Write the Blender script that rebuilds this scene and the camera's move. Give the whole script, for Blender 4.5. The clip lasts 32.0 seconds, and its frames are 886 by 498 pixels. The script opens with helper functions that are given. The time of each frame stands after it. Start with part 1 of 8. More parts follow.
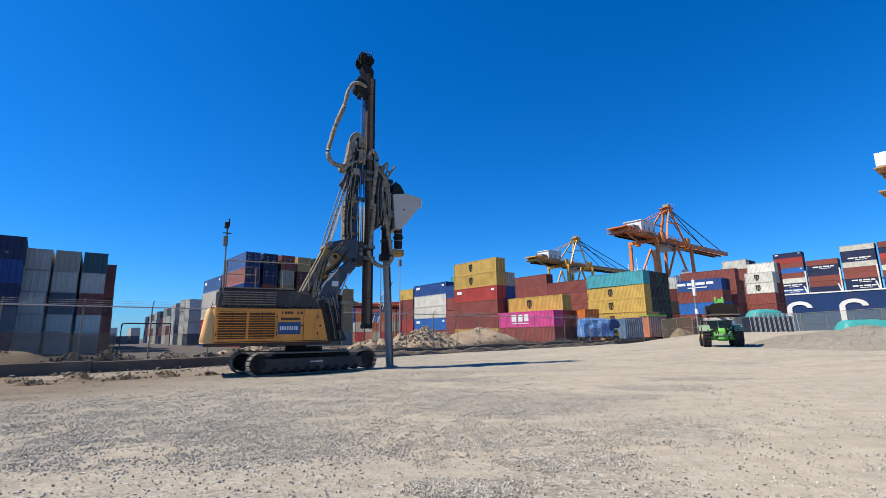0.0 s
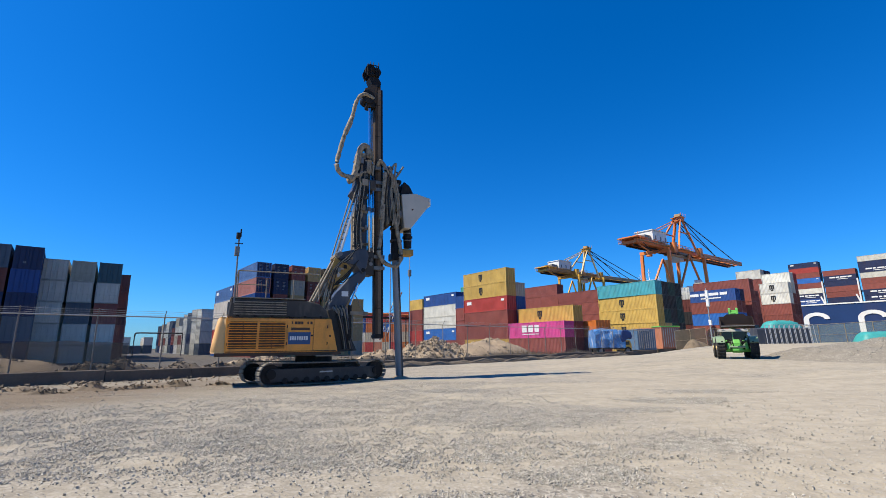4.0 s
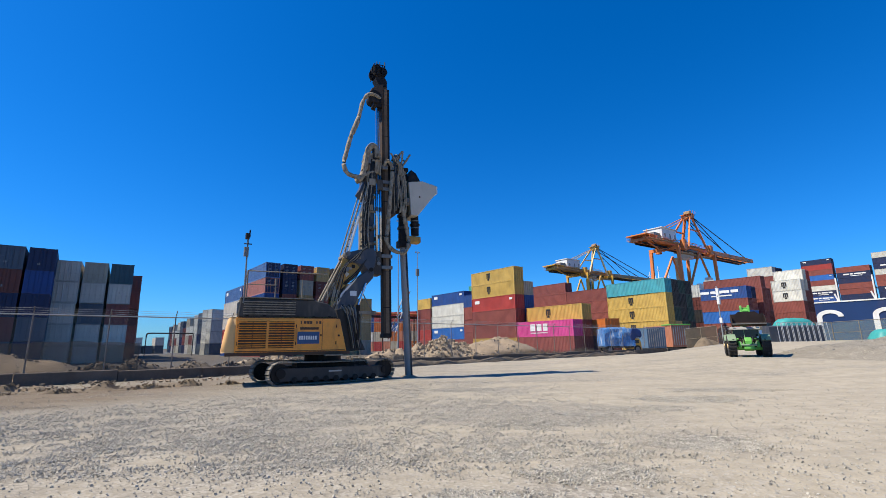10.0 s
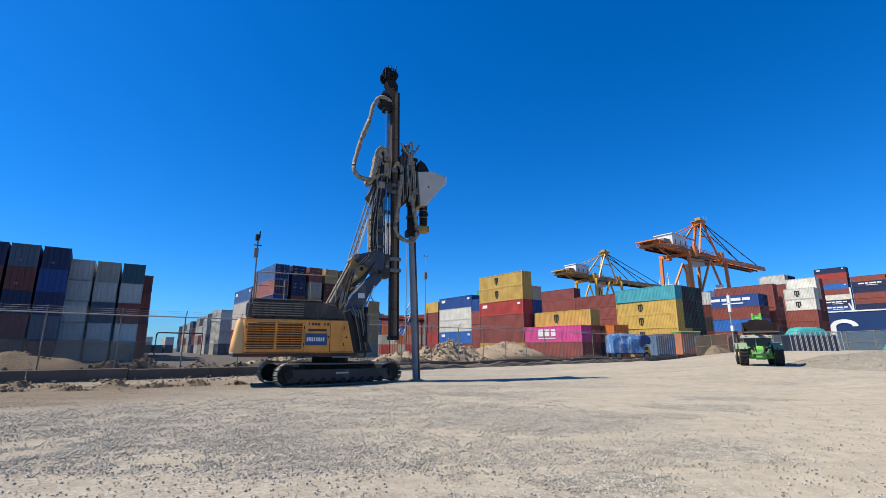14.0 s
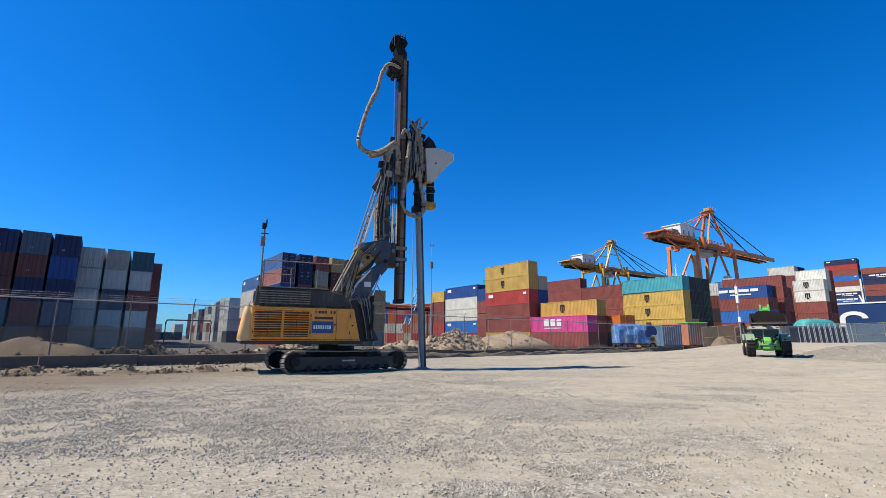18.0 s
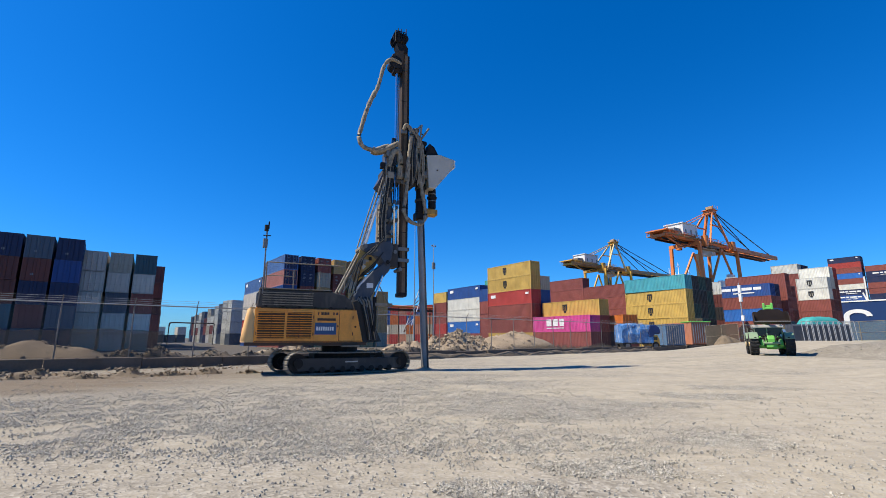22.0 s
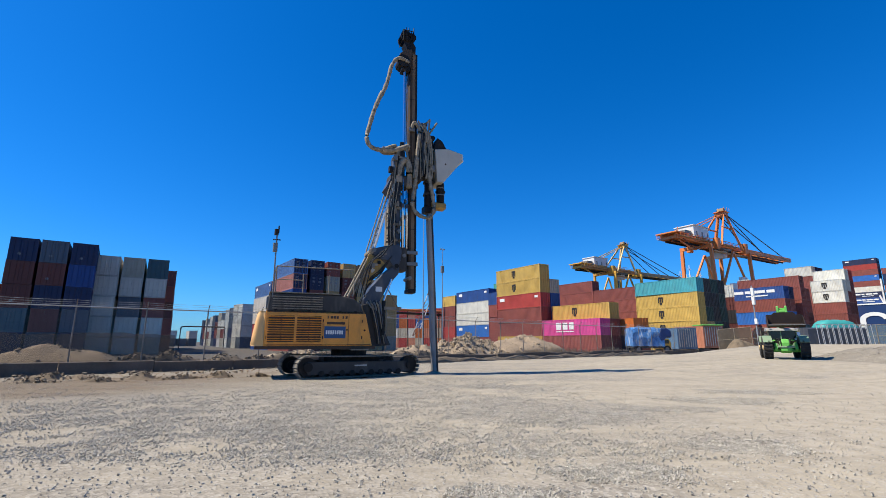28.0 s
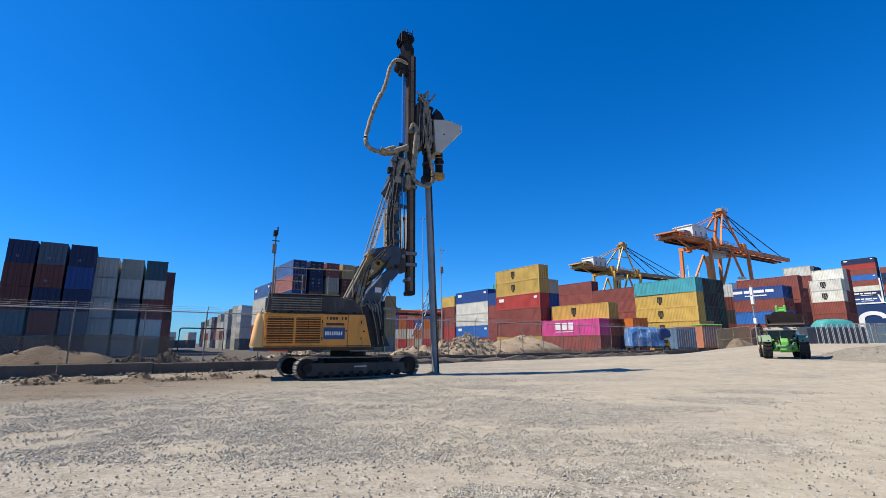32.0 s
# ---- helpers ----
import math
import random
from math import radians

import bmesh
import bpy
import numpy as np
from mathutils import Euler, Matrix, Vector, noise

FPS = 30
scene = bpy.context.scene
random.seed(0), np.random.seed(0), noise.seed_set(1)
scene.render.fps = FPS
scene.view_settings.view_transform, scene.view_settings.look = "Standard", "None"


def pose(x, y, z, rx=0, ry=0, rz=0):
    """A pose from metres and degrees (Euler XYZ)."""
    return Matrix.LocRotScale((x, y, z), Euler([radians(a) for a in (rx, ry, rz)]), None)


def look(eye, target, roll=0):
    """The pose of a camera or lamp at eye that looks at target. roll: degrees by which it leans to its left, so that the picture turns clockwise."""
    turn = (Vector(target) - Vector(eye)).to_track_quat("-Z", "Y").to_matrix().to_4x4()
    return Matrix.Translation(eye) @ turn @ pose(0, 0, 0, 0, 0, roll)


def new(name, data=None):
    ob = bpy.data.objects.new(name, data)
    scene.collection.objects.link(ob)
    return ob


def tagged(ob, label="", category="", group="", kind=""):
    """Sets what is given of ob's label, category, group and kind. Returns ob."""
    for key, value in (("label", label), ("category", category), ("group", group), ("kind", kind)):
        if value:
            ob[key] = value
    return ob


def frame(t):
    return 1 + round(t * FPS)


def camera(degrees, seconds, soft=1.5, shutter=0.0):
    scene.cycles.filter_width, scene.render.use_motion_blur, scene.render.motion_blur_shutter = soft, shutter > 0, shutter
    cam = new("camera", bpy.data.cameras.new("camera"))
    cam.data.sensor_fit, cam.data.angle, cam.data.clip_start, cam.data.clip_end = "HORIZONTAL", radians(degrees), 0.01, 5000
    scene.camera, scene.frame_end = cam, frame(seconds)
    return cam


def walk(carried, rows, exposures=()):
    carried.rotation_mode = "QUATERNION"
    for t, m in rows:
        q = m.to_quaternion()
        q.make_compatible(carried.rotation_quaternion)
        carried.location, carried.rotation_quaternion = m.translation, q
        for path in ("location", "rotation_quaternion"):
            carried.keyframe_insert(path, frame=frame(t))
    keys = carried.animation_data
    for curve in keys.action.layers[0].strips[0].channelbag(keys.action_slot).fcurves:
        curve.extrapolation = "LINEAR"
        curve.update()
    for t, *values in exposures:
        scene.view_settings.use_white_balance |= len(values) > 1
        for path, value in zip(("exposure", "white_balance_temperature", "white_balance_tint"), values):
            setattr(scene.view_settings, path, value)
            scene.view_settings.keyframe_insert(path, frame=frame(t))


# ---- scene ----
cam = camera(88.66, 32.0, soft=0.7)
walk(cam, [
    (0, look((-0.013, -0.032, 1.637), (0.667, 9.773, 3.483), -0.890)),
    (0.5, look((-0.005, -0.032, 1.637), (0.626, 9.782, 3.451), -1.408)),
    (1, look((-0.006, -0.044, 1.638), (0.602, 9.768, 3.469), -1.324)),
    (1.5, look((-0.008, -0.062, 1.651), (0.585, 9.732, 3.578), -1.038)),
    (2, look((-0.014, -0.047, 1.648), (0.550, 9.736, 3.642), -0.762)),
    (2.5, look((-0.005, -0.037, 1.647), (0.529, 9.739, 3.682), -0.612)),
    (3, look((-0.010, -0.029, 1.644), (0.503, 9.743, 3.704), -0.545)),
    (3.5, look((-0.005, -0.031, 1.640), (0.486, 9.741, 3.707), -0.608)),
    (5.5, look((-0.008, -0.016, 1.634), (0.390, 9.760, 3.704), -0.872)),
    (6, look((-0.009, -0.022, 1.644), (0.366, 9.758, 3.694), -0.954)),
    (6.5, look((-0.003, -0.008, 1.642), (0.347, 9.787, 3.625), -1.212)),
    (7, look((-0.010, -0.016, 1.642), (0.329, 9.795, 3.547), -1.355)),
    (7.5, look((-0.004, -0.033, 1.644), (0.335, 9.784, 3.519), -1.386)),
    (8, look((-0.005, -0.038, 1.643), (0.340, 9.772, 3.554), -1.416)),
    (8.5, look((-0.006, -0.026, 1.646), (0.341, 9.772, 3.617), -1.454)),
    (9, look((-0.003, -0.025, 1.633), (0.334, 9.766, 3.638), -1.379)),
    (9.5, look((-0.006, -0.013, 1.632), (0.315, 9.775, 3.655), -1.260)),
    (10, look((-0.008, -0.019, 1.631), (0.291, 9.764, 3.684), -0.892)),
    (10.5, look((-0.007, -0.014, 1.625), (0.265, 9.764, 3.703), -0.499)),
    (11, look((-0.015, -0.021, 1.630), (0.237, 9.756, 3.717), -0.251)),
    (11.5, look((-0.013, -0.024, 1.630), (0.211, 9.749, 3.738), 0.074)),
    (12, look((-0.012, -0.017, 1.630), (0.185, 9.750, 3.766), 0.390)),
    (12.5, look((-0.013, -0.015, 1.629), (0.158, 9.750, 3.778), 0.479)),
    (13, look((-0.014, -0.015, 1.630), (0.159, 9.750, 3.776), 0.277)),
    (13.5, look((-0.009, -0.012, 1.625), (0.133, 9.755, 3.767), 0.110)),
    (14, look((-0.016, -0.007, 1.623), (0.101, 9.762, 3.757), 0.011)),
    (14.5, look((-0.018, 0.001, 1.615), (0.067, 9.779, 3.706), -0.256)),
    (16.5, look((-0.015, 0.001, 1.609), (-0.031, 9.800, 3.604), -0.117)),
    (17, look((-0.014, -0.004, 1.606), (-0.045, 9.798, 3.587), 0.143)),
    (17.5, look((-0.007, 0.015, 1.603), (-0.045, 9.824, 3.546), 0.285)),
    (18, look((-0.003, 0.013, 1.603), (-0.023, 9.829, 3.512), 0.436)),
    (18.5, look((0.001, 0.007, 1.605), (-0.011, 9.824, 3.508), 0.260)),
    (19, look((0.000, 0.000, 1.600), (0.000, 9.819, 3.493), 0.142)),
    (19.5, look((0.016, -0.004, 1.598), (0.016, 9.817, 3.481), -0.049)),
    (20, look((-0.001, -0.009, 1.590), (0.007, 9.809, 3.490), -0.270)),
    (20.5, look((-0.001, 0.004, 1.587), (-0.011, 9.822, 3.488), -0.210)),
    (21, look((-0.001, -0.002, 1.591), (-0.033, 9.814, 3.498), -0.064)),
    (21.5, look((-0.006, -0.006, 1.588), (-0.055, 9.810, 3.499), -0.072)),
    (22, look((-0.008, -0.006, 1.591), (-0.070, 9.806, 3.517), 0.038)),
    (22.5, look((-0.008, -0.010, 1.595), (-0.086, 9.797, 3.549), 0.372)),
    (23, look((-0.010, -0.002, 1.593), (-0.108, 9.802, 3.563), 0.351)),
    (23.5, look((-0.017, -0.010, 1.599), (-0.126, 9.785, 3.606), 0.568)),
    (24, look((-0.014, -0.016, 1.594), (-0.147, 9.770, 3.645), 0.909)),
    (24.5, look((-0.012, -0.007, 1.594), (-0.169, 9.776, 3.662), 0.925)),
    (25, look((-0.015, -0.008, 1.597), (-0.193, 9.770, 3.686), 0.950)),
    (25.5, look((-0.013, -0.004, 1.592), (-0.210, 9.772, 3.685), 0.805)),
    (27.5, look((-0.016, -0.001, 1.587), (-0.261, 9.791, 3.603), -0.082)),
    (28, look((-0.014, -0.003, 1.592), (-0.265, 9.792, 3.593), 0.019)),
    (28.5, look((-0.019, 0.011, 1.584), (-0.276, 9.806, 3.579), 0.124)),
    (29, look((-0.008, 0.010, 1.589), (-0.273, 9.811, 3.559), 0.021)),
    (29.5, look((-0.010, 0.011, 1.586), (-0.275, 9.813, 3.547), -0.083)),
    (30, look((-0.014, 0.004, 1.592), (-0.265, 9.807, 3.553), -0.214)),
    (30.5, look((-0.004, 0.006, 1.591), (-0.249, 9.810, 3.545), -0.351)),
    (31, look((-0.005, -0.001, 1.593), (-0.239, 9.803, 3.552), -0.462)),
    (31.5, look((-0.014, -0.004, 1.598), (-0.243, 9.792, 3.595), -0.286)),
    (32, look((-0.015, 0.009, 1.589), (-0.247, 9.801, 3.605), -0.190)),
])
# ---- light ----
SUN_FROM = Vector((-0.564, -0.105, 0.819)).normalized()
world = bpy.data.worlds.new("sky")
scene.world = world
world.use_nodes = True
wn, wl = world.node_tree.nodes, world.node_tree.links
sky = wn.new("ShaderNodeTexSky")
sky.sky_type, sky.sun_disc = "NISHITA", False
sky.sun_elevation, sky.sun_rotation = math.asin(SUN_FROM.z), math.atan2(SUN_FROM.x, SUN_FROM.y)
sky.altitude, sky.air_density, sky.dust_density, sky.ozone_density = 0, 1.0, 0.35, 4.5
deep = wn.new("ShaderNodeHueSaturation")
deep.inputs["Saturation"].default_value = 1.1
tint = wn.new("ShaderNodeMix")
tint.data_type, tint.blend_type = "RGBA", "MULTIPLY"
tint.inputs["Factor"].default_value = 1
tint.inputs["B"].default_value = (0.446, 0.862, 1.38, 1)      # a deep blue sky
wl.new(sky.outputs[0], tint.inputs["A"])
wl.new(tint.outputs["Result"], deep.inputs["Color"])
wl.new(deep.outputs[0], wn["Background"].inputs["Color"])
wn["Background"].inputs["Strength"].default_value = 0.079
sun = new("sun", bpy.data.lights.new("sun", "SUN"))
sun.data.energy, sun.data.angle, sun.data.color = 5.0, radians(0.53), (1.0, 0.91, 0.75)
sun.matrix_world = look((0, 0, 60), Vector((0, 0, 60)) - SUN_FROM)
scene.view_settings.exposure = 0.6


# ---- materials ----
def surf(name, col, rough=0.6, metal=0.0, var=0.15, scale=2.0, fine=30.0, bump=0.15, dirt=None, amount=0.3, spec=0.4, coat=0.0):
    """A worn surface: colour that varies at two scales, patches of dirt and a fine relief."""
    m = bpy.data.materials.new(name)
    m.use_nodes = True
    n, l = m.node_tree.nodes, m.node_tree.links
    bs = n["Principled BSDF"]
    tc = n.new("ShaderNodeTexCoord")
    big, small = n.new("ShaderNodeTexNoise"), n.new("ShaderNodeTexNoise")
    big.inputs["Scale"].default_value, small.inputs["Scale"].default_value = scale, fine
    big.inputs["Detail"].default_value, small.inputs["Detail"].default_value = 5, 4
    for t in (big, small):
        l.new(tc.outputs["Object"], t.inputs["Vector"])
    add = n.new("ShaderNodeMath")
    add.operation = "MULTIPLY_ADD"
    l.new(small.outputs["Fac"], add.inputs[0])
    add.inputs[1].default_value = 0.5
    l.new(big.outputs["Fac"], add.inputs[2])
    ramp = n.new("ShaderNodeMapRange")
    ramp.inputs["From Min"].default_value, ramp.inputs["From Max"].default_value = 0.45, 1.05
    ramp.inputs["To Min"].default_value, ramp.inputs["To Max"].default_value = 1 - var, 1 + var
    l.new(add.outputs[0], ramp.inputs["Value"])
    mul = n.new("ShaderNodeMix")
    mul.data_type, mul.blend_type = "RGBA", "MULTIPLY"
    mul.inputs["Factor"].default_value = 1
    if col == "object":
        info = n.new("ShaderNodeObjectInfo")
        l.new(info.outputs["Color"], mul.inputs["A"])
    else:
        mul.inputs["A"].default_value = (*col, 1)
    l.new(ramp.outputs[0], mul.inputs["B"])
    out = mul.outputs["Result"]
    if dirt:
        st = n.new("ShaderNodeTexNoise")
        mp = n.new("ShaderNodeMapping")
        mp.inputs["Scale"].default_value = (1.0, 1.0, 0.35)
        l.new(tc.outputs["Object"], mp.inputs["Vector"])
        l.new(mp.outputs[0], st.inputs["Vector"])
        st.inputs["Scale"].default_value, st.inputs["Detail"].default_value = scale * 1.7, 8
        cut = n.new("ShaderNodeMapRange")
        cut.inputs["From Min"].default_value, cut.inputs["From Max"].default_value = 0.52, 0.72
        cut.inputs["To Max"].default_value = amount
        l.new(st.outputs["Fac"], cut.inputs["Value"])
        mx = n.new("ShaderNodeMix")
        mx.data_type = "RGBA"
        l.new(cut.outputs[0], mx.inputs["Factor"])
        l.new(out, mx.inputs["A"])
        mx.inputs["B"].default_value = (*dirt, 1)
        out = mx.outputs["Result"]
    l.new(out, bs.inputs["Base Color"])
    rr = n.new("ShaderNodeMapRange")
    rr.inputs["To Min"].default_value, rr.inputs["To Max"].default_value = max(rough - 0.12, 0.05), min(rough + 0.12, 1)
    l.new(small.outputs["Fac"], rr.inputs["Value"])
    l.new(rr.outputs[0], bs.inputs["Roughness"])
    bs.inputs["Metallic"].default_value = metal
    bs.inputs["Specular IOR Level"].default_value = spec
    bs.inputs["Coat Weight"].default_value = coat
    if bump:
        bp = n.new("ShaderNodeBump")
        bp.inputs["Strength"].default_value, bp.inputs["Distance"].default_value = bump, 0.02
        l.new(small.outputs["Fac"], bp.inputs["Height"])
        l.new(bp.outputs[0], bs.inputs["Normal"])
    return m


def net(name, col, cover):
    """A see-through woven net: so much of it is thread, evenly."""
    m = surf(name, col, 0.9, 0, 0.25, 1.5, 25, 0)
    n, l = m.node_tree.nodes, m.node_tree.links
    tr, mx = n.new("ShaderNodeBsdfTransparent"), n.new("ShaderNodeMixShader")
    l.new(tr.outputs[0], mx.inputs[1])
    l.new(n["Principled BSDF"].outputs[0], mx.inputs[2])
    mx.inputs[0].default_value = cover
    l.new(mx.outputs[0], n["Material Output"].inputs["Surface"])
    return m


RUST, DUST = (0.106, 0.0462, 0.0231), (0.224, 0.191, 0.145)
M_YELLOW = surf("machine_yellow_paint", (0.74, 0.285, 0.036), 0.42, 0, 0.18, 1.2, 22, 0.05, (0.17, 0.085, 0.035), 0.6, coat=0.12)
# dusty paint, its colour made paler to carry the sun's glint
M_WEIGHT = surf("glint_paled_dusty_paint", (0.70, 0.40, 0.15), 0.5, 0, 0.14, 1.4, 20, 0.06, DUST, 0.6)
M_DARK = surf("dark_grey_paint", (0.052, 0.047, 0.043), 0.65, 0, 0.25, 1.5, 25, 0.05, DUST, 0.3, spec=0.22)
M_BLUEGREY = surf("blue_grey_steel_paint", (0.046, 0.054, 0.072), 0.5, 0.1, 0.18, 1.4, 25, 0.05, DUST, 0.35)
M_BLACK = surf("black_steel", (0.0144, 0.0126, 0.0117), 0.62, 0.0, 0.25, 3, 30, 0.1, (0.081, 0.0585, 0.0405), 0.35, spec=0.2)
M_RUBBER = surf("black_rubber", (0.0145, 0.0139, 0.0132), 0.85, 0, 0.25, 4, 30, 0.2, DUST, 0.45)
M_TYRE = surf("dusty_tyre_rubber", (0.0231, 0.0224, 0.0211), 0.9, 0, 0.3, 2, 25, 0.3, (0.172, 0.155, 0.132), 0.6)
M_TRACK = surf("dusty_track_steel", (0.20, 0.178, 0.145), 0.7, 0.2, 0.3, 4, 30, 0.2, DUST, 0.6)
M_LEADER = surf("greasy_brown_steel", (0.070, 0.050, 0.037), 0.7, 0.0, 0.35, 1.6, 16, 0.12, (0.128, 0.0808, 0.0467), 0.45, spec=0.12)
M_GREY = surf("worn_grey_steel", (0.178, 0.174, 0.166), 0.5, 0.3, 0.2, 2, 25, 0.08, (0.085, 0.0595, 0.0425), 0.35)
M_CHROME = surf("chrome_rod", (0.6, 0.62, 0.68), 0.18, 1.0, 0.08, 3, 40, 0)
M_HOSE = surf("dusty_hose_sleeve", (0.26, 0.215, 0.155), 0.85, 0, 0.55, 5, 22, 0.8, (0.0425, 0.034, 0.0255), 0.9)
M_CABLE = surf("black_hose", (0.0132, 0.0132, 0.0132), 0.6, 0, 0.2, 4, 30, 0.1)
M_HOPPER = surf("pale_cream_hopper_paint", (0.46, 0.42, 0.35), 0.5, 0, 0.08, 1.5, 18, 0.05, DUST, 0.3)
M_PILE = surf("grey_steel_tube", (0.25, 0.24, 0.232), 0.55, 0.15, 0.22, 1.2, 14, 0.06, RUST, 0.3)
M_RAIL = surf("dust_coated_rail", (0.198, 0.165, 0.119), 0.7, 0.1, 0.2, 3, 25, 0.05)
# rubbed brown steel; on the leader its lighter tone stands for a lit edge
M_LITWORN = surf("rubbed_and_lit_brown_steel", (0.17, 0.118, 0.078), 0.65, 0.0, 0.45, 0.9, 12, 0.1, (0.0255, 0.0213, 0.017), 0.7, spec=0.15)
M_MARKDULL = surf("dull_grey_brand_mark", (0.198, 0.205, 0.218), 0.6, 0, 0.2, 3, 20, 0)
M_GIRDER = surf("weathered_tan_girder_paint", (0.42, 0.265, 0.125), 0.55, 0, 0.25, 0.15, 2, 0.02, RUST, 0.6)
M_CREAM = surf("cream_crane_paint", (0.60, 0.45, 0.22), 0.5, 0, 0.15, 0.15, 2, 0.02, RUST, 0.4)
M_BLUE = surf("blue_sign_paint", (0.024, 0.068, 0.165), 0.4, 0, 0.06, 3, 20, 0)
M_WHITE = surf("white_paint", (0.663, 0.663, 0.646), 0.5, 0, 0.06, 2, 20, 0.03, DUST, 0.2)
M_BROWNBAR = surf("brown_lettering", (0.066, 0.0297, 0.0132), 0.5, 0, 0.05, 3, 20, 0)
M_CONT = surf("container_paint", "object", 0.55, 0, 0.16, 0.7, 9, 0.04, RUST, 0.16)
M_CONTDARK = surf("container_frame_paint", "object", 0.55, 0, 0.16, 1.5, 12, 0.04, RUST, 0.45)
M_LOGO = surf("black_brand_mark", (0.0198, 0.0185, 0.0165), 0.6, 0, 0.05, 2, 20, 0)
M_KERB = surf("weathered_concrete", (0.122, 0.096, 0.074), 0.9, 0, 0.35, 0.6, 9, 0.3, (0.0627, 0.0462, 0.033), 0.5)
M_POST = surf("rusty_fence_post", (0.20, 0.175, 0.15), 0.6, 0.3, 0.35, 2.5, 20, 0.1, RUST, 0.6)
M_GALV = surf("galvanised_steel", (0.383, 0.383, 0.374), 0.45, 0.5, 0.12, 3, 30, 0.03, RUST, 0.15)
# dark soil at the kerb foot; elsewhere its dark colour stands for shade
M_DARKSHADESOIL = surf("dark_and_shaded_soil", (0.145, 0.114, 0.08), 0.95, 0, 0.35, 1.2, 7, 0.6, (0.0462, 0.0383, 0.0297), 0.5)
M_CHURN = surf("churned_brown_soil", (0.158, 0.119, 0.0779), 0.95, 0, 0.35, 1.5, 8, 0.7, (0.066, 0.0495, 0.033), 0.7)
M_SOIL = surf("dry_soil", (0.30, 0.226, 0.148), 0.95, 0, 0.28, 0.8, 7, 0.6, (0.132, 0.106, 0.0759), 0.5)
M_RUBBLE = surf("broken_stone", (0.30, 0.232, 0.155), 0.95, 0, 0.35, 1.2, 9, 0.4, (0.132, 0.106, 0.0792), 0.5)
M_STRAW = surf("dry_grass", (0.33, 0.255, 0.15), 0.9, 0, 0.35, 1.0, 20, 0)
M_ORANGE = surf("orange_crane_paint", (0.62, 0.195, 0.052), 0.5, 0, 0.12, 0.15, 2, 0.02, RUST, 0.4)
M_CRANEY = surf("yellow_crane_paint", (0.62, 0.34, 0.055), 0.5, 0, 0.12, 0.15, 2, 0.02, RUST, 0.4)
M_CRANEW = surf("white_crane_paint", (0.637, 0.637, 0.62), 0.5, 0, 0.1, 0.15, 2, 0.02, RUST, 0.15)
M_ROPE = surf("dark_stay_rods", (0.033, 0.0264, 0.0297), 0.6, 0.2, 0.1, 1, 5, 0)
M_HULL = surf("blue_hull_paint", (0.00792, 0.0297, 0.106), 0.45, 0, 0.12, 0.08, 1.2, 0.02, RUST, 0.12)
M_DECK = surf("deck_steel", (0.198, 0.0858, 0.0594), 0.7, 0, 0.2, 0.1, 2, 0.02)
M_GREEN = surf("bright_green_machine_paint", (0.12, 0.40, 0.07), 0.5, 0, 0.14, 1.5, 20, 0.04, DUST, 0.3)
M_PALEGREEN = surf("dusty_green_paint", (0.19, 0.27, 0.165), 0.55, 0, 0.14, 1.5, 20, 0.04, DUST, 0.45)
# rusty steel, darkened in its base colour for the shadow inside the bucket
M_BUCKET = surf("rusty_shade_dark_bucket_steel", (0.0211, 0.0125, 0.00924), 0.6, 0.3, 0.3, 1.8, 16, 0.1, (0.0594, 0.033, 0.0198), 0.35)
M_TARP = surf("blue_tarpaulin", (0.0594, 0.178, 0.409), 0.4, 0, 0.5, 1.6, 7, 0.9, (0.436, 0.475, 0.515), 1.0)
M_BLUEFLAP = surf("dark_blue_tarpaulin", (0.0099, 0.0297, 0.119), 0.6, 0, 0.3, 1.4, 8, 0.4)
M_ROOF = surf("pale_grey_roof_paint", (0.297, 0.29, 0.271), 0.6, 0, 0.15, 2, 20, 0.05, DUST, 0.5)
M_TEAL = surf("teal_tarpaulin", (0.0396, 0.264, 0.251), 0.55, 0, 0.2, 1.0, 8, 0.4)
M_NET = net("brown_windbreak_net", (0.132, 0.0924, 0.0528), 0.58)
M_CLAMP = surf("worn_dull_yellow_paint", (0.357, 0.204, 0.0425), 0.55, 0, 0.25, 3, 20, 0.1, (0.085, 0.0595, 0.034), 0.6)
M_TANSTEEL = surf("dust_caked_steel", (0.255, 0.212, 0.157), 0.8, 0.1, 0.35, 2.5, 18, 0.25, (0.051, 0.0425, 0.0382), 0.6)
M_DARKNET = net("dark_shade_net", (0.066, 0.0548, 0.0416), 0.86)
M_CHAIN = net("chain_link_mesh", (0.277, 0.277, 0.264), 0.10)
M_GREENNET = net("pale_green_mesh", (0.28, 0.35, 0.27), 0.27)
M_GLASS = surf("dark_cab_glass", (0.0066, 0.00792, 0.00924), 0.08, 0, 0.05, 2, 10, 0, spec=0.6)
M_LAMP = surf("clear_lamp_lens", (0.675, 0.675, 0.648), 0.15, 0, 0.05, 2, 10, 0)


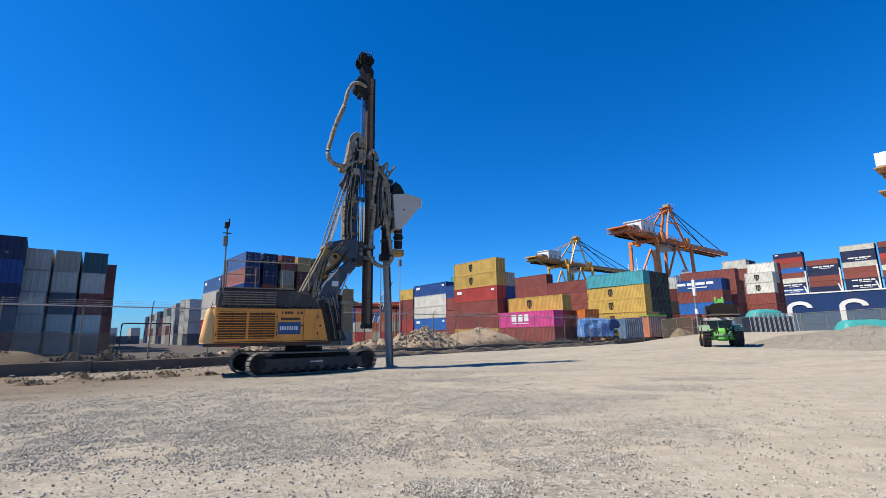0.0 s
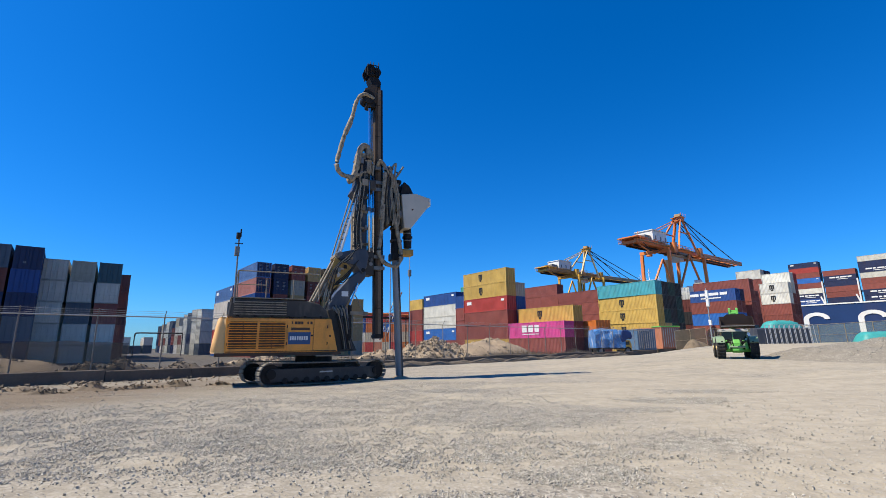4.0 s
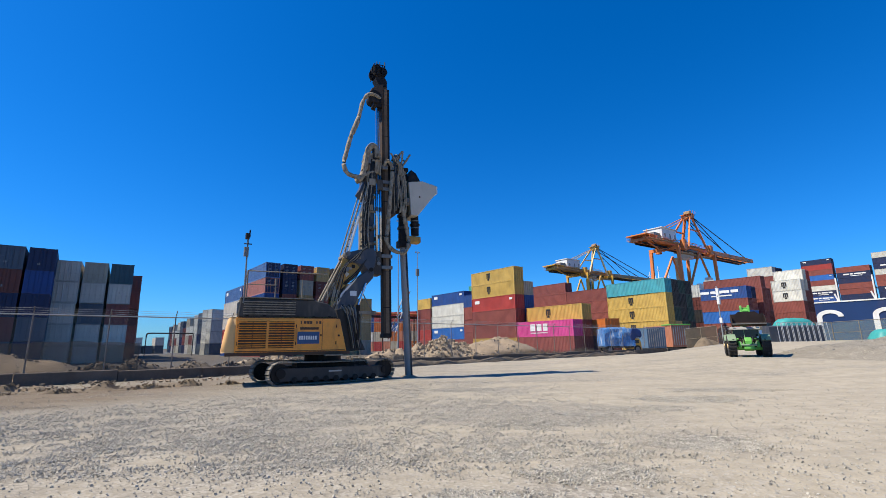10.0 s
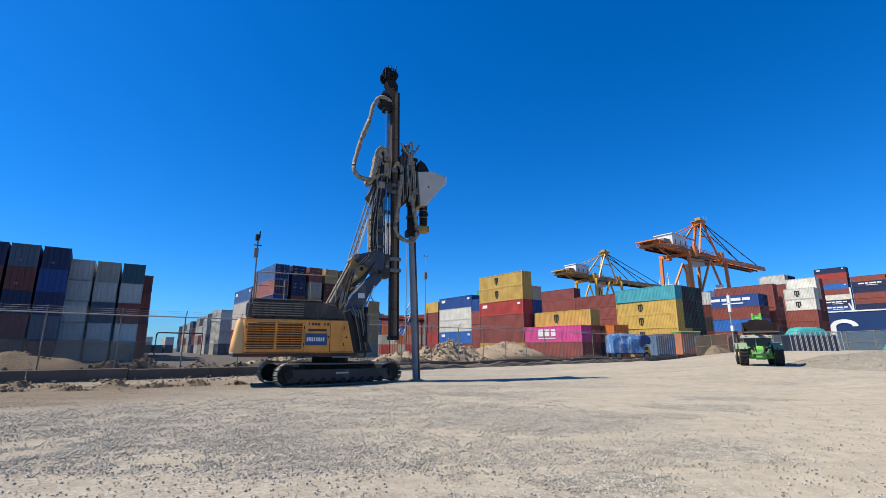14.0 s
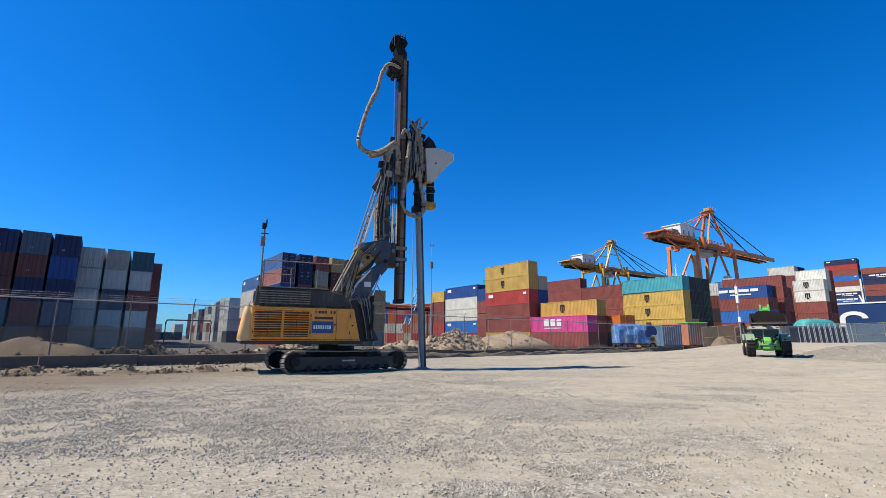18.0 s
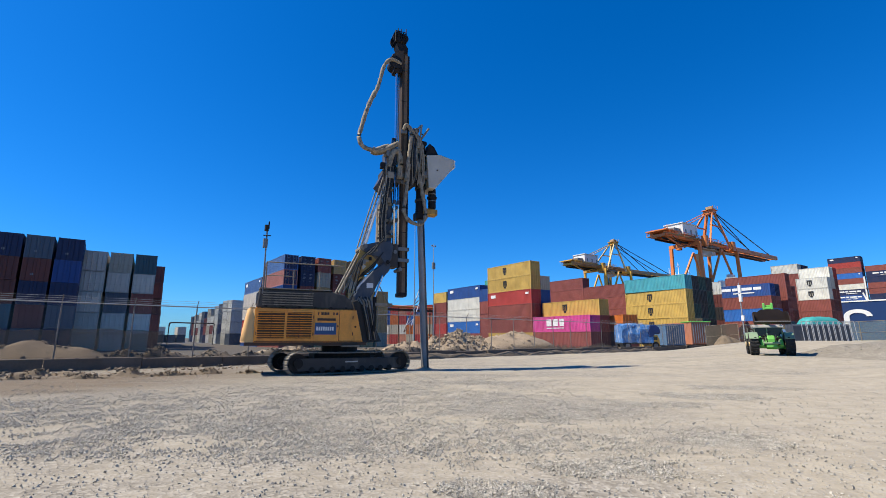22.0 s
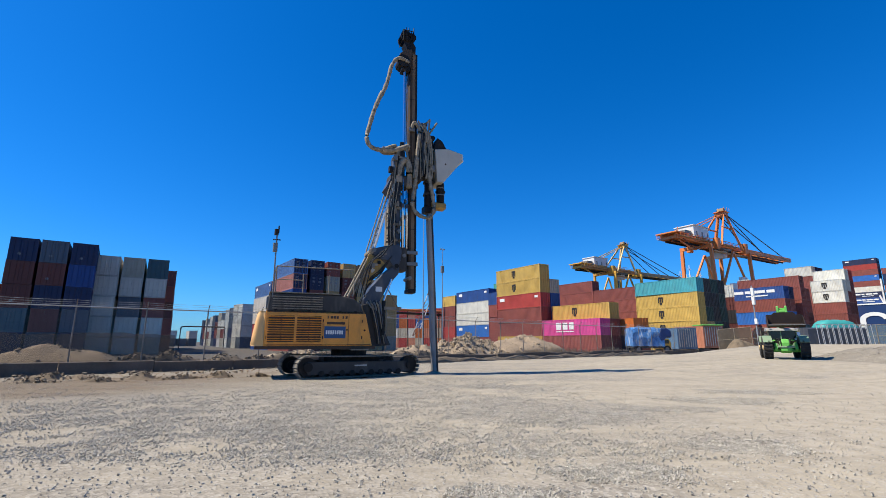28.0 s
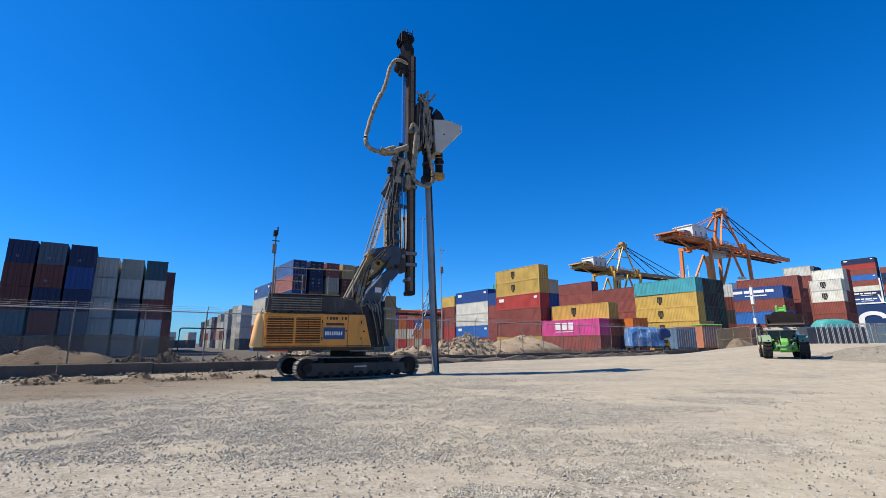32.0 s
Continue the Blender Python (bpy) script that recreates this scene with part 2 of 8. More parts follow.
def ground_material(name, bare=1.0):
    """Crushed grey gravel worn through to pale sand in long patches, wheel-rutted."""
    m = bpy.data.materials.new(name)
    m.use_nodes = True
    n, l = m.node_tree.nodes, m.node_tree.links
    bs = n["Principled BSDF"]
    tc = n.new("ShaderNodeTexCoord")

    def noisy(scale, detail=6, rough=0.6, stretch=None):
        t = n.new("ShaderNodeTexNoise")
        t.inputs["Scale"].default_value, t.inputs["Detail"].default_value, t.inputs["Roughness"].default_value = scale, detail, rough
        if stretch:
            mp = n.new("ShaderNodeMapping")
            mp.inputs["Rotation"].default_value, mp.inputs["Scale"].default_value = (0, 0, radians(-24)), stretch
            l.new(tc.outputs["Object"], mp.inputs["Vector"])
            l.new(mp.outputs[0], t.inputs["Vector"])
        else:
            l.new(tc.outputs["Object"], t.inputs["Vector"])
        return t

    def blend(fac, a, b, lo, hi, top=1.0):
        r = n.new("ShaderNodeMapRange")
        r.inputs["From Min"].default_value, r.inputs["From Max"].default_value, r.inputs["To Max"].default_value = lo, hi, top
        l.new(fac, r.inputs["Value"])
        x = n.new("ShaderNodeMix")
        x.data_type = "RGBA"
        l.new(r.outputs[0], x.inputs["Factor"])
        for key, v in (("A", a), ("B", b)):
            if isinstance(v, tuple):
                x.inputs[key].default_value = (*v, 1)
            else:
                l.new(v, x.inputs[key])
        return x.outputs["Result"]

    patch = noisy(0.30, 8, 0.66, (0.75, 1.25, 1))
    grain = n.new("ShaderNodeTexVoronoi")
    grain.inputs["Scale"].default_value = 21
    l.new(tc.outputs["Object"], grain.inputs["Vector"])
    mid, fine, blot = noisy(2.2, 7, 0.65), noisy(60, 4), noisy(0.9, 7, 0.68)
    bw = n.new("ShaderNodeSeparateColor")
    l.new(grain.outputs["Color"], bw.inputs[0])
    stone = blend(bw.outputs[0], (0.150, 0.134, 0.110), (0.365, 0.332, 0.276), 0.0, 1.0)
    stone = blend(mid.outputs["Fac"], stone, (0.225, 0.198, 0.155), 0.45, 0.72, 0.6)
    sand = blend(mid.outputs["Fac"], (0.372, 0.325, 0.246), (0.275, 0.240, 0.180), 0.35, 0.7)
    sand = blend(fine.outputs["Fac"], sand, (0.20, 0.172, 0.13), 0.52, 0.80, 0.55)
    sand = blend(bw.outputs[0], sand, stone, 0.62, 0.78, 0.7)  # single stones trodden into the sand
    side = n.new("ShaderNodeSeparateXYZ")                  # the gravel thins out to bare sand towards the heap
    l.new(tc.outputs["Object"], side.inputs[0])
    lean = n.new("ShaderNodeMapRange")
    for key, v in (("From Min", -3.0), ("From Max", 13.0), ("To Min", 0.0), ("To Max", 0.20)):
        lean.inputs[key].default_value = v
    l.new(side.outputs[0], lean.inputs["Value"])
    damp = n.new("ShaderNodeMapRange")                     # browner trodden soil on the side of the kerb
    for key, v in (("From Min", -3.0), ("From Max", -12.0), ("To Min", 0.0), ("To Max", 1.0)):
        damp.inputs[key].default_value = v
    l.new(side.outputs[0], damp.inputs["Value"])
    cover = n.new("ShaderNodeAttribute")                   # how thick the loose gravel lies
    cover.attribute_name = "gravel_cover"
    less = n.new("ShaderNodeMath")
    less.operation = "MULTIPLY_ADD"
    l.new(cover.outputs["Fac"], less.inputs[0])
    less.inputs[1].default_value = -0.22
    l.new(lean.outputs[0], less.inputs[2])
    tot = n.new("ShaderNodeMath")
    tot.operation = "ADD"
    l.new(patch.outputs["Fac"], tot.inputs[0])
    l.new(less.outputs[0], tot.inputs[1])
    track = noisy(0.5, 7, 0.7, (0.22, 1.6, 1))
    base = blend(tot.outputs[0], stone, sand, 0.40, 0.60, bare)
    base = blend(track.outputs["Fac"], base, (0.205, 0.180, 0.140), 0.50, 0.66, 0.40)
    base = blend(blot.outputs["Fac"], base, (0.39, 0.345, 0.268), 0.55, 0.72, 0.35)
    base = blend(mid.outputs["Fac"], base, (0.145, 0.124, 0.096), 0.62, 0.74, 0.5)
    base = blend(damp.outputs[0], base, (0.185, 0.158, 0.120), 0.0, 1.0, 0.6)
    across = n.new("ShaderNodeVectorMath")                 # old dark paving begins well behind the fence
    across.operation = "DOT_PRODUCT"
    across.inputs[1].default_value = (-math.sin(radians(40)), math.cos(radians(40)), 0)
    l.new(tc.outputs["Object"], across.inputs[0])
    band = n.new("ShaderNodeFloatCurve")                   # brown trodden earth runs along the kerb's sandy strip
    curve = band.mapping.curves[0]
    for at, v in ((0.04, 0.0), (0.24, 0.85), (0.64, 1.0), (0.82, 0.0)):
        curve.points.new(at, v)
    curve.points[0].location, curve.points[-1].location = (0.0, 0.0), (1.0, 0.0)
    band.mapping.update()
    unit = n.new("ShaderNodeMapRange")
    unit.inputs["From Min"].default_value, unit.inputs["From Max"].default_value = 15.0, 30.0
    l.new(across.outputs["Value"], unit.inputs["Value"])
    l.new(unit.outputs[0], band.inputs["Value"])
    strip = n.new("ShaderNodeMath")
    strip.operation = "MULTIPLY"
    l.new(band.outputs[0], strip.inputs[0])
    l.new(damp.outputs[0], strip.inputs[1])
    streak = n.new("ShaderNodeMath")
    streak.operation = "MULTIPLY"
    l.new(strip.outputs[0], streak.inputs[0])
    l.new(track.outputs["Fac"], streak.inputs[1])
    base = blend(streak.outputs[0], base, (0.135, 0.102, 0.068), 0.15, 0.5, 0.85)
    if bare:
        base = blend(across.outputs["Value"], base, (0.08, 0.071, 0.061), 36, 40, 0.9)
    else:
        base = blend(mid.outputs["Fac"], base, (0.175, 0.155, 0.123), 0.3, 0.55, 0.65)
    l.new(base, bs.inputs["Base Color"])
    bs.inputs["Roughness"].default_value, bs.inputs["Specular IOR Level"].default_value = 0.95, 0.2
    ht = n.new("ShaderNodeMath")
    ht.operation = "ADD"
    rough = n.new("ShaderNodeMath")
    rough.operation = "MULTIPLY_ADD"
    l.new(cover.outputs["Fac"], rough.inputs[0])
    rough.inputs[1].default_value, rough.inputs[2].default_value = 0.9, 0.35
    grit = n.new("ShaderNodeMath")
    grit.operation = "MULTIPLY"
    l.new(grain.outputs["Distance"], grit.inputs[0])
    l.new(rough.outputs[0], grit.inputs[1])
    l.new(grit.outputs[0], ht.inputs[0])
    l.new(mid.outputs["Fac"], ht.inputs[1])
    bp = n.new("ShaderNodeBump")
    bp.inputs["Strength"].default_value, bp.inputs["Distance"].default_value = 0.75, 0.035
    l.new(ht.outputs[0], bp.inputs["Height"])
    l.new(bp.outputs[0], bs.inputs["Normal"])
    return m


M_GROUND = ground_material("gravel_and_sand")
M_GRAVEL = ground_material("grey_gravel", 0.0)
M_MOUNDSTONE = surf("grey_mound_gravel", (0.29, 0.268, 0.225), 0.95, 0, 0.5, 5, 40, 0.2)
M_STONE = surf("loose_gravel", (0.365, 0.335, 0.278), 0.95, 0, 0.4, 5, 40, 0.2)


# ---- shape tools ----
class Shape:
    """Collects solid pieces of one mesh."""

    def __init__(self):
        self.v, self.f = [], []

    def add(self, vs, fs):
        k = len(self.v)
        self.v += [tuple(p) for p in vs]
        self.f += [tuple(i + k for i in f) for f in fs]
        return self

    def box(self, lo, hi, m=None, ch=0.0):
        """A block from corner to corner with chamfered edges along its longest side."""
        size = [b - a for a, b in zip(lo, hi)]
        ax = size.index(max(size))
        i, j = [k for k in range(3) if k != ax]
        ch = min(ch, size[i] * 0.45, size[j] * 0.45)
        if ch > 0:
            a, b, c, d = lo[i], hi[i], lo[j], hi[j]
            prof = [(a + ch, c), (b - ch, c), (b, c + ch), (b, d - ch), (b - ch, d), (a + ch, d), (a, d - ch), (a, c + ch)]
        else:
            prof = [(lo[i], lo[j]), (hi[i], lo[j]), (hi[i], hi[j]), (lo[i], hi[j])]
        vs = []
        for e in (lo[ax], hi[ax]):
            for p, q in prof:
                c3 = [0, 0, 0]
                c3[ax], c3[i], c3[j] = e, p, q
                vs.append(Vector(c3))
        if m is not None:
            vs = [m @ p for p in vs]
        n = len(prof)
        fs = [tuple(range(n))[::-1], tuple(range(n, 2 * n))] + [(k, (k + 1) % n, n + (k + 1) % n, n + k) for k in range(n)]
        return self.add(vs, fs)

    def slab(self, prof, y0, y1, m=None):
        """An upright plate: a profile in x and z, from y0 to y1."""
        n = len(prof)
        vs = [Vector((x, y0, z)) for x, z in prof] + [Vector((x, y1, z)) for x, z in prof]
        if m is not None:
            vs = [m @ p for p in vs]
        return self.add(vs, [tuple(range(n)), tuple(range(n, 2 * n))[::-1]] + [(k, n + k, n + (k + 1) % n, (k + 1) % n) for k in range(n)])

    def rod(self, a, b, r, r2=None, n=10):
        a, b = Vector(a), Vector(b)
        r2 = r if r2 is None else r2
        q = (b - a).to_track_quat("Z", "Y").to_matrix()
        vs = []
        for p, s in ((a, r), (b, r2)):
            vs += [p + q @ Vector((s * math.cos(2 * math.pi * k / n), s * math.sin(2 * math.pi * k / n), 0)) for k in range(n)]
        return self.add(vs, [tuple(range(n))[::-1], tuple(range(n, 2 * n))] + [(k, (k + 1) % n, n + (k + 1) % n, n + k) for k in range(n)])

    def beam(self, a, b, w, h):
        """A rectangular bar from a to b, w wide and h high."""
        a, b = Vector(a), Vector(b)
        d = (b - a).normalized()
        s = d.cross(Vector((0, 0, 1)))
        s = s.normalized() if s.length > 1e-3 else Vector((0, 1, 0))
        t = s.cross(d).normalized()
        vs = [p + s * x * w / 2 + t * y * h / 2 for p in (a, b) for x, y in ((-1, -1), (1, -1), (1, 1), (-1, 1))]
        return self.add(vs, [(3, 2, 1, 0), (4, 5, 6, 7)] + [(k, (k + 1) % 4, 4 + (k + 1) % 4, 4 + k) for k in range(4)])

    def tube(self, pts, r, n=8, lumpy=0.0, steps=5):
        """A hose through the points, smoothed; lumpy makes its sleeve uneven."""
        p = [Vector(a) for a in pts]
        p = [p[0] * 2 - p[1]] + p + [p[-1] * 2 - p[-2]]
        line = []
        for k in range(1, len(p) - 2):
            for s in range(steps):
                u = s / steps
                line.append(0.5 * (2 * p[k] + (p[k + 1] - p[k - 1]) * u + (2 * p[k - 1] - 5 * p[k] + 4 * p[k + 1] - p[k + 2]) * u * u
                                   + (3 * p[k] - p[k - 1] - 3 * p[k + 1] + p[k + 2]) * u ** 3))
        line.append(p[-2])
        vs = []
        for k, c in enumerate(line):
            d = line[min(k + 1, len(line) - 1)] - line[max(k - 1, 0)]
            q = d.to_track_quat("Z", "Y").to_matrix()
            rr = r * (1 + lumpy * noise.noise(c * 4.0))
            vs += [c + q @ Vector((rr * math.cos(2 * math.pi * j / n), rr * math.sin(2 * math.pi * j / n), 0)) for j in range(n)]
        fs = [tuple(range(n))[::-1], tuple(range(len(vs) - n, len(vs)))]
        for k in range(len(line) - 1):
            fs += [(k * n + j, k * n + (j + 1) % n, (k + 1) * n + (j + 1) % n, (k + 1) * n + j) for j in range(n)]
        return self.add(vs, fs)

    def disc(self, c, axis, r, w, n=20, hole=0.0):
        """A wheel round the point c, w wide along its axis, with an optional hole."""
        c, ax = Vector(c), Vector(axis).normalized()
        if hole <= 0:
            return self.rod(c - ax * w / 2, c + ax * w / 2, r, n=n)
        q = ax.to_track_quat("Z", "Y").to_matrix()
        vs = []
        for s, rr in ((-1, r), (1, r), (1, hole), (-1, hole)):
            vs += [c + ax * w / 2 * s + q @ Vector((rr * math.cos(2 * math.pi * k / n), rr * math.sin(2 * math.pi * k / n), 0)) for k in range(n)]
        fs = []
        for a in range(4):
            b = (a + 1) % 4
            fs += [(a * n + k, a * n + (k + 1) % n, b * n + (k + 1) % n, b * n + k) for k in range(n)]
        return self.add(vs, fs)

    def mesh(self, name, smooth=False):
        me = bpy.data.meshes.new(name)
        me.from_pydata(self.v, [], self.f)
        if smooth:
            me.polygons.foreach_set("use_smooth", [True] * len(me.polygons))
        me.update()
        return me


def part(name, shape, material, parent, label="", m=None, bevel=0.0, smooth=False):
    """Links a shape, or a ready mesh, as one part of a thing."""
    me = shape if isinstance(shape, bpy.types.Mesh) else shape.mesh(name, smooth)
    if material and not me.materials:
        me.materials.append(material)
    ob = new(name, me)
    ob.parent = parent
    if m is not None:
        ob.matrix_basis = m
    if bevel:
        b = ob.modifiers.new("bevel", "BEVEL")
        b.width, b.segments, b.limit_method = bevel, 2, "ANGLE"
        b.angle_limit = radians(40)
    return tagged(ob, label) if label else ob


def thing(name, m, label, category, group="", kind=""):
    ob = new(name)
    ob.matrix_basis = m
    return tagged(ob, label, category, group, kind)


def solid(name, shape, material, m, label, category, group="", kind="", smooth=False, bevel=0.0):
    ob = part(name, shape, material, None, label, m, bevel, smooth)
    return tagged(ob, label, category, group, kind)


YARD = 40.0                      # the yard's grid: U runs along the kerb, V away from it
CY, SY = math.cos(radians(YARD)), math.sin(radians(YARD))


def yard(u, v, z=0.0, turn=0.0):
    return pose(CY * u - SY * v, SY * u + CY * v, z, 0, 0, YARD + turn)


def ease(x):
    x = min(max(x, 0.0), 1.0)
    return x * x * (3 - 2 * x)


def height(x, y):
    """The lie of the ground: level where the rig stands, rising towards the gravel heap."""
    u, v = CY * x + SY * y, -SY * x + CY * y
    return (0.54 * ease((u - 21) / 13) + 0.80 * ease((u - 38) / 14)) * (1 - ease((v - 14) / 12))


# ---- ground ----
# patches where the loose gravel lies thick on the sand: centre and half sizes
THICK = ((2.0, 9.7, 1.5, 0.8), (4.4, 7.7, 1.1, 0.8), (2.0, 6.1, 1.3, 0.6), (1.0, 7.1, 1.0, 0.5), (7.3, 13.4, 2.0, 1.0), (0.7, 5.3, 0.9, 0.5), (5.1, 11.7, 1.6, 0.6), (9.5, 15.5, 2.5, 1.0), (3.5, 11.0, 0.9, 0.5))


def gravel_cover(x, y):
    """How thick the loose gravel lies on the sand, 0 to 1."""
    n = 0.55 * noise.noise(Vector((x * 0.45, y * 0.6, 3.1))) + 0.45 * noise.noise(Vector((x * 1.5, y * 1.7, 7.7)))
    f = 0.35 * noise.noise(Vector((x * 4.1, y * 4.7, 1.3)))
    west = 1 - ease((x - 0.5 - 2.0 * n) / 5.5)
    d = 0.03 + 0.05 * f + west * (0.30 + 0.75 * n + f) * ease((y - 6.0 - 0.8 * n) / 1.0)
    for px, py, rx, ry in THICK:
        d = max(d, (1.0 - ((x - px) / rx) ** 2 - ((y - py) / ry) ** 2 + 1.1 * n + f) * 0.95)
    return min(max(d, 0.02), 1.0)


def build_ground():
    """One sheet: fine near the path, coarse out to the horizon."""
    xs = np.concatenate([[-3000, -900, -300, -140, -80], np.arange(-50, -16, 1.0), np.arange(-16, 26, 0.22), np.arange(26, 62, 1.0), [70, 90, 140, 300, 900, 3000]])
    ys = np.concatenate([[-2500, -600, -150, -50, -20, -8], np.arange(-2, 4, 0.5), np.arange(4, 27, 0.22), np.arange(27, 64, 1.0), [72, 90, 130, 200, 400, 900, 3500]])
    vs = []
    for y in ys:
        for x in xs:
            z = height(x, y)
            if -60 < x < 70 and -5 < y < 70:
                p = Vector((x, y, 0))
                z += 0.05 * noise.noise(p * 0.35) + 0.022 * noise.noise(p * 1.3) + 0.013 * noise.noise(p * 3.6)
            elif y > 130:
                z -= 1.5
            vs.append((x, y, z - 0.01))
    w = len(xs)
    fs = [(j * w + i, j * w + i + 1, (j + 1) * w + i + 1, (j + 1) * w + i) for j in range(len(ys) - 1) for i in range(w - 1)]
    me = Shape().add(vs, fs).mesh("ground", True)
    at = me.attributes.new("gravel_cover", "FLOAT", "POINT")
    at.data.foreach_set("value", [gravel_cover(x, y) if abs(x) < 26 and 3 < y < 20 else 0.5 for x, y, _ in vs])
    solid("ground", me, M_GROUND, Matrix(), "pale sandy ground strewn with crushed grey gravel", "ground", kind="structure")


build_ground()


def rock(rng, s, flat=0.7, n=1):
    """A small angular stone: a cube's corners pushed about."""
    out = []
    for x in (-1, 1):
        for y in (-1, 1):
            for z in (-1, 1):
                out.append((s * x * rng.uniform(0.45, 1.0), s * y * rng.uniform(0.45, 1.0), s * flat * z * rng.uniform(0.4, 1.0)))
    return out


ROCK_FACES = [(0, 1, 3, 2), (4, 6, 7, 5), (0, 4, 5, 1), (2, 3, 7, 6), (0, 2, 6, 4), (1, 5, 7, 3)]


def scatter(name, rng, count, place, size, material, label, category, flat=0.7, lift=0.1):
    sh = Shape()
    for k in range(count):
        x, y = place(rng)
        c = Vector((x, y, height(x, y) + 0.05 * noise.noise(Vector((x, y, 0)) * 0.35)))
        q = Euler((rng.uniform(0, 6), rng.uniform(0, 6), rng.uniform(0, 6))).to_matrix()
        s = size(rng)
        sh.add([c + q @ Vector(p) + Vector((0, 0, s * lift)) for p in rock(rng, s, flat)], ROCK_FACES)
    return solid(name, sh, material, Matrix(), label, category, kind="stuff")


def near_gravel(rng):
    while True:
        y = 4.0 + 17 * rng.random() ** 1.75
        x = rng.uniform(-1.15, 1.15) * (y + 1)
        bare = 0.8 * ease((CY * y - SY * x - 13.5) / 4.5) * ease((-1 - x) / 4)      # trodden earth towards the kerb
        if rng.random() < gravel_cover(x, y) * (1 - bare):
            return x, y


rng = random.Random(5)
scatter("gravel", rng, 100000, near_gravel, lambda r: 0.005 + 0.016 * r.random() ** 2.7, M_STONE, "loose crushed grey gravel on sandy ground", "gravel", 0.5, -0.05)


# ---- the kerb wall and the wire fence ----
KERB_V = 29.2


def build_kerb():
    root = thing("kerb_wall", yard(0, KERB_V), "low weathered concrete kerb wall below the wire fence", "wall", kind="structure")
    r = random.Random(3)
    u = -26.0
    while u < 76:
        w = r.uniform(3.4, 4.0)
        sh = Shape()
        h = 0.56 + r.uniform(-0.09, 0.06)
        sh.box((u + 0.01, 0, -0.2), (u + w - 0.02, 0.35, h), ch=0.03)
        part("concrete_panel", sh, M_KERB, root, m=pose(0, r.uniform(-0.03, 0.03), 0, r.uniform(-1, 1), 0, r.uniform(-0.3, 0.3)))
        u += w


build_kerb()


def build_fence():
    root = thing("wire_fence", yard(0, KERB_V + 0.5), "galvanised chain-link fence on slanting steel posts", "fence", kind="structure")
    r = random.Random(8)
    us = [-24.55 + 3.05 * k for k in range(32)]
    for u in us:
        t = 0.0 + r.uniform(-0.03, 0.03)
        part("post", Shape().rod((u, 0, 0.1), (u + t, t, 3.38), 0.034, n=8).rod((u + t, t, 3.38), (u + t, t - 0.28, 3.70), 0.022, n=6), M_POST, root)
    for a, b in zip(us, us[1:]):
        sh = Shape()
        sh.rod((a, 0, 3.35), (b, 0, 3.35), 0.036, n=6)
        part("top_rail", sh, M_GALV, root)
        part("chain_link", Shape().add([(a, 0.03, 0.45), (b, 0.03, 0.45), (b, 0.03, 3.33), (a, 0.03, 3.33)], [(0, 1, 2, 3)]), M_CHAIN, root)
        wires = Shape()
        for k in range(3):
            d = 0.10 * k
            wires.tube([(a, -0.08 * k - 0.05, 3.45 + d), ((a + b) / 2, -0.08 * k - 0.05, 3.43 + d), (b, -0.08 * k - 0.05, 3.45 + d)], 0.006, 4, steps=2)
        part("barbed_wire", wires, M_GALV, root)
    nets = thing("windbreak_net", yard(0, KERB_V + 0.62), "torn brown windbreak net along the fence foot", "net")
    sh = Shape()
    n = 60
    vs = []
    for k in range(n + 1):
        u = -24 + 28.4 * k / n
        vs += [(u, 0.05 * math.sin(u * 3), 0.3), (u, 0.06 * math.sin(u * 2.3 + 1), 2.0 + 0.05 * math.sin(u * 1.1) + 0.04 * math.sin(u * 4.3))]
    sh.add(vs, [(2 * k, 2 * k + 2, 2 * k + 3, 2 * k + 1) for k in range(n)])
    part("netting", sh, M_NET, nets)


build_fence()


def heap(name, m, rx, ry, h, material, label, seed, rough=0.12, kind="", stones=0, size=0.2, stone=None):
    """A tipped heap with slumped, uneven flanks."""
    n, k = 26, 44
    vs, fs = [(0, 0, h + height(*m.translation.xy))], []
    for i in range(1, n + 1):
        q = i / n
        for j in range(k):
            a = 2 * math.pi * j / k
            e = 1 + 0.25 * noise.noise(Vector((math.cos(a) * 1.5, math.sin(a) * 1.5, seed)))
            x, y = rx * q * e * math.cos(a), ry * q * e * math.sin(a)
            z = h * max(0.0, 1 - q ** 2.2) ** 1.15 * (1 + 0.3 * noise.noise(Vector((x * 0.5, y * 0.5, seed)))) + rough * h * noise.noise(Vector((x * 1.4, y * 1.4, seed))) * (1 - q)
            w = m @ Vector((x, y, 0))
            vs.append((x, y, z - 0.12 * q + height(w.x, w.y)))
    fs += [(0, 1 + j, 1 + (j + 1) % k) for j in range(k)]
    for i in range(n - 1):
        fs += [(1 + i * k + j, 1 + (i + 1) * k + j, 1 + (i + 1) * k + (j + 1) % k, 1 + i * k + (j + 1) % k) for j in range(k)]
    if stones:
        r, sh = random.Random(int(seed * 10)), Shape()
        for _ in range(stones):
            c = Vector(vs[r.randrange(len(vs) * 4 // 5)]) + Vector((r.uniform(-0.2, 0.2), r.uniform(-0.2, 0.2), 0))
            q = Euler((r.uniform(0, 6), r.uniform(0, 6), r.uniform(0, 6))).to_matrix()
            s = size * (0.25 + r.random() ** 2)
            sh.add([c + q @ Vector(p) for p in rock(r, s)], ROCK_FACES)
        solid("loose_stone", sh, stone or M_RUBBLE, m, "loose broken stone lying on the heap", "stone", kind="stuff")
    return solid(name, Shape().add(vs, fs).mesh(name, True), material, m, label, "heap", kind=kind)


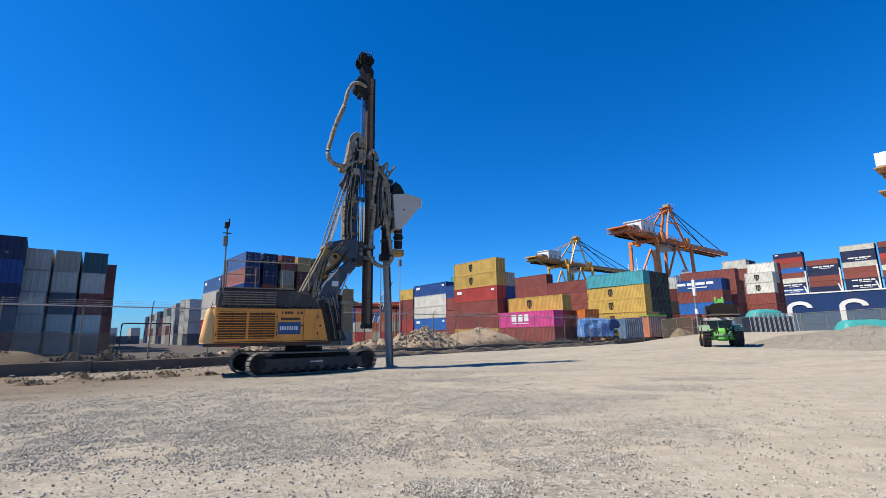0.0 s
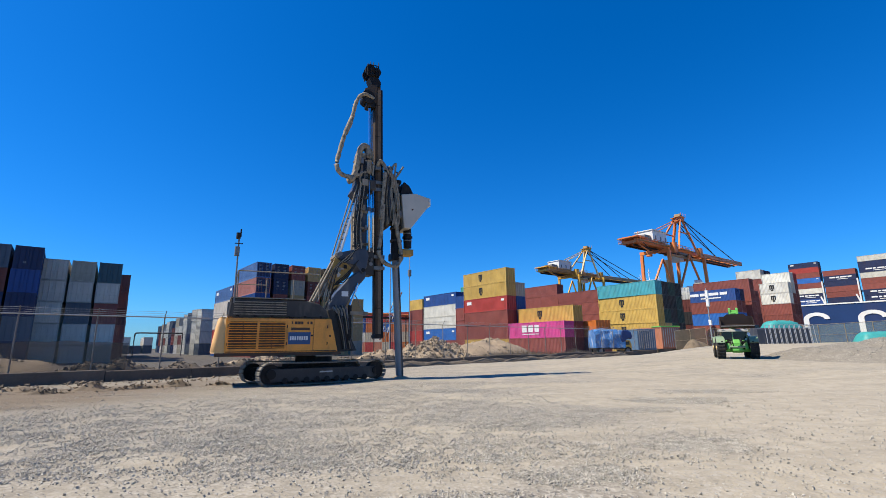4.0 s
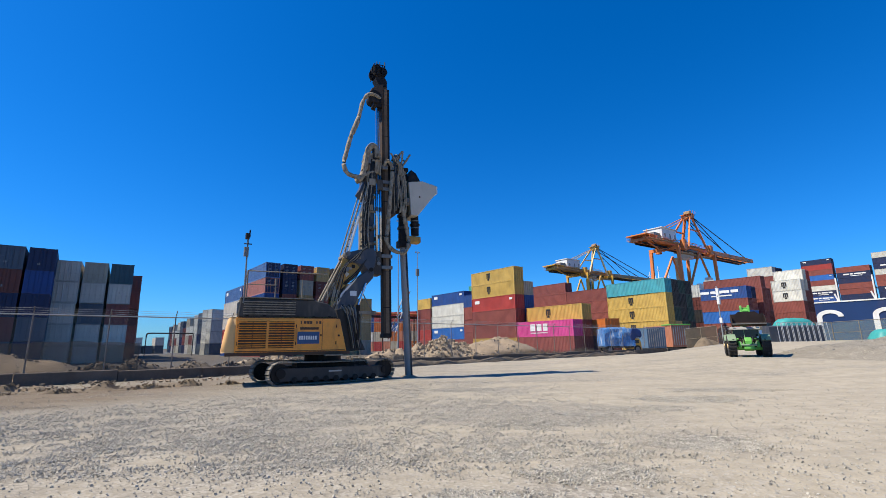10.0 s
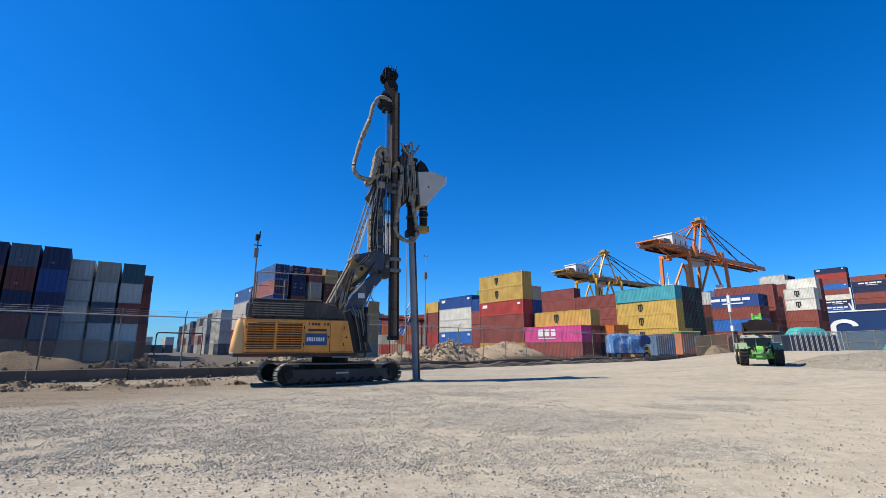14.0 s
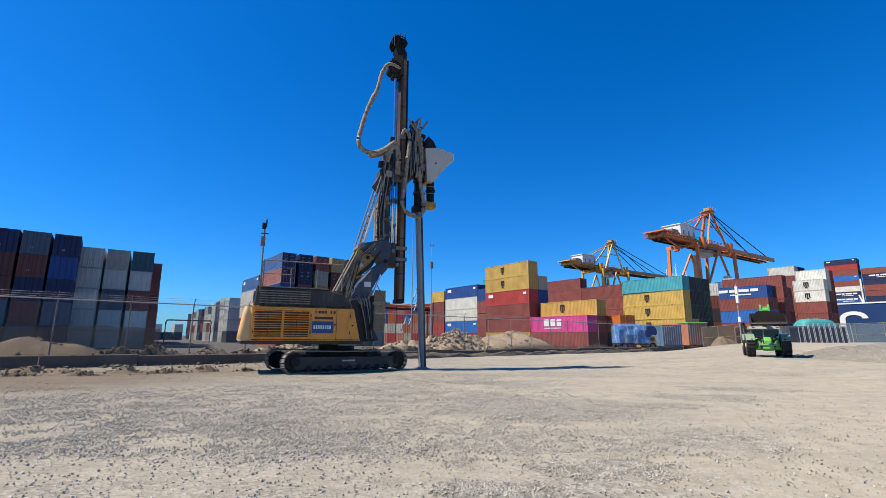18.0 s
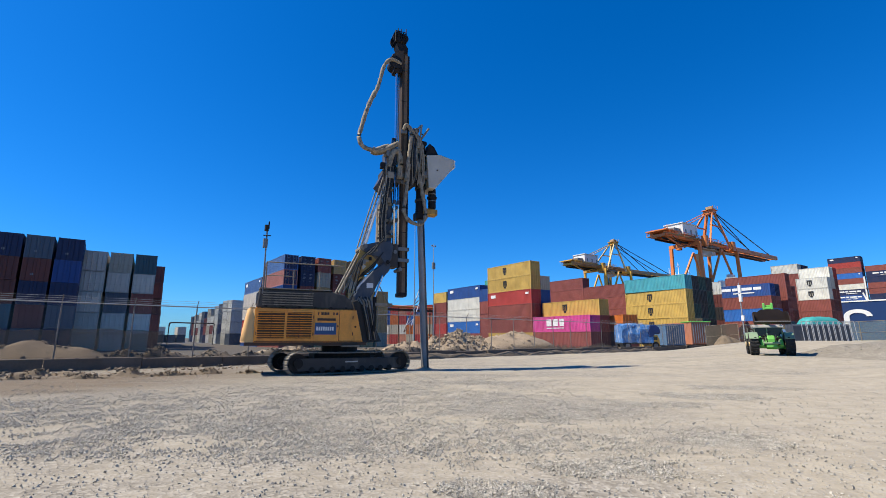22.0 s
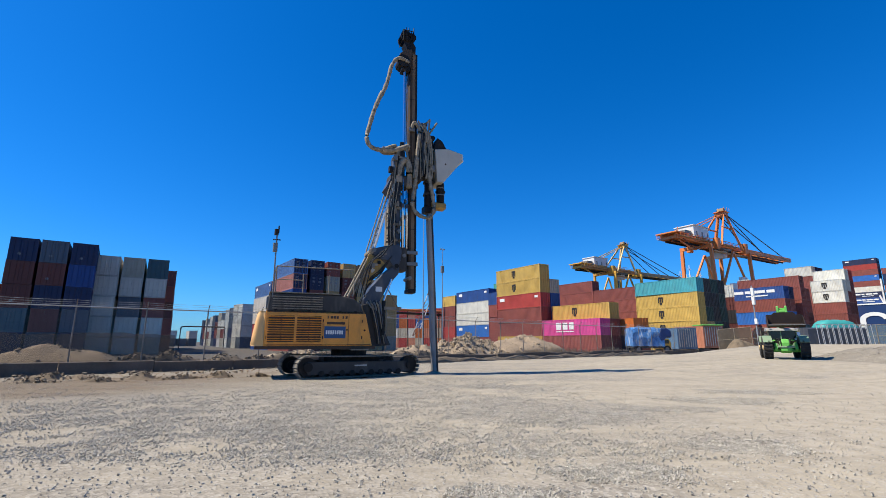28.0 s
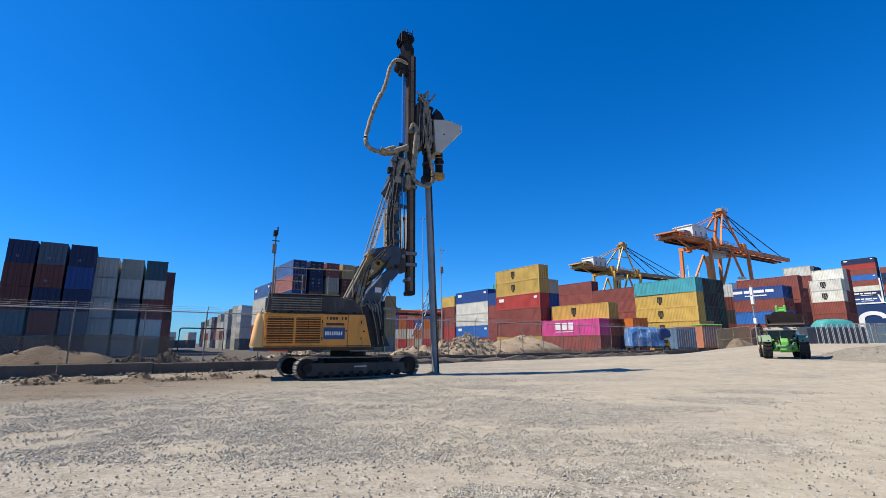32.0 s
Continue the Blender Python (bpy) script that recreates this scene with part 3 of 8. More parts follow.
heap("sand_heap", yard(-0.6, KERB_V + 3.8, -0.1), 4.5, 2.6, 1.42, M_SOIL, "low heap of tan sand behind the wire fence", 1.0, stones=60, size=0.1)
heap("rubble_heap", yard(30.0, KERB_V + 4.6, -0.05), 6.6, 3.2, 1.75, M_RUBBLE, "heap of broken stone and dry soil behind the fence", 2.0, 0.6, stones=1700, size=0.15)
heap("rubble_heap", yard(14.5, KERB_V + 5.2, -0.05), 6.0, 2.0, 0.85, M_RUBBLE, "low spread of tan rubble and soil behind the kerb", 7.0, 0.6, stones=500, size=0.12)
heap("soil_heap", yard(24.0, KERB_V + 4.6, -0.05), 5.0, 2.4, 1.15, M_SOIL, "low heap of dry tan soil behind the fence", 5.0, 0.5, stones=300, size=0.1)
heap("soil_heap", yard(38.5, KERB_V + 5.2, -0.05), 9.0, 3.4, 2.1, M_SOIL, "smooth heap of dry tan soil behind the fence", 3.0, 0.12, stones=200, size=0.14)
heap("gravel_mound", pose(28.6, 26.5, 0.0), 8.0, 7.5, 1.05, M_GRAVEL, "wide low mound of grey gravel on the site", 4.0, 0.09, stones=7000, size=0.03, stone=M_MOUNDSTONE)
# every other mound gets dark stones that paint the shade in its hollows
for k, (x, y, rx, ry, h) in enumerate(((-17.2, 19.7, 1.7, 0.55, 0.24), (-13.6, 20.4, 1.0, 0.5, 0.26), (-10.9, 21.1, 1.1, 0.45, 0.2), (-20.0, 18.6, 1.6, 0.5, 0.2), (-15.3, 19.6, 1.2, 0.35, 0.14),
                                       (-18.6, 18.4, 1.8, 0.3, 0.12), (-12.2, 20.3, 1.4, 0.3, 0.12), (-14.4, 18.9, 1.6, 0.3, 0.1), (-9.2, 21.6, 1.0, 0.3, 0.12), (-16.4, 18.2, 1.4, 0.28, 0.1), (-22.0, 17.6, 1.8, 0.5, 0.18))):
    heap("soil_mound", pose(x, y, -0.02, 0, 0, 30), rx, ry, h, M_CHURN, "small churned mound of brown soil near the kerb", 11.0 + k, 2.2, stones=120, size=0.05, stone=M_DARKSHADESOIL if k % 2 else M_CHURN)
for k in range(15):
    heap("broken_soil", yard(21.0 + 2.6 * k, KERB_V - 0.25 + 0.12 * math.sin(k * 2.7), -0.04), 3.4 + 0.4 * math.sin(k * 1.3), 0.55 + 0.08 * math.sin(k * 2.3), 0.40 + 0.05 * math.sin(k * 1.9), M_DARKSHADESOIL,
         "dark broken soil banked against the kerb foot", 50.0 + k, 0.15, stones=60, size=0.04, stone=M_DARKSHADESOIL)
# the ridge behind the kerb: shade on its lumps is put into the colour
for k in range(12):
    heap("broken_soil", yard(2.5 + 2.2 * k, KERB_V + 1.35 + 0.4 * math.sin(k * 2.1), 0), 2.1, 0.75, 0.78 + 0.08 * math.sin(k * 1.7), M_DARKSHADESOIL, "low ridge of broken soil behind the kerb, coloured dark for its shade", 30.0 + k, 0.4, stones=140, size=0.085, stone=M_DARKSHADESOIL)


# ---- shipping containers ----
CW, CL, CH = 2.438, 12.192, 2.591
PAINT = dict(yellow=(0.476, 0.315, 0.077), brown=(0.21, 0.0595, 0.0455), red=(0.35, 0.0462, 0.0364), blue=(0.0189, 0.063, 0.217), bright=(0.021, 0.112, 0.364),
             white=(0.56, 0.55, 0.485), pink=(0.56, 0.063, 0.238), cyan=(0.063, 0.329, 0.378), grey=(0.60, 0.55, 0.47), slate=(0.072, 0.092, 0.118),
             navy=(0.013, 0.022, 0.066), black=(0.034, 0.029, 0.026), green=(0.030, 0.058, 0.042), khaki=(0.40, 0.265, 0.11), orange=(0.434, 0.119, 0.021),
             teal=(0.045, 0.10, 0.12), maroon=(0.13, 0.036, 0.026), mint=(0.07, 0.294, 0.21), tan=(0.374, 0.34, 0.264), rose=(0.336, 0.136, 0.104), faded=(0.068, 0.136, 0.288))
PAINT["steelblue"], PAINT["coral"] = (0.085, 0.155, 0.25), (0.42, 0.175, 0.105)
WORD = dict(steelblue="steel blue", coral="coral red", yellow="yellow", brown="brown-red", red="red", blue="blue", bright="bright blue", white="white", pink="magenta pink", cyan="turquoise", grey="pale grey",
            slate="slate grey", navy="dark navy", black="black", green="dark green", khaki="olive khaki", orange="orange", teal="dull teal", maroon="maroon", mint="mint green", tan="tan", rose="faded red", faded="faded blue")


def container_meshes(length):
    """Frame, corrugated walls, roof and door leaf of one steel box; x across, y along, z up."""
    fr = Shape()
    for x in (0, CW - 0.15):
        for y in (0, length - 0.15):
            fr.box((x, y, 0), (x + 0.15, y + 0.15, CH), ch=0.01)
            for z in (0, CH - 0.12):
                fr.box((x - 0.006, y - 0.006, z - 0.0), (x + 0.17, y + 0.17, z + 0.118))
    for x in (0.01, CW - 0.09):
        fr.box((x, 0.15, 0.0), (x + 0.08, length - 0.15, 0.16))
        fr.box((x, 0.15, CH - 0.10), (x + 0.08, length - 0.15, CH - 0.01))
    for y in (0.01, length - 0.10):
        fr.box((0.15, y, 0), (CW - 0.15, y + 0.09, 0.15))
        fr.box((0.15, y, CH - 0.12), (CW - 0.15, y + 0.09, CH - 0.01))

    def wave(x, inward):
        n = int((length - 0.3) / 0.28)
        d = (length - 0.3) / n
        vs, fs = [], []
        for k in range(n):
            y = 0.15 + k * d
            for yy, o in ((0, 0), (0.36, 0), (0.5, 1), (0.86, 1)):
                vs += [(x + inward * 0.04 * o, y + yy * d, 0.14), (x + inward * 0.04 * o, y + yy * d, CH - 0.08)]
        for k in range(len(vs) // 2 - 1):
            fs.append((2 * k, 2 * k + 2, 2 * k + 3, 2 * k + 1) if inward < 0 else (2 * k, 2 * k + 1, 2 * k + 3, 2 * k + 2))
        return Shape().add(vs, fs)

    roof = Shape().box((0.05, 0.05, CH - 0.07), (CW - 0.05, length - 0.05, CH - 0.03)).box((0.05, 0.05, 0.05), (CW - 0.05, length - 0.05, 0.13))
    endw = Shape()
    n = 9
    d = (CW - 0.3) / n
    vs = []
    for k in range(n):
        for xx, o in ((0, 0), (0.36, 0), (0.5, 1), (0.86, 1)):
            vs += [(0.15 + (k + xx) * d, length - 0.06 - 0.04 * o, 0.14), (0.15 + (k + xx) * d, length - 0.06 - 0.04 * o, CH - 0.1)]
    endw.add(vs, [(2 * k, 2 * k + 2, 2 * k + 3, 2 * k + 1) for k in range(len(vs) // 2 - 1)])
    door = Shape().box((0, 0.03, 0.15), (CW / 2 - 0.16, 0.08, CH - 0.12))
    for z in (0.75, 1.35, 1.95):
        door.box((0.06, 0.015, z), (CW / 2 - 0.22, 0.035, z + 0.26))
    for x in (0.28, 0.78):
        door.rod((x, 0.005, 0.1), (x, 0.005, CH - 0.08), 0.022, n=6)
        door.box((x - 0.12, -0.015, 1.0), (x + 0.12, 0.012, 1.05))
    return [("frame", fr.mesh("frame"), M_CONTDARK), ("side_wall", wave(0.02, 1).mesh("side_wall"), M_CONT), ("side_wall", wave(CW - 0.02, -1).mesh("side_wall"), M_CONT),
            ("roof", roof.mesh("roof"), M_CONT), ("end_wall", endw.mesh("end_wall"), M_CONT), ("door", door.mesh("door"), M_CONT)]


BOX40, BOX20 = container_meshes(CL), container_meshes(6.058)


def mark_shapes(kind):
    """Plain marks on the long wall that faces the site: dark block, white bars; each piece a mesh."""
    sh, bars = Shape(), []
    if kind == "block":
        for y in (6.5, 6.88, 7.26):
            sh.box((-0.012, y, 1.0), (-0.004, y + 0.26, 1.8))
        sh.box((-0.012, 6.5, 1.76), (-0.004, 7.52, 2.05)).box((-0.012, 6.75, 0.62), (-0.004, 7.25, 0.98))
    elif kind == "wide":
        for y, w in ((7.9, 1.1), (6.5, 1.1), (5.2, 0.95)):
            bars.append(((-0.012, y, 0.95), (-0.004, y + w, 2.1)))
        bars.append(((-0.012, 5.2, 0.55), (-0.004, 9.0, 0.68)))
    elif kind == "bars":
        for y, w in ((1.6, 1.5), (3.4, 2.4), (6.2, 1.1), (7.6, 2.2)):
            bars.append(((-0.012, y, 1.35), (-0.004, y + w, 1.95)))
        bars.append(((-0.012, 3.0, 0.65), (-0.004, 7.2, 0.9)))
    else:
        bars = [((-0.012, 9.8, 1.5), (-0.004, 11.2, 2.1)), ((-0.012, 0.7, 1.7), (-0.004, 1.5, 2.1))]
    return [Shape().box(a, b).mesh("brand_mark") for a, b in bars] or [sh.mesh("brand_mark")]


def door_text():
    """Rows of small stencilled bars on the door leaves."""
    out = []
    for x in (0.35, 1.45):
        for z, w in ((2.05, 0.55), (1.9, 0.4), (1.5, 0.5), (1.38, 0.5), (1.26, 0.45), (0.8, 0.3)):
            out.append(Shape().box((x, -0.012, z), (x + w, 0.012, z + 0.07)).mesh("brand_mark"))
    return out


def lock_rod():
    """One upright locking rod with its handle and keepers."""
    sh = Shape().rod((0, -0.03, 0.06), (0, -0.03, CH - 0.05), 0.03, n=6)
    sh.box((-0.16, -0.06, 1.0), (0.16, -0.03, 1.05))
    for z in (0.25, 0.95, 1.7, 2.3):
        sh.box((-0.06, -0.045, z), (0.06, -0.005, z + 0.07))
    return sh.mesh("locking_rod")


LOCK_ROD = lock_rod()


def end_mark():
    return Shape().disc((0.95, -0.02, 0.75), (0, 1, 0), 0.15, 0.01, 12).mesh("brand_mark")


MARKS = {k: (mark_shapes(k), M_LOGO if k == "block" else M_WHITE) for k in ("block", "wide", "bars", "small")}
MARKS["doors"] = (door_text(), M_MARKDULL)
MARKS["end"] = ([end_mark()], M_MARKDULL)
crng = random.Random(21)


def container(m, col, mark="", short=False, where="in a stack", group="stacked containers"):
    root = thing("shipping_container", m, f"{WORD[col]} steel container {where}", "container", group)
    k = crng.uniform(0.86, 1.12)
    leaf = PAINT["navy" if col in ("rose", "faded") else col]      # navy leaves put the door ends' shade into the colour of the faded boxes
    for name, me, mt in (BOX20 if short else BOX40):
        ob = part(name, me, mt, root, m=pose(0.15, 0, 0) if name == "door" else None)
        ob.color = (*[c * k * (0.75 if name == "frame" and col in ("white", "grey") else 1) for c in (leaf if name == "door" else PAINT[col])], 1)
    dr = part("door", (BOX20 if short else BOX40)[5][1], M_CONT, root, m=pose(CW / 2 + 0.01, 0, 0))
    dr.color = (*[c * k for c in leaf], 1)
    if "moored" not in where:
        for x in (0.42, 0.92, 1.52, 2.02):
            part("locking_rod", LOCK_ROD, M_CONTDARK, root, m=pose(x, 0, 0)).color = (*[0.9 * c * k for c in PAINT[col]], 1)
    if mark:
        for me in MARKS[mark][0]:
            part("brand_mark", me, MARKS[mark][1], root, m=pose(0, -3.6, 0) if short else None)
    return root


def stack(u, v, columns, base=0.0, where="in a tall stack", grid=None, gap=0.14, turn=-5.0, short=False):
    """Columns of boxes side by side along U, each named from the bottom up; 'colour*mark' adds a mark."""
    for c, names in enumerate(columns):
        for t, name in enumerate(names.split()):
            col, _, mark = name.partition("*")
            j, lean = crng.uniform(-0.06, 0.06), crng.uniform(-0.3, 0.3)
            at = (grid or yard)(u, v, base) @ pose(0, 0, 0, 0, 0, turn) @ pose(c * (CW + gap) + j * 0.6, j, t * (CH + 0.022), 0, 0, lean)
            container(at, col, mark, short, where)


# beside the sand heap: door ends towards the site
stack(-7.0, 68.3, ["navy teal maroon*end maroon navy*end", "slate maroon navy maroon*end slate*end", "navy slate navy blue navy*end"], where="in a shaded stack behind the fence", gap=0.27, turn=-3)
stack(-9.6, 69.0, ["slate brown brown"], where="at the edge of a stack")
stack(1.0, 72.6, ["grey grey grey grey grey", "grey grey slate grey tan", "tan grey brown grey teal"], -0.5, where="in a shaded stack behind the fence", gap=0.30, turn=-7)
for k, names in enumerate(("maroon brown maroon brown brown", "brown maroon brown tan", "brown maroon brown", "maroon brown brown")):
    stack(9.4 + 1.85 * k, 86.0 + 12.9 * k, [names], where="in a row of stacks", turn=-8)
stack(24.0, 176.0, ["slate white", "slate", "slate grey"], where="far off across the yard", gap=0.6)
# the far pale row; its slate and navy stacks are coloured as shaded ends and gaps
stack(29.6, 119.7, ["white white white white", "slate white white white"], where="in a long row of stacks", turn=-82)
for k in range(11):
    names = ("slate navy slate slate", "white white white white", "tan brown white", "grey tan white tan", "navy brown maroon")[k % 5]
    stack(31.6 + 1.0 * k, 131.5 + 8.6 * k, [names], where="in a long row of stacks", short=True, turn=-82)
# behind the rig
stack(27.8, 75.9, ["brown blue brown blue rose*doors faded*doors", "maroon brown navy brown navy*doors navy*doors", "khaki tan khaki khaki tan*doors brown*doors", "brown khaki tan brown maroon*doors khaki*doors",
                   "khaki navy khaki khaki tan*doors black*doors", "khaki tan khaki khaki khaki", "tan khaki khaki khaki"], where="in a broad stack beyond the rig", turn=-2.5, gap=0.56)
stack(28.3, 88.6, ["blue red grey grey faded*small"], where="in a stepped stack beyond the rig", turn=-2.5)
stack(69.0, 110.1, ["coral white blue*doors blue*doors", "red tan orange red", "coral white red coral", "tan orange bright red", "red coral orange blue", "orange tan coral red"], where="in a distant mixed stack", turn=-62)
# the long sides that face the sun
stack(73.8, 87.8, ["brown red brown brown yellow"], where="in a stack behind the fence", short=True)
stack(69.3, 71.1, ["brown bright*small white white blue*small"], where="in a stack behind the fence")
stack(68.1, 64.5, ["brown brown brown brown blue"], -1.2, where="in a stack behind the soil heap", short=True)
stack(79.0, 68.1, ["brown blue brown red blue mint"], where="in a stack behind the fence")
stack(64.9, 53.2, ["yellow brown brown red*small yellow*block yellow*block", "brown maroon blue blue tan"], where="in a stack behind the soil heap")
stack(63.2, 40.4, ["brown pink*wide", "maroon brown yellow*block"], where="in a low stack by the fence")
stack(93.6, 61.2, ["brown brown brown brown brown brown", "maroon brown maroon brown brown"], where="in a tall brown stack")
stack(91.0, 48.0, ["orange brown brown brown brown", "maroon maroon brown maroon brown"], where="in a tall brown stack")
stack(85.8, 35.0, ["yellow yellow*block yellow*block yellow*block cyan", "green khaki green black black", "black green black black green", "green black green green black"], where="in a broad stack behind the fence")
stack(113.5, 29.4, ["brown brown bright brown blue*bars", "brown brown bright brown navy"], where="in a stack near the quay")
stack(120.5, 28.2, ["brown teal brown brown brown brown", "maroon brown maroon brown brown"], where="in a stack near the quay")
stack(102.7, 37.5, ["black maroon black maroon white"], where="in a single column before the quay", short=True, turn=-71)
stack(141.0, 46.4, ["brown brown brown brown brown brown white"], where="in a stack near the quay", short=True, turn=-71)
stack(147.0, 31.4, ["brown brown brown brown brown brown brown white", "navy navy maroon navy maroon navy navy navy", "navy maroon navy navy maroon navy navy navy"], where="in a stack near the quay", short=True)
stack(135.1, 23.7, ["brown brown brown brown white*block white*block", "brown maroon brown maroon brown white white", "brown maroon brown maroon brown brown red"], where="in a stack near the quay", short=True)


# ---- the piling rig ----
RIG = (-5.2, 22.6)
RIG_TURN = 23.5
HINGE = (2.6, 6.0)            # where the leader swings: along the rig, and height
rig = thing("piling_rig", pose(RIG[0], RIG[1], 0, 0, 0, RIG_TURN), "yellow tracked piling rig with a tall brown leader, standing on gravel", "piling rig")


def build_track(side):
    """One crawler: shoes round the sprocket and idler, side frame, rollers. x along, y across."""
    y = 1.33 * side
    L, R, w = 2.48, 0.46, 0.62
    m = pose(0.05, 0, 0, 0, 0, 11.0)
    root = part("crawler_track", Shape().slab([(-L, 0.18), (L, 0.18), (L + 0.15, 0.4), (L, 0.68), (-L, 0.72), (-L - 0.1, 0.4)], y - 0.2, y + 0.2), M_DARK, rig, "dusty steel crawler track", m=m, bevel=0.02)
    n = 66
    per = 4 * L + 2 * math.pi * R
    shoe = Shape().box((-0.085, -w / 2, 0.0), (0.085, w / 2, 0.04)).box((-0.07, -w / 2, 0.04), (-0.04, w / 2, 0.06)).box((0.03, -w / 2, 0.04), (0.055, w / 2, 0.055)).mesh("track_shoe")
    shoe.materials.append(M_TRACK)
    for k in range(n):
        s = per * k / n
        if s < 2 * L:
            p = pose(L - s, y, 2 * R + 0.035 - 0.05 * math.sin(math.pi * s / (2 * L)))
        elif s < 2 * L + math.pi * R:
            a = (s - 2 * L) / R
            p = pose(-L - R * math.sin(a), y, R + R * math.cos(a) + 0.035, 0, -math.degrees(a), 0)
        elif s < 4 * L + math.pi * R:
            p = pose(-L + (s - 2 * L - math.pi * R), y, 0.07, 0, 180, 0)
        else:
            a = (s - 4 * L - math.pi * R) / R
            p = pose(L + R * math.sin(a), y, R - R * math.cos(a) + 0.035, 0, 180 - math.degrees(a), 0)
        part("track_shoe", shoe, None, root, m=p)
    for x, r in ((L, 0.40), (-L, 0.40)):
        part("sprocket", Shape().disc((x, y, 0.5), (0, 1, 0), r, 0.34, 24).disc((x, y, 0.5), (0, 1, 0), 0.2, 0.52, 16), M_BLACK, root)
    for k in range(9):
        part("track_roller", Shape().disc((-1.88 + 0.47 * k, y, 0.22), (0, 1, 0), 0.13, 0.46, 14), M_BLACK, root)
    part("grab_plate", Shape().box((-0.35, y - 0.225 if side < 0 else y + 0.2, 0.50), (0.25, y - 0.2 if side < 0 else y + 0.225, 0.56)), M_GALV, root)
    return root


for s in (-1, 1):
    build_track(s)
part("car_body", Shape().box((-1.3, -1.0, 0.45), (1.3, 1.0, 0.95), ch=0.1).rod((0, 0, 0.95), (0, 0, 1.25), 0.85, n=28), M_BLACK, rig, bevel=0.02)
part("slew_ring", Shape().disc((0, 0, 1.3), (0, 0, 1), 0.95, 0.14, 36), M_GREY, rig)
NEAR = -1.45


def build_upper():
    body = part("machine_house", Shape().slab([(-3.95, 1.40), (0.80, 1.40), (0.72, 1.75), (0.45, 2.90), (-3.95, 2.90)], NEAR, 1.45), M_YELLOW, rig, "dusty yellow machine house with louvred panels", bevel=0.03)
    part("floor_plate", Shape().box((-4.3, NEAR + 0.02, 1.26), (0.95, 1.43, 1.40)), M_BROWNBAR, rig)
    cw, rings = Shape(), []
    for z, inset in ((1.40, 0.02), (1.46, -0.02), (2.0, 0.05), (2.5, 0.13), (2.82, 0.20), (2.90, 0.27)):
        ring = [(-3.955, NEAR + 0.02)]
        for k in range(9):
            q = math.pi / 2 * k / 8
            ring.append((-3.96 - (0.50 - inset) * math.sin(q) ** 0.55, NEAR + 0.02 + inset * 0.3 + 0.40 * (1 - math.cos(q)) ** 1.5))
        ring += [(x, -y - 0.02) for x, y in ring[::-1]]
        rings.append([(x, y, z) for x, y in ring])
    n = len(rings[0])
    cw.add([v for r in rings for v in r], [tuple(range(n)), tuple(range(n * (len(rings) - 1), n * len(rings)))[::-1]]
           + [(i * n + k, i * n + (k + 1) % n, (i + 1) * n + (k + 1) % n, (i + 1) * n + k) for i in range(len(rings) - 1) for k in range(n)])
    part("counterweight", cw, M_WEIGHT, rig, "dusty rounded counterweight, paled for the sun's glint", smooth=True)
    for a, b in ((-3.82, -2.72), (-2.62, -1.56)):
        fr = Shape()
        fr.box((a - 0.05, NEAR - 0.03, 1.55), (a, NEAR + 0.0, 2.75)).box((b, NEAR - 0.03, 1.55), (b + 0.05, NEAR, 2.75))
        fr.box((a, NEAR - 0.03, 1.50), (b, NEAR, 1.57)).box((a, NEAR - 0.03, 2.72), (b, NEAR, 2.79))
        panel = part("louvre_panel", fr, M_YELLOW, rig, "yellow panel with a louvred air grille")
        part("grille_backing", Shape().box((a, NEAR - 0.006, 1.57), (b, NEAR - 0.002, 2.72)), M_BROWNBAR, panel)
        part("mullion", Shape().box((a + 0.50 * (b - a) - 0.012, NEAR - 0.05, 1.57), (a + 0.50 * (b - a) + 0.012, NEAR - 0.035, 2.72)), M_BROWNBAR, panel)
        for k in range(11):
            z = 1.585 + k * 0.104
            part("slat", Shape().slab([(a, 0), (b, 0), (b, 0.016), (a, 0.016)], -0.021, 0.021), M_YELLOW, panel, m=pose(0, NEAR - 0.036, z + 0.04, -42 + 5 * math.sin(k * 2.3 + a), 0.25 * math.sin(k * 1.7 + a), 0))
    door = part("service_door", Shape().box((-1.46, NEAR - 0.025, 1.46), (-0.36, NEAR - 0.002, 2.84), ch=0.008), M_YELLOW, rig, "yellow service door with a blue sign")
    sign = part("sign", Shape().box((-1.42, NEAR - 0.034, 1.74), (-0.46, NEAR - 0.026, 2.27)), M_BLUE, door, "blue sign with white bars")
    bars = Shape()
    for k in range(8):
        bars.box((-1.35 + 0.10 * k, NEAR - 0.040, 1.92), (-1.28 + 0.10 * k, NEAR - 0.035, 2.09))
    part("writing_bar", bars, M_WHITE, sign)
    txt = Shape()
    for k, w in enumerate((0.06, 0.14, 0.14, 0.12, 0.0, 0.08, 0.12)):
        if w:
            txt.box((-1.30 + 0.135 * k, NEAR - 0.034, 2.62), (-1.30 + 0.135 * k + w * 0.8, NEAR - 0.026, 2.74))
    part("model_mark", txt, M_BROWNBAR, door)
    part("vent_strip", Shape().box((-1.32, NEAR - 0.034, 2.36), (-0.5, NEAR - 0.026, 2.47)), M_BROWNBAR, door)
    part("lock", Shape().disc((-0.40, NEAR - 0.03, 2.12), (0, 1, 0), 0.04, 0.03, 12), M_BLACK, door)
    for x, z, w, h in ((-3.9, 1.43, 4.62, 0.035), (-3.9, 2.86, 4.35, 0.03)):
        part("trim_strip", Shape().box((x, NEAR - 0.012, z), (x + w, NEAR - 0.002, z + h)), M_BROWNBAR, rig)
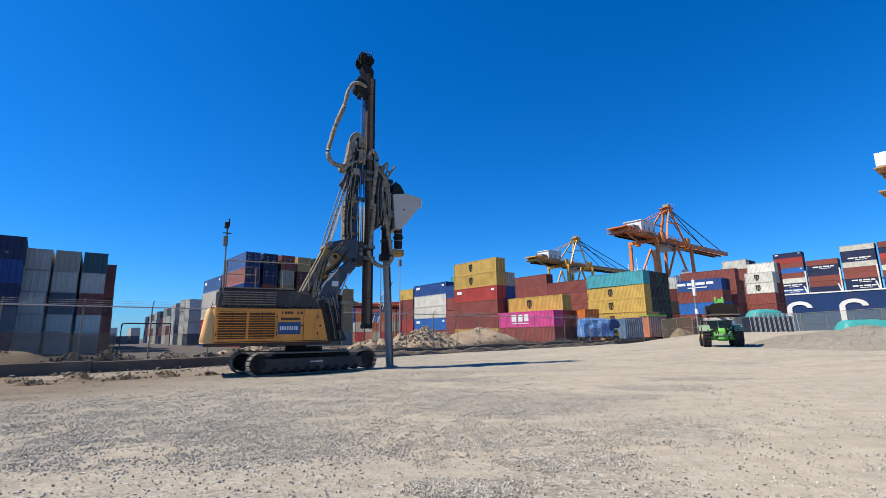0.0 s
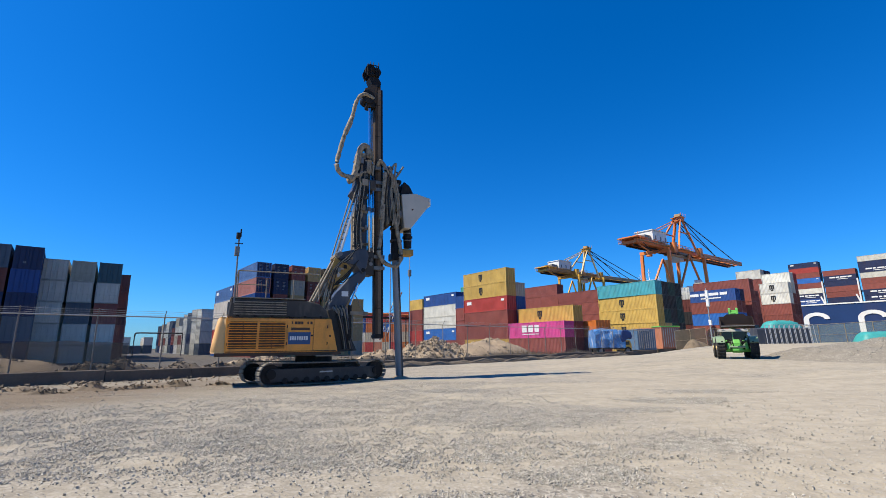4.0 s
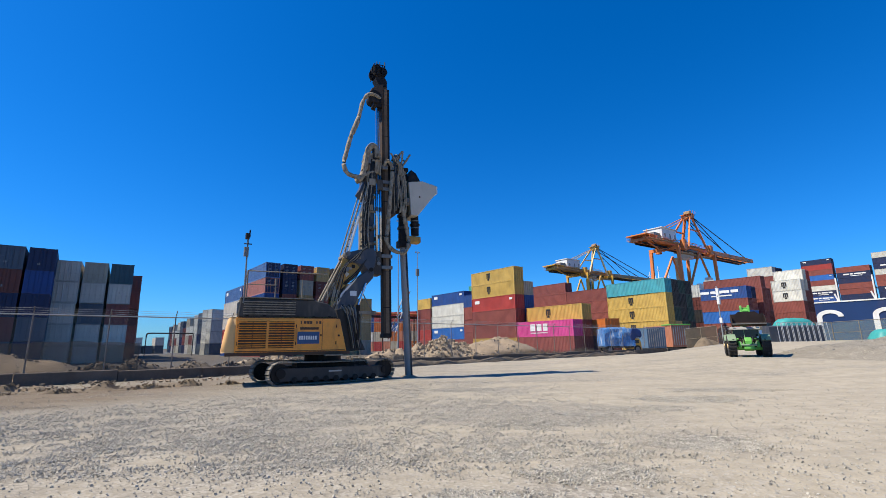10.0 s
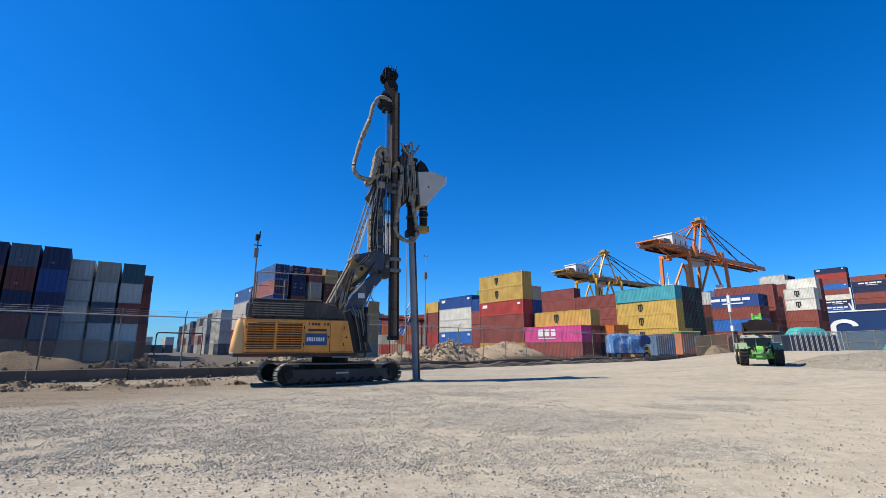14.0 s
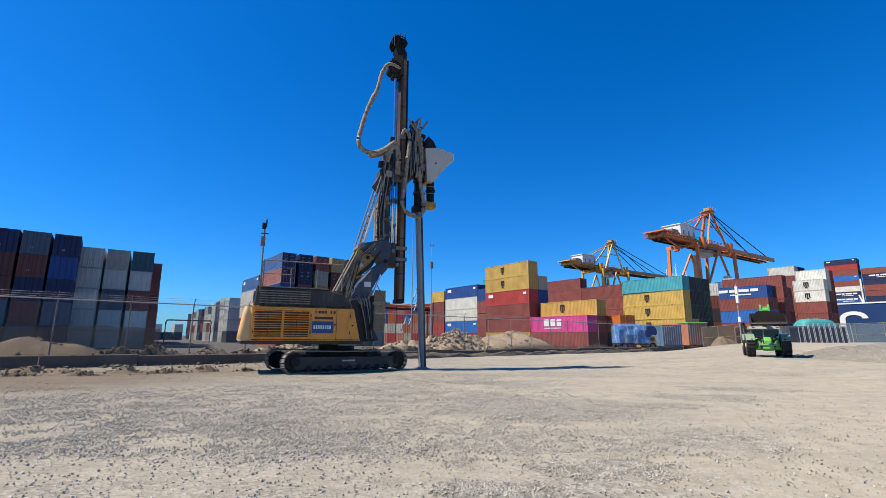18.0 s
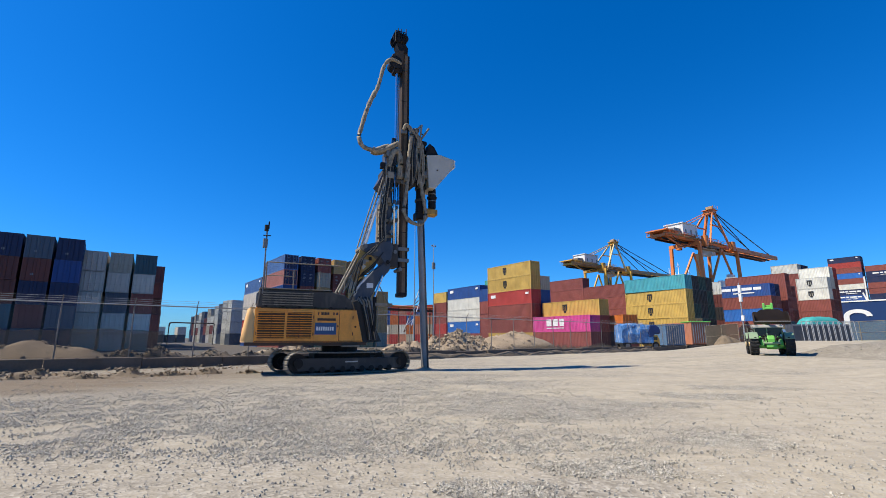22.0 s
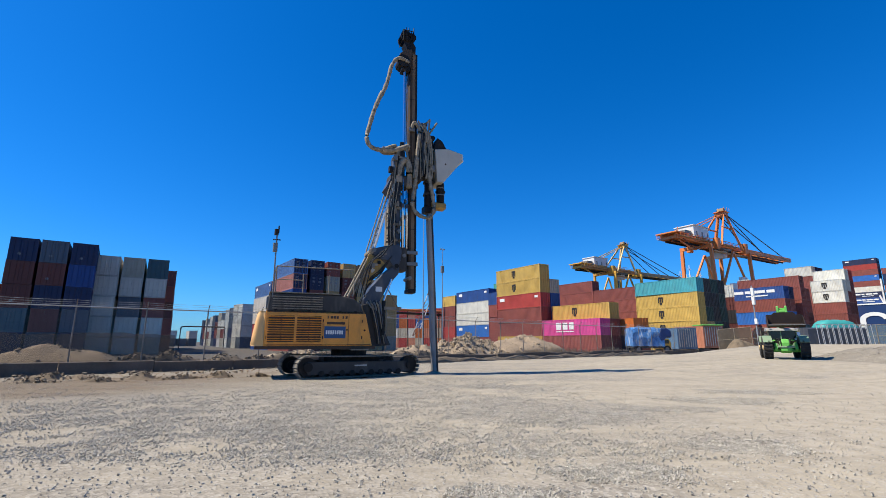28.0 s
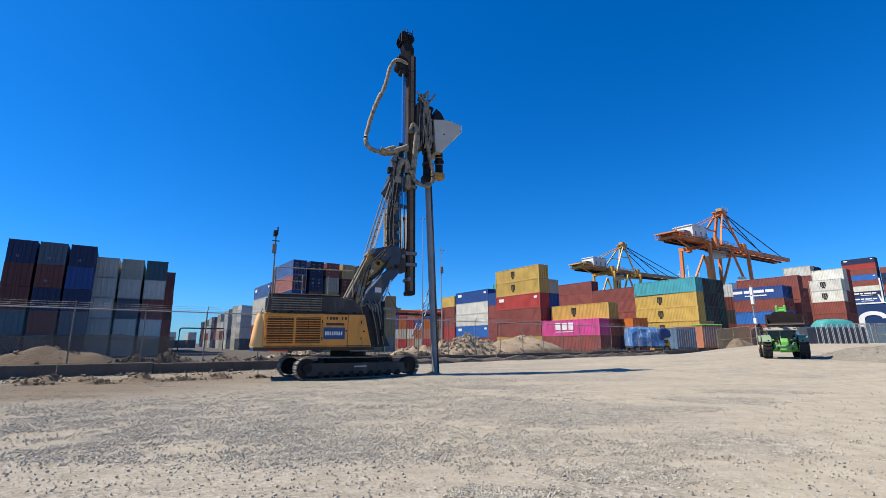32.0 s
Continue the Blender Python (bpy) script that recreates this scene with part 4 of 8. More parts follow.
    for x in (-3.88, -1.50, 0.28):
        part("hinge", Shape().box((x, NEAR - 0.03, 1.70), (x + 0.035, NEAR - 0.002, 1.84)), M_BLACK, rig)
        part("hinge", Shape().box((x, NEAR - 0.03, 2.45), (x + 0.035, NEAR - 0.002, 2.59)), M_BLACK, rig)
    part("step_plate", Shape().box((-0.2, NEAR - 0.28, 1.2), (0.6, NEAR - 0.01, 1.25)), M_TANSTEEL, rig)
    part("lock", Shape().disc((0.42, NEAR - 0.02, 2.1), (0, 1, 0), 0.045, 0.03, 12), M_BLACK, rig)
    part("panel_seam", Shape().box((-0.335, NEAR - 0.006, 1.46), (-0.315, NEAR - 0.002, 2.86)), M_BROWNBAR, rig)
    hood = part("engine_hood", Shape().slab([(-3.92, 2.905), (0.36, 2.905), (0.20, 3.30), (-0.10, 3.55), (-0.75, 3.70), (-3.82, 3.72)], NEAR + 0.05, 1.1), M_DARK, rig, "dark grey engine hood with air slots", bevel=0.05)
    for k in range(6):
        z = 3.02 + 0.105 * k
        part("slat", Shape().slab([(-3.70, z), (-1.55, z), (-1.55, z + 0.04), (-3.70, z + 0.04)], NEAR - 0.01, NEAR + 0.06), M_TANSTEEL, hood)
    part("exhaust_box", Shape().box((-3.95, -1.2, 3.05), (-3.80, -0.3, 3.55), ch=0.03), M_GREY, hood)
    part("walkway", Shape().box((-3.85, NEAR - 0.02, 3.722), (-0.75, 1.1, 3.765)), M_TANSTEEL, rig)
    for k in range(6):
        part("hood_latch", Shape().box((-3.6 + 0.7 * k, NEAR + 0.0, 2.93), (-3.48 + 0.7 * k, NEAR + 0.055, 2.985)), M_BLACK, hood)
    for y in (NEAR + 0.05,):
        rail = part("handrail", Shape().rod((-3.62, y, 4.92), (-0.15, y, 4.92), 0.024, n=8), M_RAIL, rig, "thin dusty handrail")
        part("knee_rail", Shape().rod((-3.62, y, 4.32), (-2.45, y, 4.32), 0.018, n=8), M_RAIL, rail)
        for x in (-3.62, -2.45, -1.30, -0.15):
            part("rail_post", Shape().rod((x, y, 3.75), (x, y, 4.92 if x < -3 else 4.62), 0.024, n=8), M_RAIL, rail)
    part("rail_crossbar", Shape().rod((-3.62, NEAR + 0.05, 4.92), (-3.62, 1.05, 4.92), 0.02, n=8), M_RAIL, rig)
    part("end_rail_post", Shape().rod((-3.62, 1.05, 3.75), (-3.62, 1.05, 4.92), 0.022, n=8), M_RAIL, rig)
    mast = part("aerial_mast", Shape().rod((-3.72, NEAR + 0.02, 3.5), (-3.72, NEAR + 0.02, 6.55), 0.032, n=8), M_GREY, rig, "thin mast with lamp and sensor boxes")
    part("sensor_box", Shape().box((-3.86, NEAR - 0.06, 5.55), (-3.66, NEAR + 0.12, 5.95), ch=0.03), M_GREY, mast)
    part("crossbar", Shape().rod((-3.88, NEAR, 6.1), (-3.55, NEAR, 6.1), 0.025, n=6), M_BLACK, mast)
    part("beacon", Shape().box((-3.84, NEAR - 0.07, 6.32), (-3.66, NEAR + 0.1, 6.58), ch=0.04).rod((-3.66, NEAR, 6.4), (-3.66, NEAR, 6.75), 0.03, n=6), M_BLACK, mast)


build_upper()


def build_arm():
    """The kinked arm that carries the leader, its struts and rams."""
    part("arm_foot", Shape().slab([(0.45, 3.35), (0.95, 3.5), (1.32, 3.6), (1.42, 2.9), (1.66, 2.0), (1.95, 1.42), (1.0, 1.36), (0.85, 2.0)], -0.55, 0.55), M_DARK, rig, bevel=0.03)
    arm = part("arm", Shape().slab([(0.50, 3.62), (0.85, 4.2), (1.45, 4.95), (2.05, 5.45), (2.35, 5.35), (2.30, 5.0), (1.75, 4.35), (1.35, 3.55), (0.95, 3.15), (0.6, 3.2)], -0.5, 0.5), M_BLUEGREY, rig, "blue-grey bent arm", bevel=0.05)
    part("label_plate", Shape().box((1.12, -0.515, 4.05), (1.45, -0.502, 4.30)), M_WHITE, arm)
    part("pivot_pin", Shape().disc((0.80, 0, 3.45), (0, 1, 0), 0.13, 1.1, 18), M_GREY, arm)
    part("knee_plate", Shape().slab([(0.86, 5.98), (1.0, 6.25), (1.6, 6.42), (2.30, 6.55), (2.44, 6.2), (2.36, 5.6), (2.12, 5.2), (1.78, 5.62), (1.2, 5.72)], -0.6, 0.6), M_BLUEGREY, rig, "blue-grey knee plate", bevel=0.04)
    part("pivot_pin", Shape().disc((2.15, 0, 5.4), (0, 1, 0), 0.11, 1.26, 18), M_BLACK, rig)
    for y in (-0.5, 0.5):
        ram = part("tilt_ram", Shape().rod((1.50, y * 1.25, 1.9), (1.52, y * 1.25, 3.6), 0.10, n=12), M_BLACK, rig)
        part("ram_rod", Shape().rod((1.52, y * 1.25, 3.6), (1.90, y * 1.2, 4.7), 0.055, n=10), M_CHROME, ram)
        part("lower_strut", Shape().rod((-0.25, y, 3.75), (0.82, y, 6.0), 0.06, n=10).rod((-0.05, y, 3.75), (0.95, y, 5.85), 0.045, n=8), M_TANSTEEL, rig)
    part("strut_yoke", Shape().box((0.72, -0.58, 5.95), (0.98, 0.58, 6.2), ch=0.06).disc((0.85, 0, 6.08), (0, 1, 0), 0.10, 1.3, 14), M_TANSTEEL, rig)
    for k in range(4):
        part("hydraulic_hose", Shape().tube([(0.4, -0.3 + 0.2 * k, 3.4), (0.75 + 0.05 * k, -0.55, 4.6), (1.25, -0.62, 5.1 - 0.1 * k), (1.9, -0.62 + 0.02 * k, 5.9)], 0.025, 6), M_CABLE, rig)


build_arm()
for k in range(6):
    part("hydraulic_hose", Shape().tube([(0.75 + 0.1 * k, -0.58, 3.6), (0.95 + 0.09 * k, -0.68 - 0.01 * k, 2.9), (1.15 + 0.08 * k, -0.66, 2.1), (1.25 + 0.09 * k, -0.6, 1.5)], 0.03, 6), (M_CABLE, M_TANSTEEL, M_BLUEGREY)[k % 3], rig)
HX, HZ = HINGE


def at_hinge(name, label):
    """A part that swings with the leader; its shape is given from the hinge."""
    ob = part(name, Shape().disc((0, 0, 0), (0, 1, 0), 0.1, 0.9, 14), M_GREY, rig, label)
    ob.location = (HX, 0, HZ)
    return ob


def sub(name, shape, material, parent, label="", **k):
    """A piece under a swinging part, its numbers given in the rig's space."""
    shape.v = [(x - HX, y, z - HZ) for x, y, z in shape.v]
    return part(name, shape, material, parent, label, **k)


backstay = part("backstay", Shape().disc((0, 0, 0), (0, 1, 0), 0.12, 1.3, 14), M_GREY, rig, "pair of grey backstay struts")
backstay.location = (0.95, 0, 6.15)
for y in (-0.5, 0.5):
    part("strut", Shape().rod((0, y, 0), (0.55, y, 2.0), 0.075, n=10).rod((0.55, y, 2.0), (1.05, y, 3.75), 0.05, n=10), M_WHITE, backstay)
    part("strut", Shape().rod((-0.16, y, 0.1), (0.88, y, 3.8), 0.035, n=8), M_TANSTEEL, backstay)
for k in range(9):
    part("rung", Shape().rod((-0.1 + 0.1 * k, -0.5, 0.35 + 0.38 * k), (0.12 + 0.1 * k, -0.5, 0.42 + 0.38 * k), 0.02, n=6), M_DARK, backstay)

# the guide sled, which swings but does not slide
sled = at_hinge("guide_sled", "grey guide sled with rams and hoses")
sub("sled_frame", Shape().box((2.12, -0.28, 6.3), (2.44, 0.28, 11.6), ch=0.05), M_BLUEGREY, sled, bevel=0.02)
sub("sled_cover", Shape().slab([(2.02, 10.3), (2.0, 11.5), (2.12, 11.75), (2.6, 11.8), (2.6, 10.4)], -0.40, 0.40), M_BLUEGREY, sled, "blue-grey cover plate", bevel=0.03)
sub("slide_collar", Shape().box((1.8, -0.46, 9.8), (2.86, 0.46, 10.4), ch=0.06), M_DARK, sled, bevel=0.02)
sub("slide_collar", Shape().box((2.02, -0.42, 5.2), (2.78, 0.42, 6.45), ch=0.08), M_DARK, sled, bevel=0.03)
for z in (5.6, 6.2, 9.9, 10.3):
    sub("guide_claw", Shape().box((2.78, -0.36, z - 0.09), (3.36, -0.28, z + 0.09)).box((3.30, -0.36, z - 0.09), (3.37, -0.1, z + 0.09)), M_GREY, sled)
for z in (6.75, 7.6, 8.5, 9.3, 11.2):
    sub("cross_tie", Shape().box((1.9, -0.36, z), (2.6, -0.325, z + 0.14)), M_TANSTEEL, sled)
sub("access_rail", Shape().tube([(1.98, -0.5, 8.3), (1.82, -0.52, 8.6), (1.80, -0.52, 9.4), (2.0, -0.5, 9.9)], 0.03, 7), M_GALV, sled)
sub("valve_block", Shape().box((2.05, -0.62, 9.95), (2.4, -0.46, 10.3), ch=0.03), M_TANSTEEL, sled)
sub("bracket", Shape().slab([(1.55, 9.6), (1.95, 10.5), (2.1, 10.5), (2.1, 8.6), (1.75, 8.5), (1.95, 9.2)], -0.45, 0.45), M_BLUEGREY, sled)
for x, y in ((2.50, -0.40), (2.74, -0.34)):
    ram = sub("lift_ram", Shape().rod((x, y, 6.4), (x, y, 10.9), 0.075, n=14), M_CHROME, sled, smooth=True)
    sub("ram_gland", Shape().disc((x, y, 8.7), (0, 0, 1), 0.10, 0.22, 14), M_BLUEGREY, sled)
sub("motor_block", Shape().rod((1.84, -0.25, 6.4), (1.84, -0.25, 8.5), 0.15, n=16).rod((1.84, 0.2, 6.4), (1.84, 0.2, 8.5), 0.15, n=16).box((1.70, -0.42, 8.3), (2.06, 0.36, 8.55), ch=0.03), M_TANSTEEL, sled)
for k in range(3):
    sub("clamp_band", Shape().box((1.66, -0.43, 6.8 + 0.55 * k), (2.10, -0.40, 6.9 + 0.55 * k)), M_GREY, sled)
for k in range(5):
    sub("hydraulic_hose", Shape().tube([(1.8 + 0.06 * k, -0.5, 6.4), (1.72 + 0.05 * k, -0.58, 7.4), (1.85 + 0.05 * k, -0.55, 8.6), (2.1 + 0.05 * k, -0.58, 9.6), (2.2 + 0.06 * k, -0.5, 11.0), (2.3 + 0.05 * k, -0.48, 12.3)], 0.024, 6), M_CABLE, sled)

# the leader, which slides and swings
leader = at_hinge("leader", "tall greasy brown steel leader")
sub("leader_beam", Shape().box((2.88, -0.25, 2.05), (3.22, 0.25, 16.1), ch=0.04), M_LEADER, leader, bevel=0.01)
for y in (-0.28, 0.22):
    sub("guide_rail", Shape().box((3.20, y, 2.1), (3.31, y + 0.06, 15.9)), M_BLACK, leader)
for k in range(26):
    z = 2.45 + 0.52 * k
    sub("bolt_hole", Shape().disc((3.10, -0.255, z), (0, 1, 0), 0.04, 0.02, 10), M_BLACK, leader)
for k in range(7):
    sub("stiffener", Shape().box((2.86, -0.274, 3.5 + 1.9 * k), (3.20, -0.252, 3.53 + 1.9 * k)), M_BLACK, leader)
sub("foot_block", Shape().box((2.85, -0.29, 1.98), (3.30, 0.29, 2.20), ch=0.04), M_BLACK, leader)
# a strip in lighter brown paints the leader's lit right side
sub("wear_strip", Shape().box((3.02, -0.272, 2.2), (3.20, -0.256, 15.9)), M_LITWORN, leader, "brown strip coloured as the leader's lit edge")
sub("slide_rod", Shape().rod((2.55, -0.28, 9.5), (2.55, -0.28, 14.75), 0.07, n=12), M_CHROME, leader)
sub("rod_head", Shape().box((2.35, -0.42, 14.65), (2.82, 0.1, 15.05), ch=0.06), M_BLACK, leader)
sub("winch_drum", Shape().disc((2.42, -0.1, 15.2), (0, 1, 0), 0.30, 0.7, 22).disc((2.42, -0.48, 15.2), (0, 1, 0), 0.38, 0.05, 22), M_BLACK, leader)
sub("winch_bracket", Shape().slab([(2.2, 15.1), (2.85, 14.9), (2.95, 16.1), (2.6, 16.0), (2.25, 15.7)], -0.4, 0.4), M_LEADER, leader)
head = sub("head_frame", Shape().slab([(2.72, 16.05), (3.18, 16.05), (3.2, 16.35), (3.0, 16.7), (2.6, 16.72), (2.5, 16.5)], -0.3, 0.3), M_BLACK, leader, "black pulley head with a wire cage")
for y in (-0.28, 0.28):
    sub("pulley", Shape().disc((2.62, y, 16.95), (0, 1, 0), 0.34, 0.12, 22).disc((2.95, y, 16.95), (0, 1, 0), 0.26, 0.12, 20), M_BLACK, leader)
for y in (-0.36, 0.36):
    for x in (2.42, 2.58, 2.75, 2.9, 3.05):
        sub("cage_bar", Shape().rod((x, y, 16.6), (x, y, 17.42 + 0.14 * math.sin(x * 23)), 0.028, n=6), M_BLACK, leader)
    for z in (16.7, 17.0, 17.3):
        sub("cage_rail", Shape().rod((2.42, y, z), (3.06, y, z), 0.025, n=6), M_BLACK, leader)
for z in (16.7, 17.0, 17.3):
    for x in (2.42, 3.05):
        sub("cage_rail", Shape().rod((x, -0.36, z), (x, 0.36, z), 0.025, n=6), M_BLACK, leader)
for k in range(3):
    sub("wire_rope", Shape().rod((2.72 + 0.03 * k, -0.2 + 0.16 * k, 10.4), (2.76, -0.2 + 0.16 * k, 16.8), 0.014, n=5), M_CABLE, leader)

# the long hose loop from the head down to the sled: two pieces that overlap
hose_upper = at_hinge("hose_bundle", "dusty sleeved hose bundle hanging from the head")
sub("hose_sleeve", Shape().tube([(2.75, -0.45, 15.15), (2.3, -0.5, 15.28), (1.97, -0.5, 15.15), (1.72, -0.5, 14.7), (1.56, -0.5, 14.0), (1.40, -0.5, 13.35), (1.15, -0.5, 12.7)], 0.105, 10, 0.4), M_HOSE, hose_upper, smooth=True)
hose_lower = at_hinge("hose_bundle", "dusty sleeved hose bundle bent up to the sled")
sub("hose_sleeve", Shape().tube([(1.50, -0.5, 13.75), (1.12, -0.5, 12.7), (0.84, -0.5, 11.6), (0.72, -0.5, 10.95), (0.90, -0.5, 10.5), (1.35, -0.5, 10.35), (1.80, -0.46, 10.48), (2.1, -0.44, 10.66), (2.35, -0.42, 10.75)], 0.115, 10, 0.4), M_HOSE, hose_lower, smooth=True)

# the hose's last bend, over the top of the sled; its hanging limb swings up as the leader draws the loop
hump = at_hinge("hose_bundle", "dusty sleeved hose bundle bent over the top of the sled")
limb = part("hose_bundle", Shape().disc((0, 0, 0), (0, 1, 0), 0.08, 0.7, 12), M_GREY, rig, "dusty sleeved hose limb hanging beside the sled")
limb.location = (1.92, 0, 11.7)
for y in (-0.46, -0.24):
    sub("hose_sleeve", Shape().tube([(1.90, y, 11.5), (1.93, y, 11.8), (2.02, y, 12.2), (2.22, y, 12.46), (2.44, y, 12.35), (2.50, y, 11.8), (2.48, y, 10.9)], 0.15, 10, 0.3), M_HOSE, hump, smooth=True)
    part("hose_sleeve", Shape().tube([(-0.50, y, -1.38), (-0.28, y, -1.22), (-0.12, y, -0.8), (-0.02, y, -0.2), (0.0, y, 0.1)], 0.145, 10, 0.3), M_HOSE, limb, smooth=True)

# the vibrator with its hopper
vib = at_hinge("vibrator", "dark depth vibrator with a cream gravel hopper")
sub("vibrator_body", Shape().box((3.50, -0.36, 7.55), (4.30, 0.36, 9.9), ch=0.08), M_BLACK, vib, bevel=0.03)
sub("carriage", Shape().box((3.36, -0.44, 7.3), (3.6, 0.44, 10.1), ch=0.03), M_DARK, vib)
sub("drive_tube", Shape().rod((4.10, 0, 5.9), (4.18, 0, 9.6), 0.25, n=18), M_BLACK, vib, smooth=False)
for z in (6.65, 7.35):
    sub("flange", Shape().disc((4.14, 0, z), (0, 0, 1), 0.33, 0.11, 20), M_DARK, vib)
sub("hopper", Shape().slab([(4.28, 9.16), (5.09, 9.30), (5.98, 9.11), (5.92, 8.68), (4.78, 7.27), (4.40, 7.27)], -0.62, 0.62), M_HOPPER, vib, "cream painted steel gravel hopper", bevel=0.03)
sub("hopper_rim", Shape().box((5.93, -0.64, 8.66), (5.99, 0.64, 9.08)), M_WHITE, vib)
sub("hopper_mark", Shape().disc((4.9, -0.63, 8.35), (0, 1, 0), 0.05, 0.02, 12), M_BROWNBAR, vib)
sub("hopper_hatch", Shape().slab([(4.25, 9.2), (4.5, 9.95), (4.8, 9.75), (5.05, 9.28)], -0.45, 0.45), M_BLACK, vib, "black hopper hatch")
sub("lock_valve", Shape().rod((4.82, 0, 6.30), (4.82, 0, 7.4), 0.22, n=16).disc((4.82, 0, 6.9), (0, 0, 1), 0.28, 0.1, 18), M_BLACK, vib)
for z in (6.7, 7.1):
    sub("valve_band", Shape().disc((4.82, 0, z), (0, 0, 1), 0.24, 0.05, 18), M_GREY, vib)
sub("clamp_head", Shape().box((4.2, -0.30, 5.84), (5.05, 0.30, 6.2), ch=0.06), M_CLAMP, vib, "worn yellow clamp head", bevel=0.03)
sub("clamp_jaw", Shape().box((3.80, -0.28, 5.55), (4.42, 0.28, 5.92), ch=0.05), M_BLACK, vib)
sub("hose_manifold", Shape().box((3.55, -0.4, 9.8), (4.35, 0.4, 10.05), ch=0.05), M_BLACK, vib)
trng = random.Random(17)
for k in range(9):
    y = -0.40 + 0.09 * k
    dx, top = 0.09 * (k % 5) - 0.2, 10.62 + 0.13 * ((k * 5) % 4)
    tip = (3.55 + 0.19 * (k % 5), y, top + 0.10 - 0.16 * (k % 3))
    sub("hydraulic_hose", Shape().tube([(3.62 + 0.06 * k, y - 0.12, 7.9 + 0.3 * (k % 3)), (3.66 + 0.05 * k, y - 0.12, 8.9), (3.70 + dx, y - 0.1, 9.7), (3.82 + dx, y - 0.05, top - 0.3), (3.92 + dx * 1.5, y, top), tip], 0.04 + 0.014 * (k % 2), 7, 0.2), M_HOSE if k % 4 else M_BLUEGREY, vib)
for k in range(10):
    y = -0.50 - 0.012 * k
    x = 3.46 + 0.075 * k
    sub("hydraulic_hose", Shape().tube([(x, y, 7.35 + 0.1 * (k % 4)), (x + 0.06 * math.sin(k * 1.9), y - 0.04, 8.1), (x + 0.08 * math.sin(k * 2.7), y, 9.0), (x * 0.6 + 1.5, y + 0.05, 9.9 + 0.1 * (k % 3))], 0.03 + 0.01 * (k % 3), 6, 0.2), (M_HOSE, M_RAIL, M_CABLE, M_HOSE)[k % 4], vib)
for k in range(12):
    x, z = trng.uniform(3.5, 4.15), trng.uniform(7.5, 9.8)
    sub("hose_fitting", Shape().box((x, -0.50, z), (x + trng.uniform(0.12, 0.3), -0.36, z + trng.uniform(0.1, 0.3)), ch=0.02), M_TANSTEEL if k % 2 else M_GREY, vib)
loop = at_hinge("hose_bundle", "dusty sleeved hose loop hanging below the vibrator")
sub("hose_sleeve", Shape().tube([(3.26, -0.52, 8.5), (3.2, -0.52, 7.6), (3.1, -0.52, 6.6), (3.0, -0.52, 5.95), (3.12, -0.52, 5.52), (3.44, -0.52, 5.25), (3.9, -0.52, 5.17), (4.17, -0.52, 5.42), (4.25, -0.52, 5.8), (4.16, -0.52, 6.4), (4.02, -0.52, 7.14), (3.88, -0.5, 7.96), (3.78, -0.46, 8.9)], 0.105, 10, 0.4), M_HOSE, loop, smooth=True)
strand = at_hinge("hose_bundle", "dusty sleeved hose curling over a bracket on the leader")
sub("hose_sleeve", Shape().tube([(2.96, -0.42, 11.2), (3.02, -0.5, 11.42), (3.16, -0.52, 11.45), (3.34, -0.52, 11.2), (3.36, -0.52, 10.75), (3.28, -0.52, 9.9), (3.18, -0.52, 9.0), (3.10, -0.52, 8.2)], 0.10, 10, 0.4), M_HOSE, strand, smooth=True)
sub("hose_bracket", Shape().box((2.85, -0.44, 11.0), (3.15, -0.25, 11.25), ch=0.03), M_GREY, strand)

# clutter on the sled: manifolds, clips and pale pipes
srng = random.Random(23)
for k in range(26):
    x, z = srng.uniform(1.62, 2.30), srng.uniform(6.5, 11.6)
    w, h = srng.uniform(0.07, 0.24), srng.uniform(0.08, 0.34)
    sub("manifold", Shape().box((x, -0.56 + 0.08 * srng.random(), z), (x + w, -0.28, z + h), ch=0.02), (M_TANSTEEL, M_BLACK, M_GREY, M_LITWORN, M_HOSE)[k % 5], sled)
for k in range(4):
    x = 1.72 + 0.11 * k
    sub("pipe", Shape().tube([(x, -0.56, 6.4), (x - 0.05, -0.6, 7.6), (x + 0.08 * math.sin(k * 2), -0.6, 8.7), (x + 0.12, -0.58, 9.7), (x + 0.2, -0.5, 10.8)], 0.03, 7), M_HOSE if k % 2 else M_CABLE, sled)
part("arm_bracket", Shape().slab([(0.70, 5.95), (1.30, 5.72), (1.62, 5.45), (1.30, 4.95), (0.55, 4.25), (0.36, 4.45)], -0.56, -0.50), M_CLAMP, rig, "dull tan bracket plate", bevel=0.01)
for k in range(7):
    x, z = 0.55 + 0.15 * k, 4.75 + 0.17 * k + 0.3 * ((k * 3) % 4) / 4
    part("valve_block", Shape().box((x, -0.64, z), (x + 0.16, -0.57, z + 0.12 + 0.05 * (k % 3)), ch=0.015), (M_TANSTEEL, M_BLACK, M_GREY)[k % 3], rig)
for k in range(5):
    part("hose_fitting", Shape().tube([(0.72 + 0.14 * k, -0.66, 3.50 - 0.05 * (k % 2)), (0.80 + 0.14 * k, -0.70, 3.36), (0.90 + 0.13 * k, -0.68, 3.2 - 0.06 * k)], 0.04, 7), M_HOSE if k % 2 else M_GREY, rig)
part("arm_bracket", Shape().slab([(0.80, 5.30), (1.05, 5.12), (0.88, 4.95)], -0.585, -0.565), M_HOPPER, rig, "cream triangular gusset")
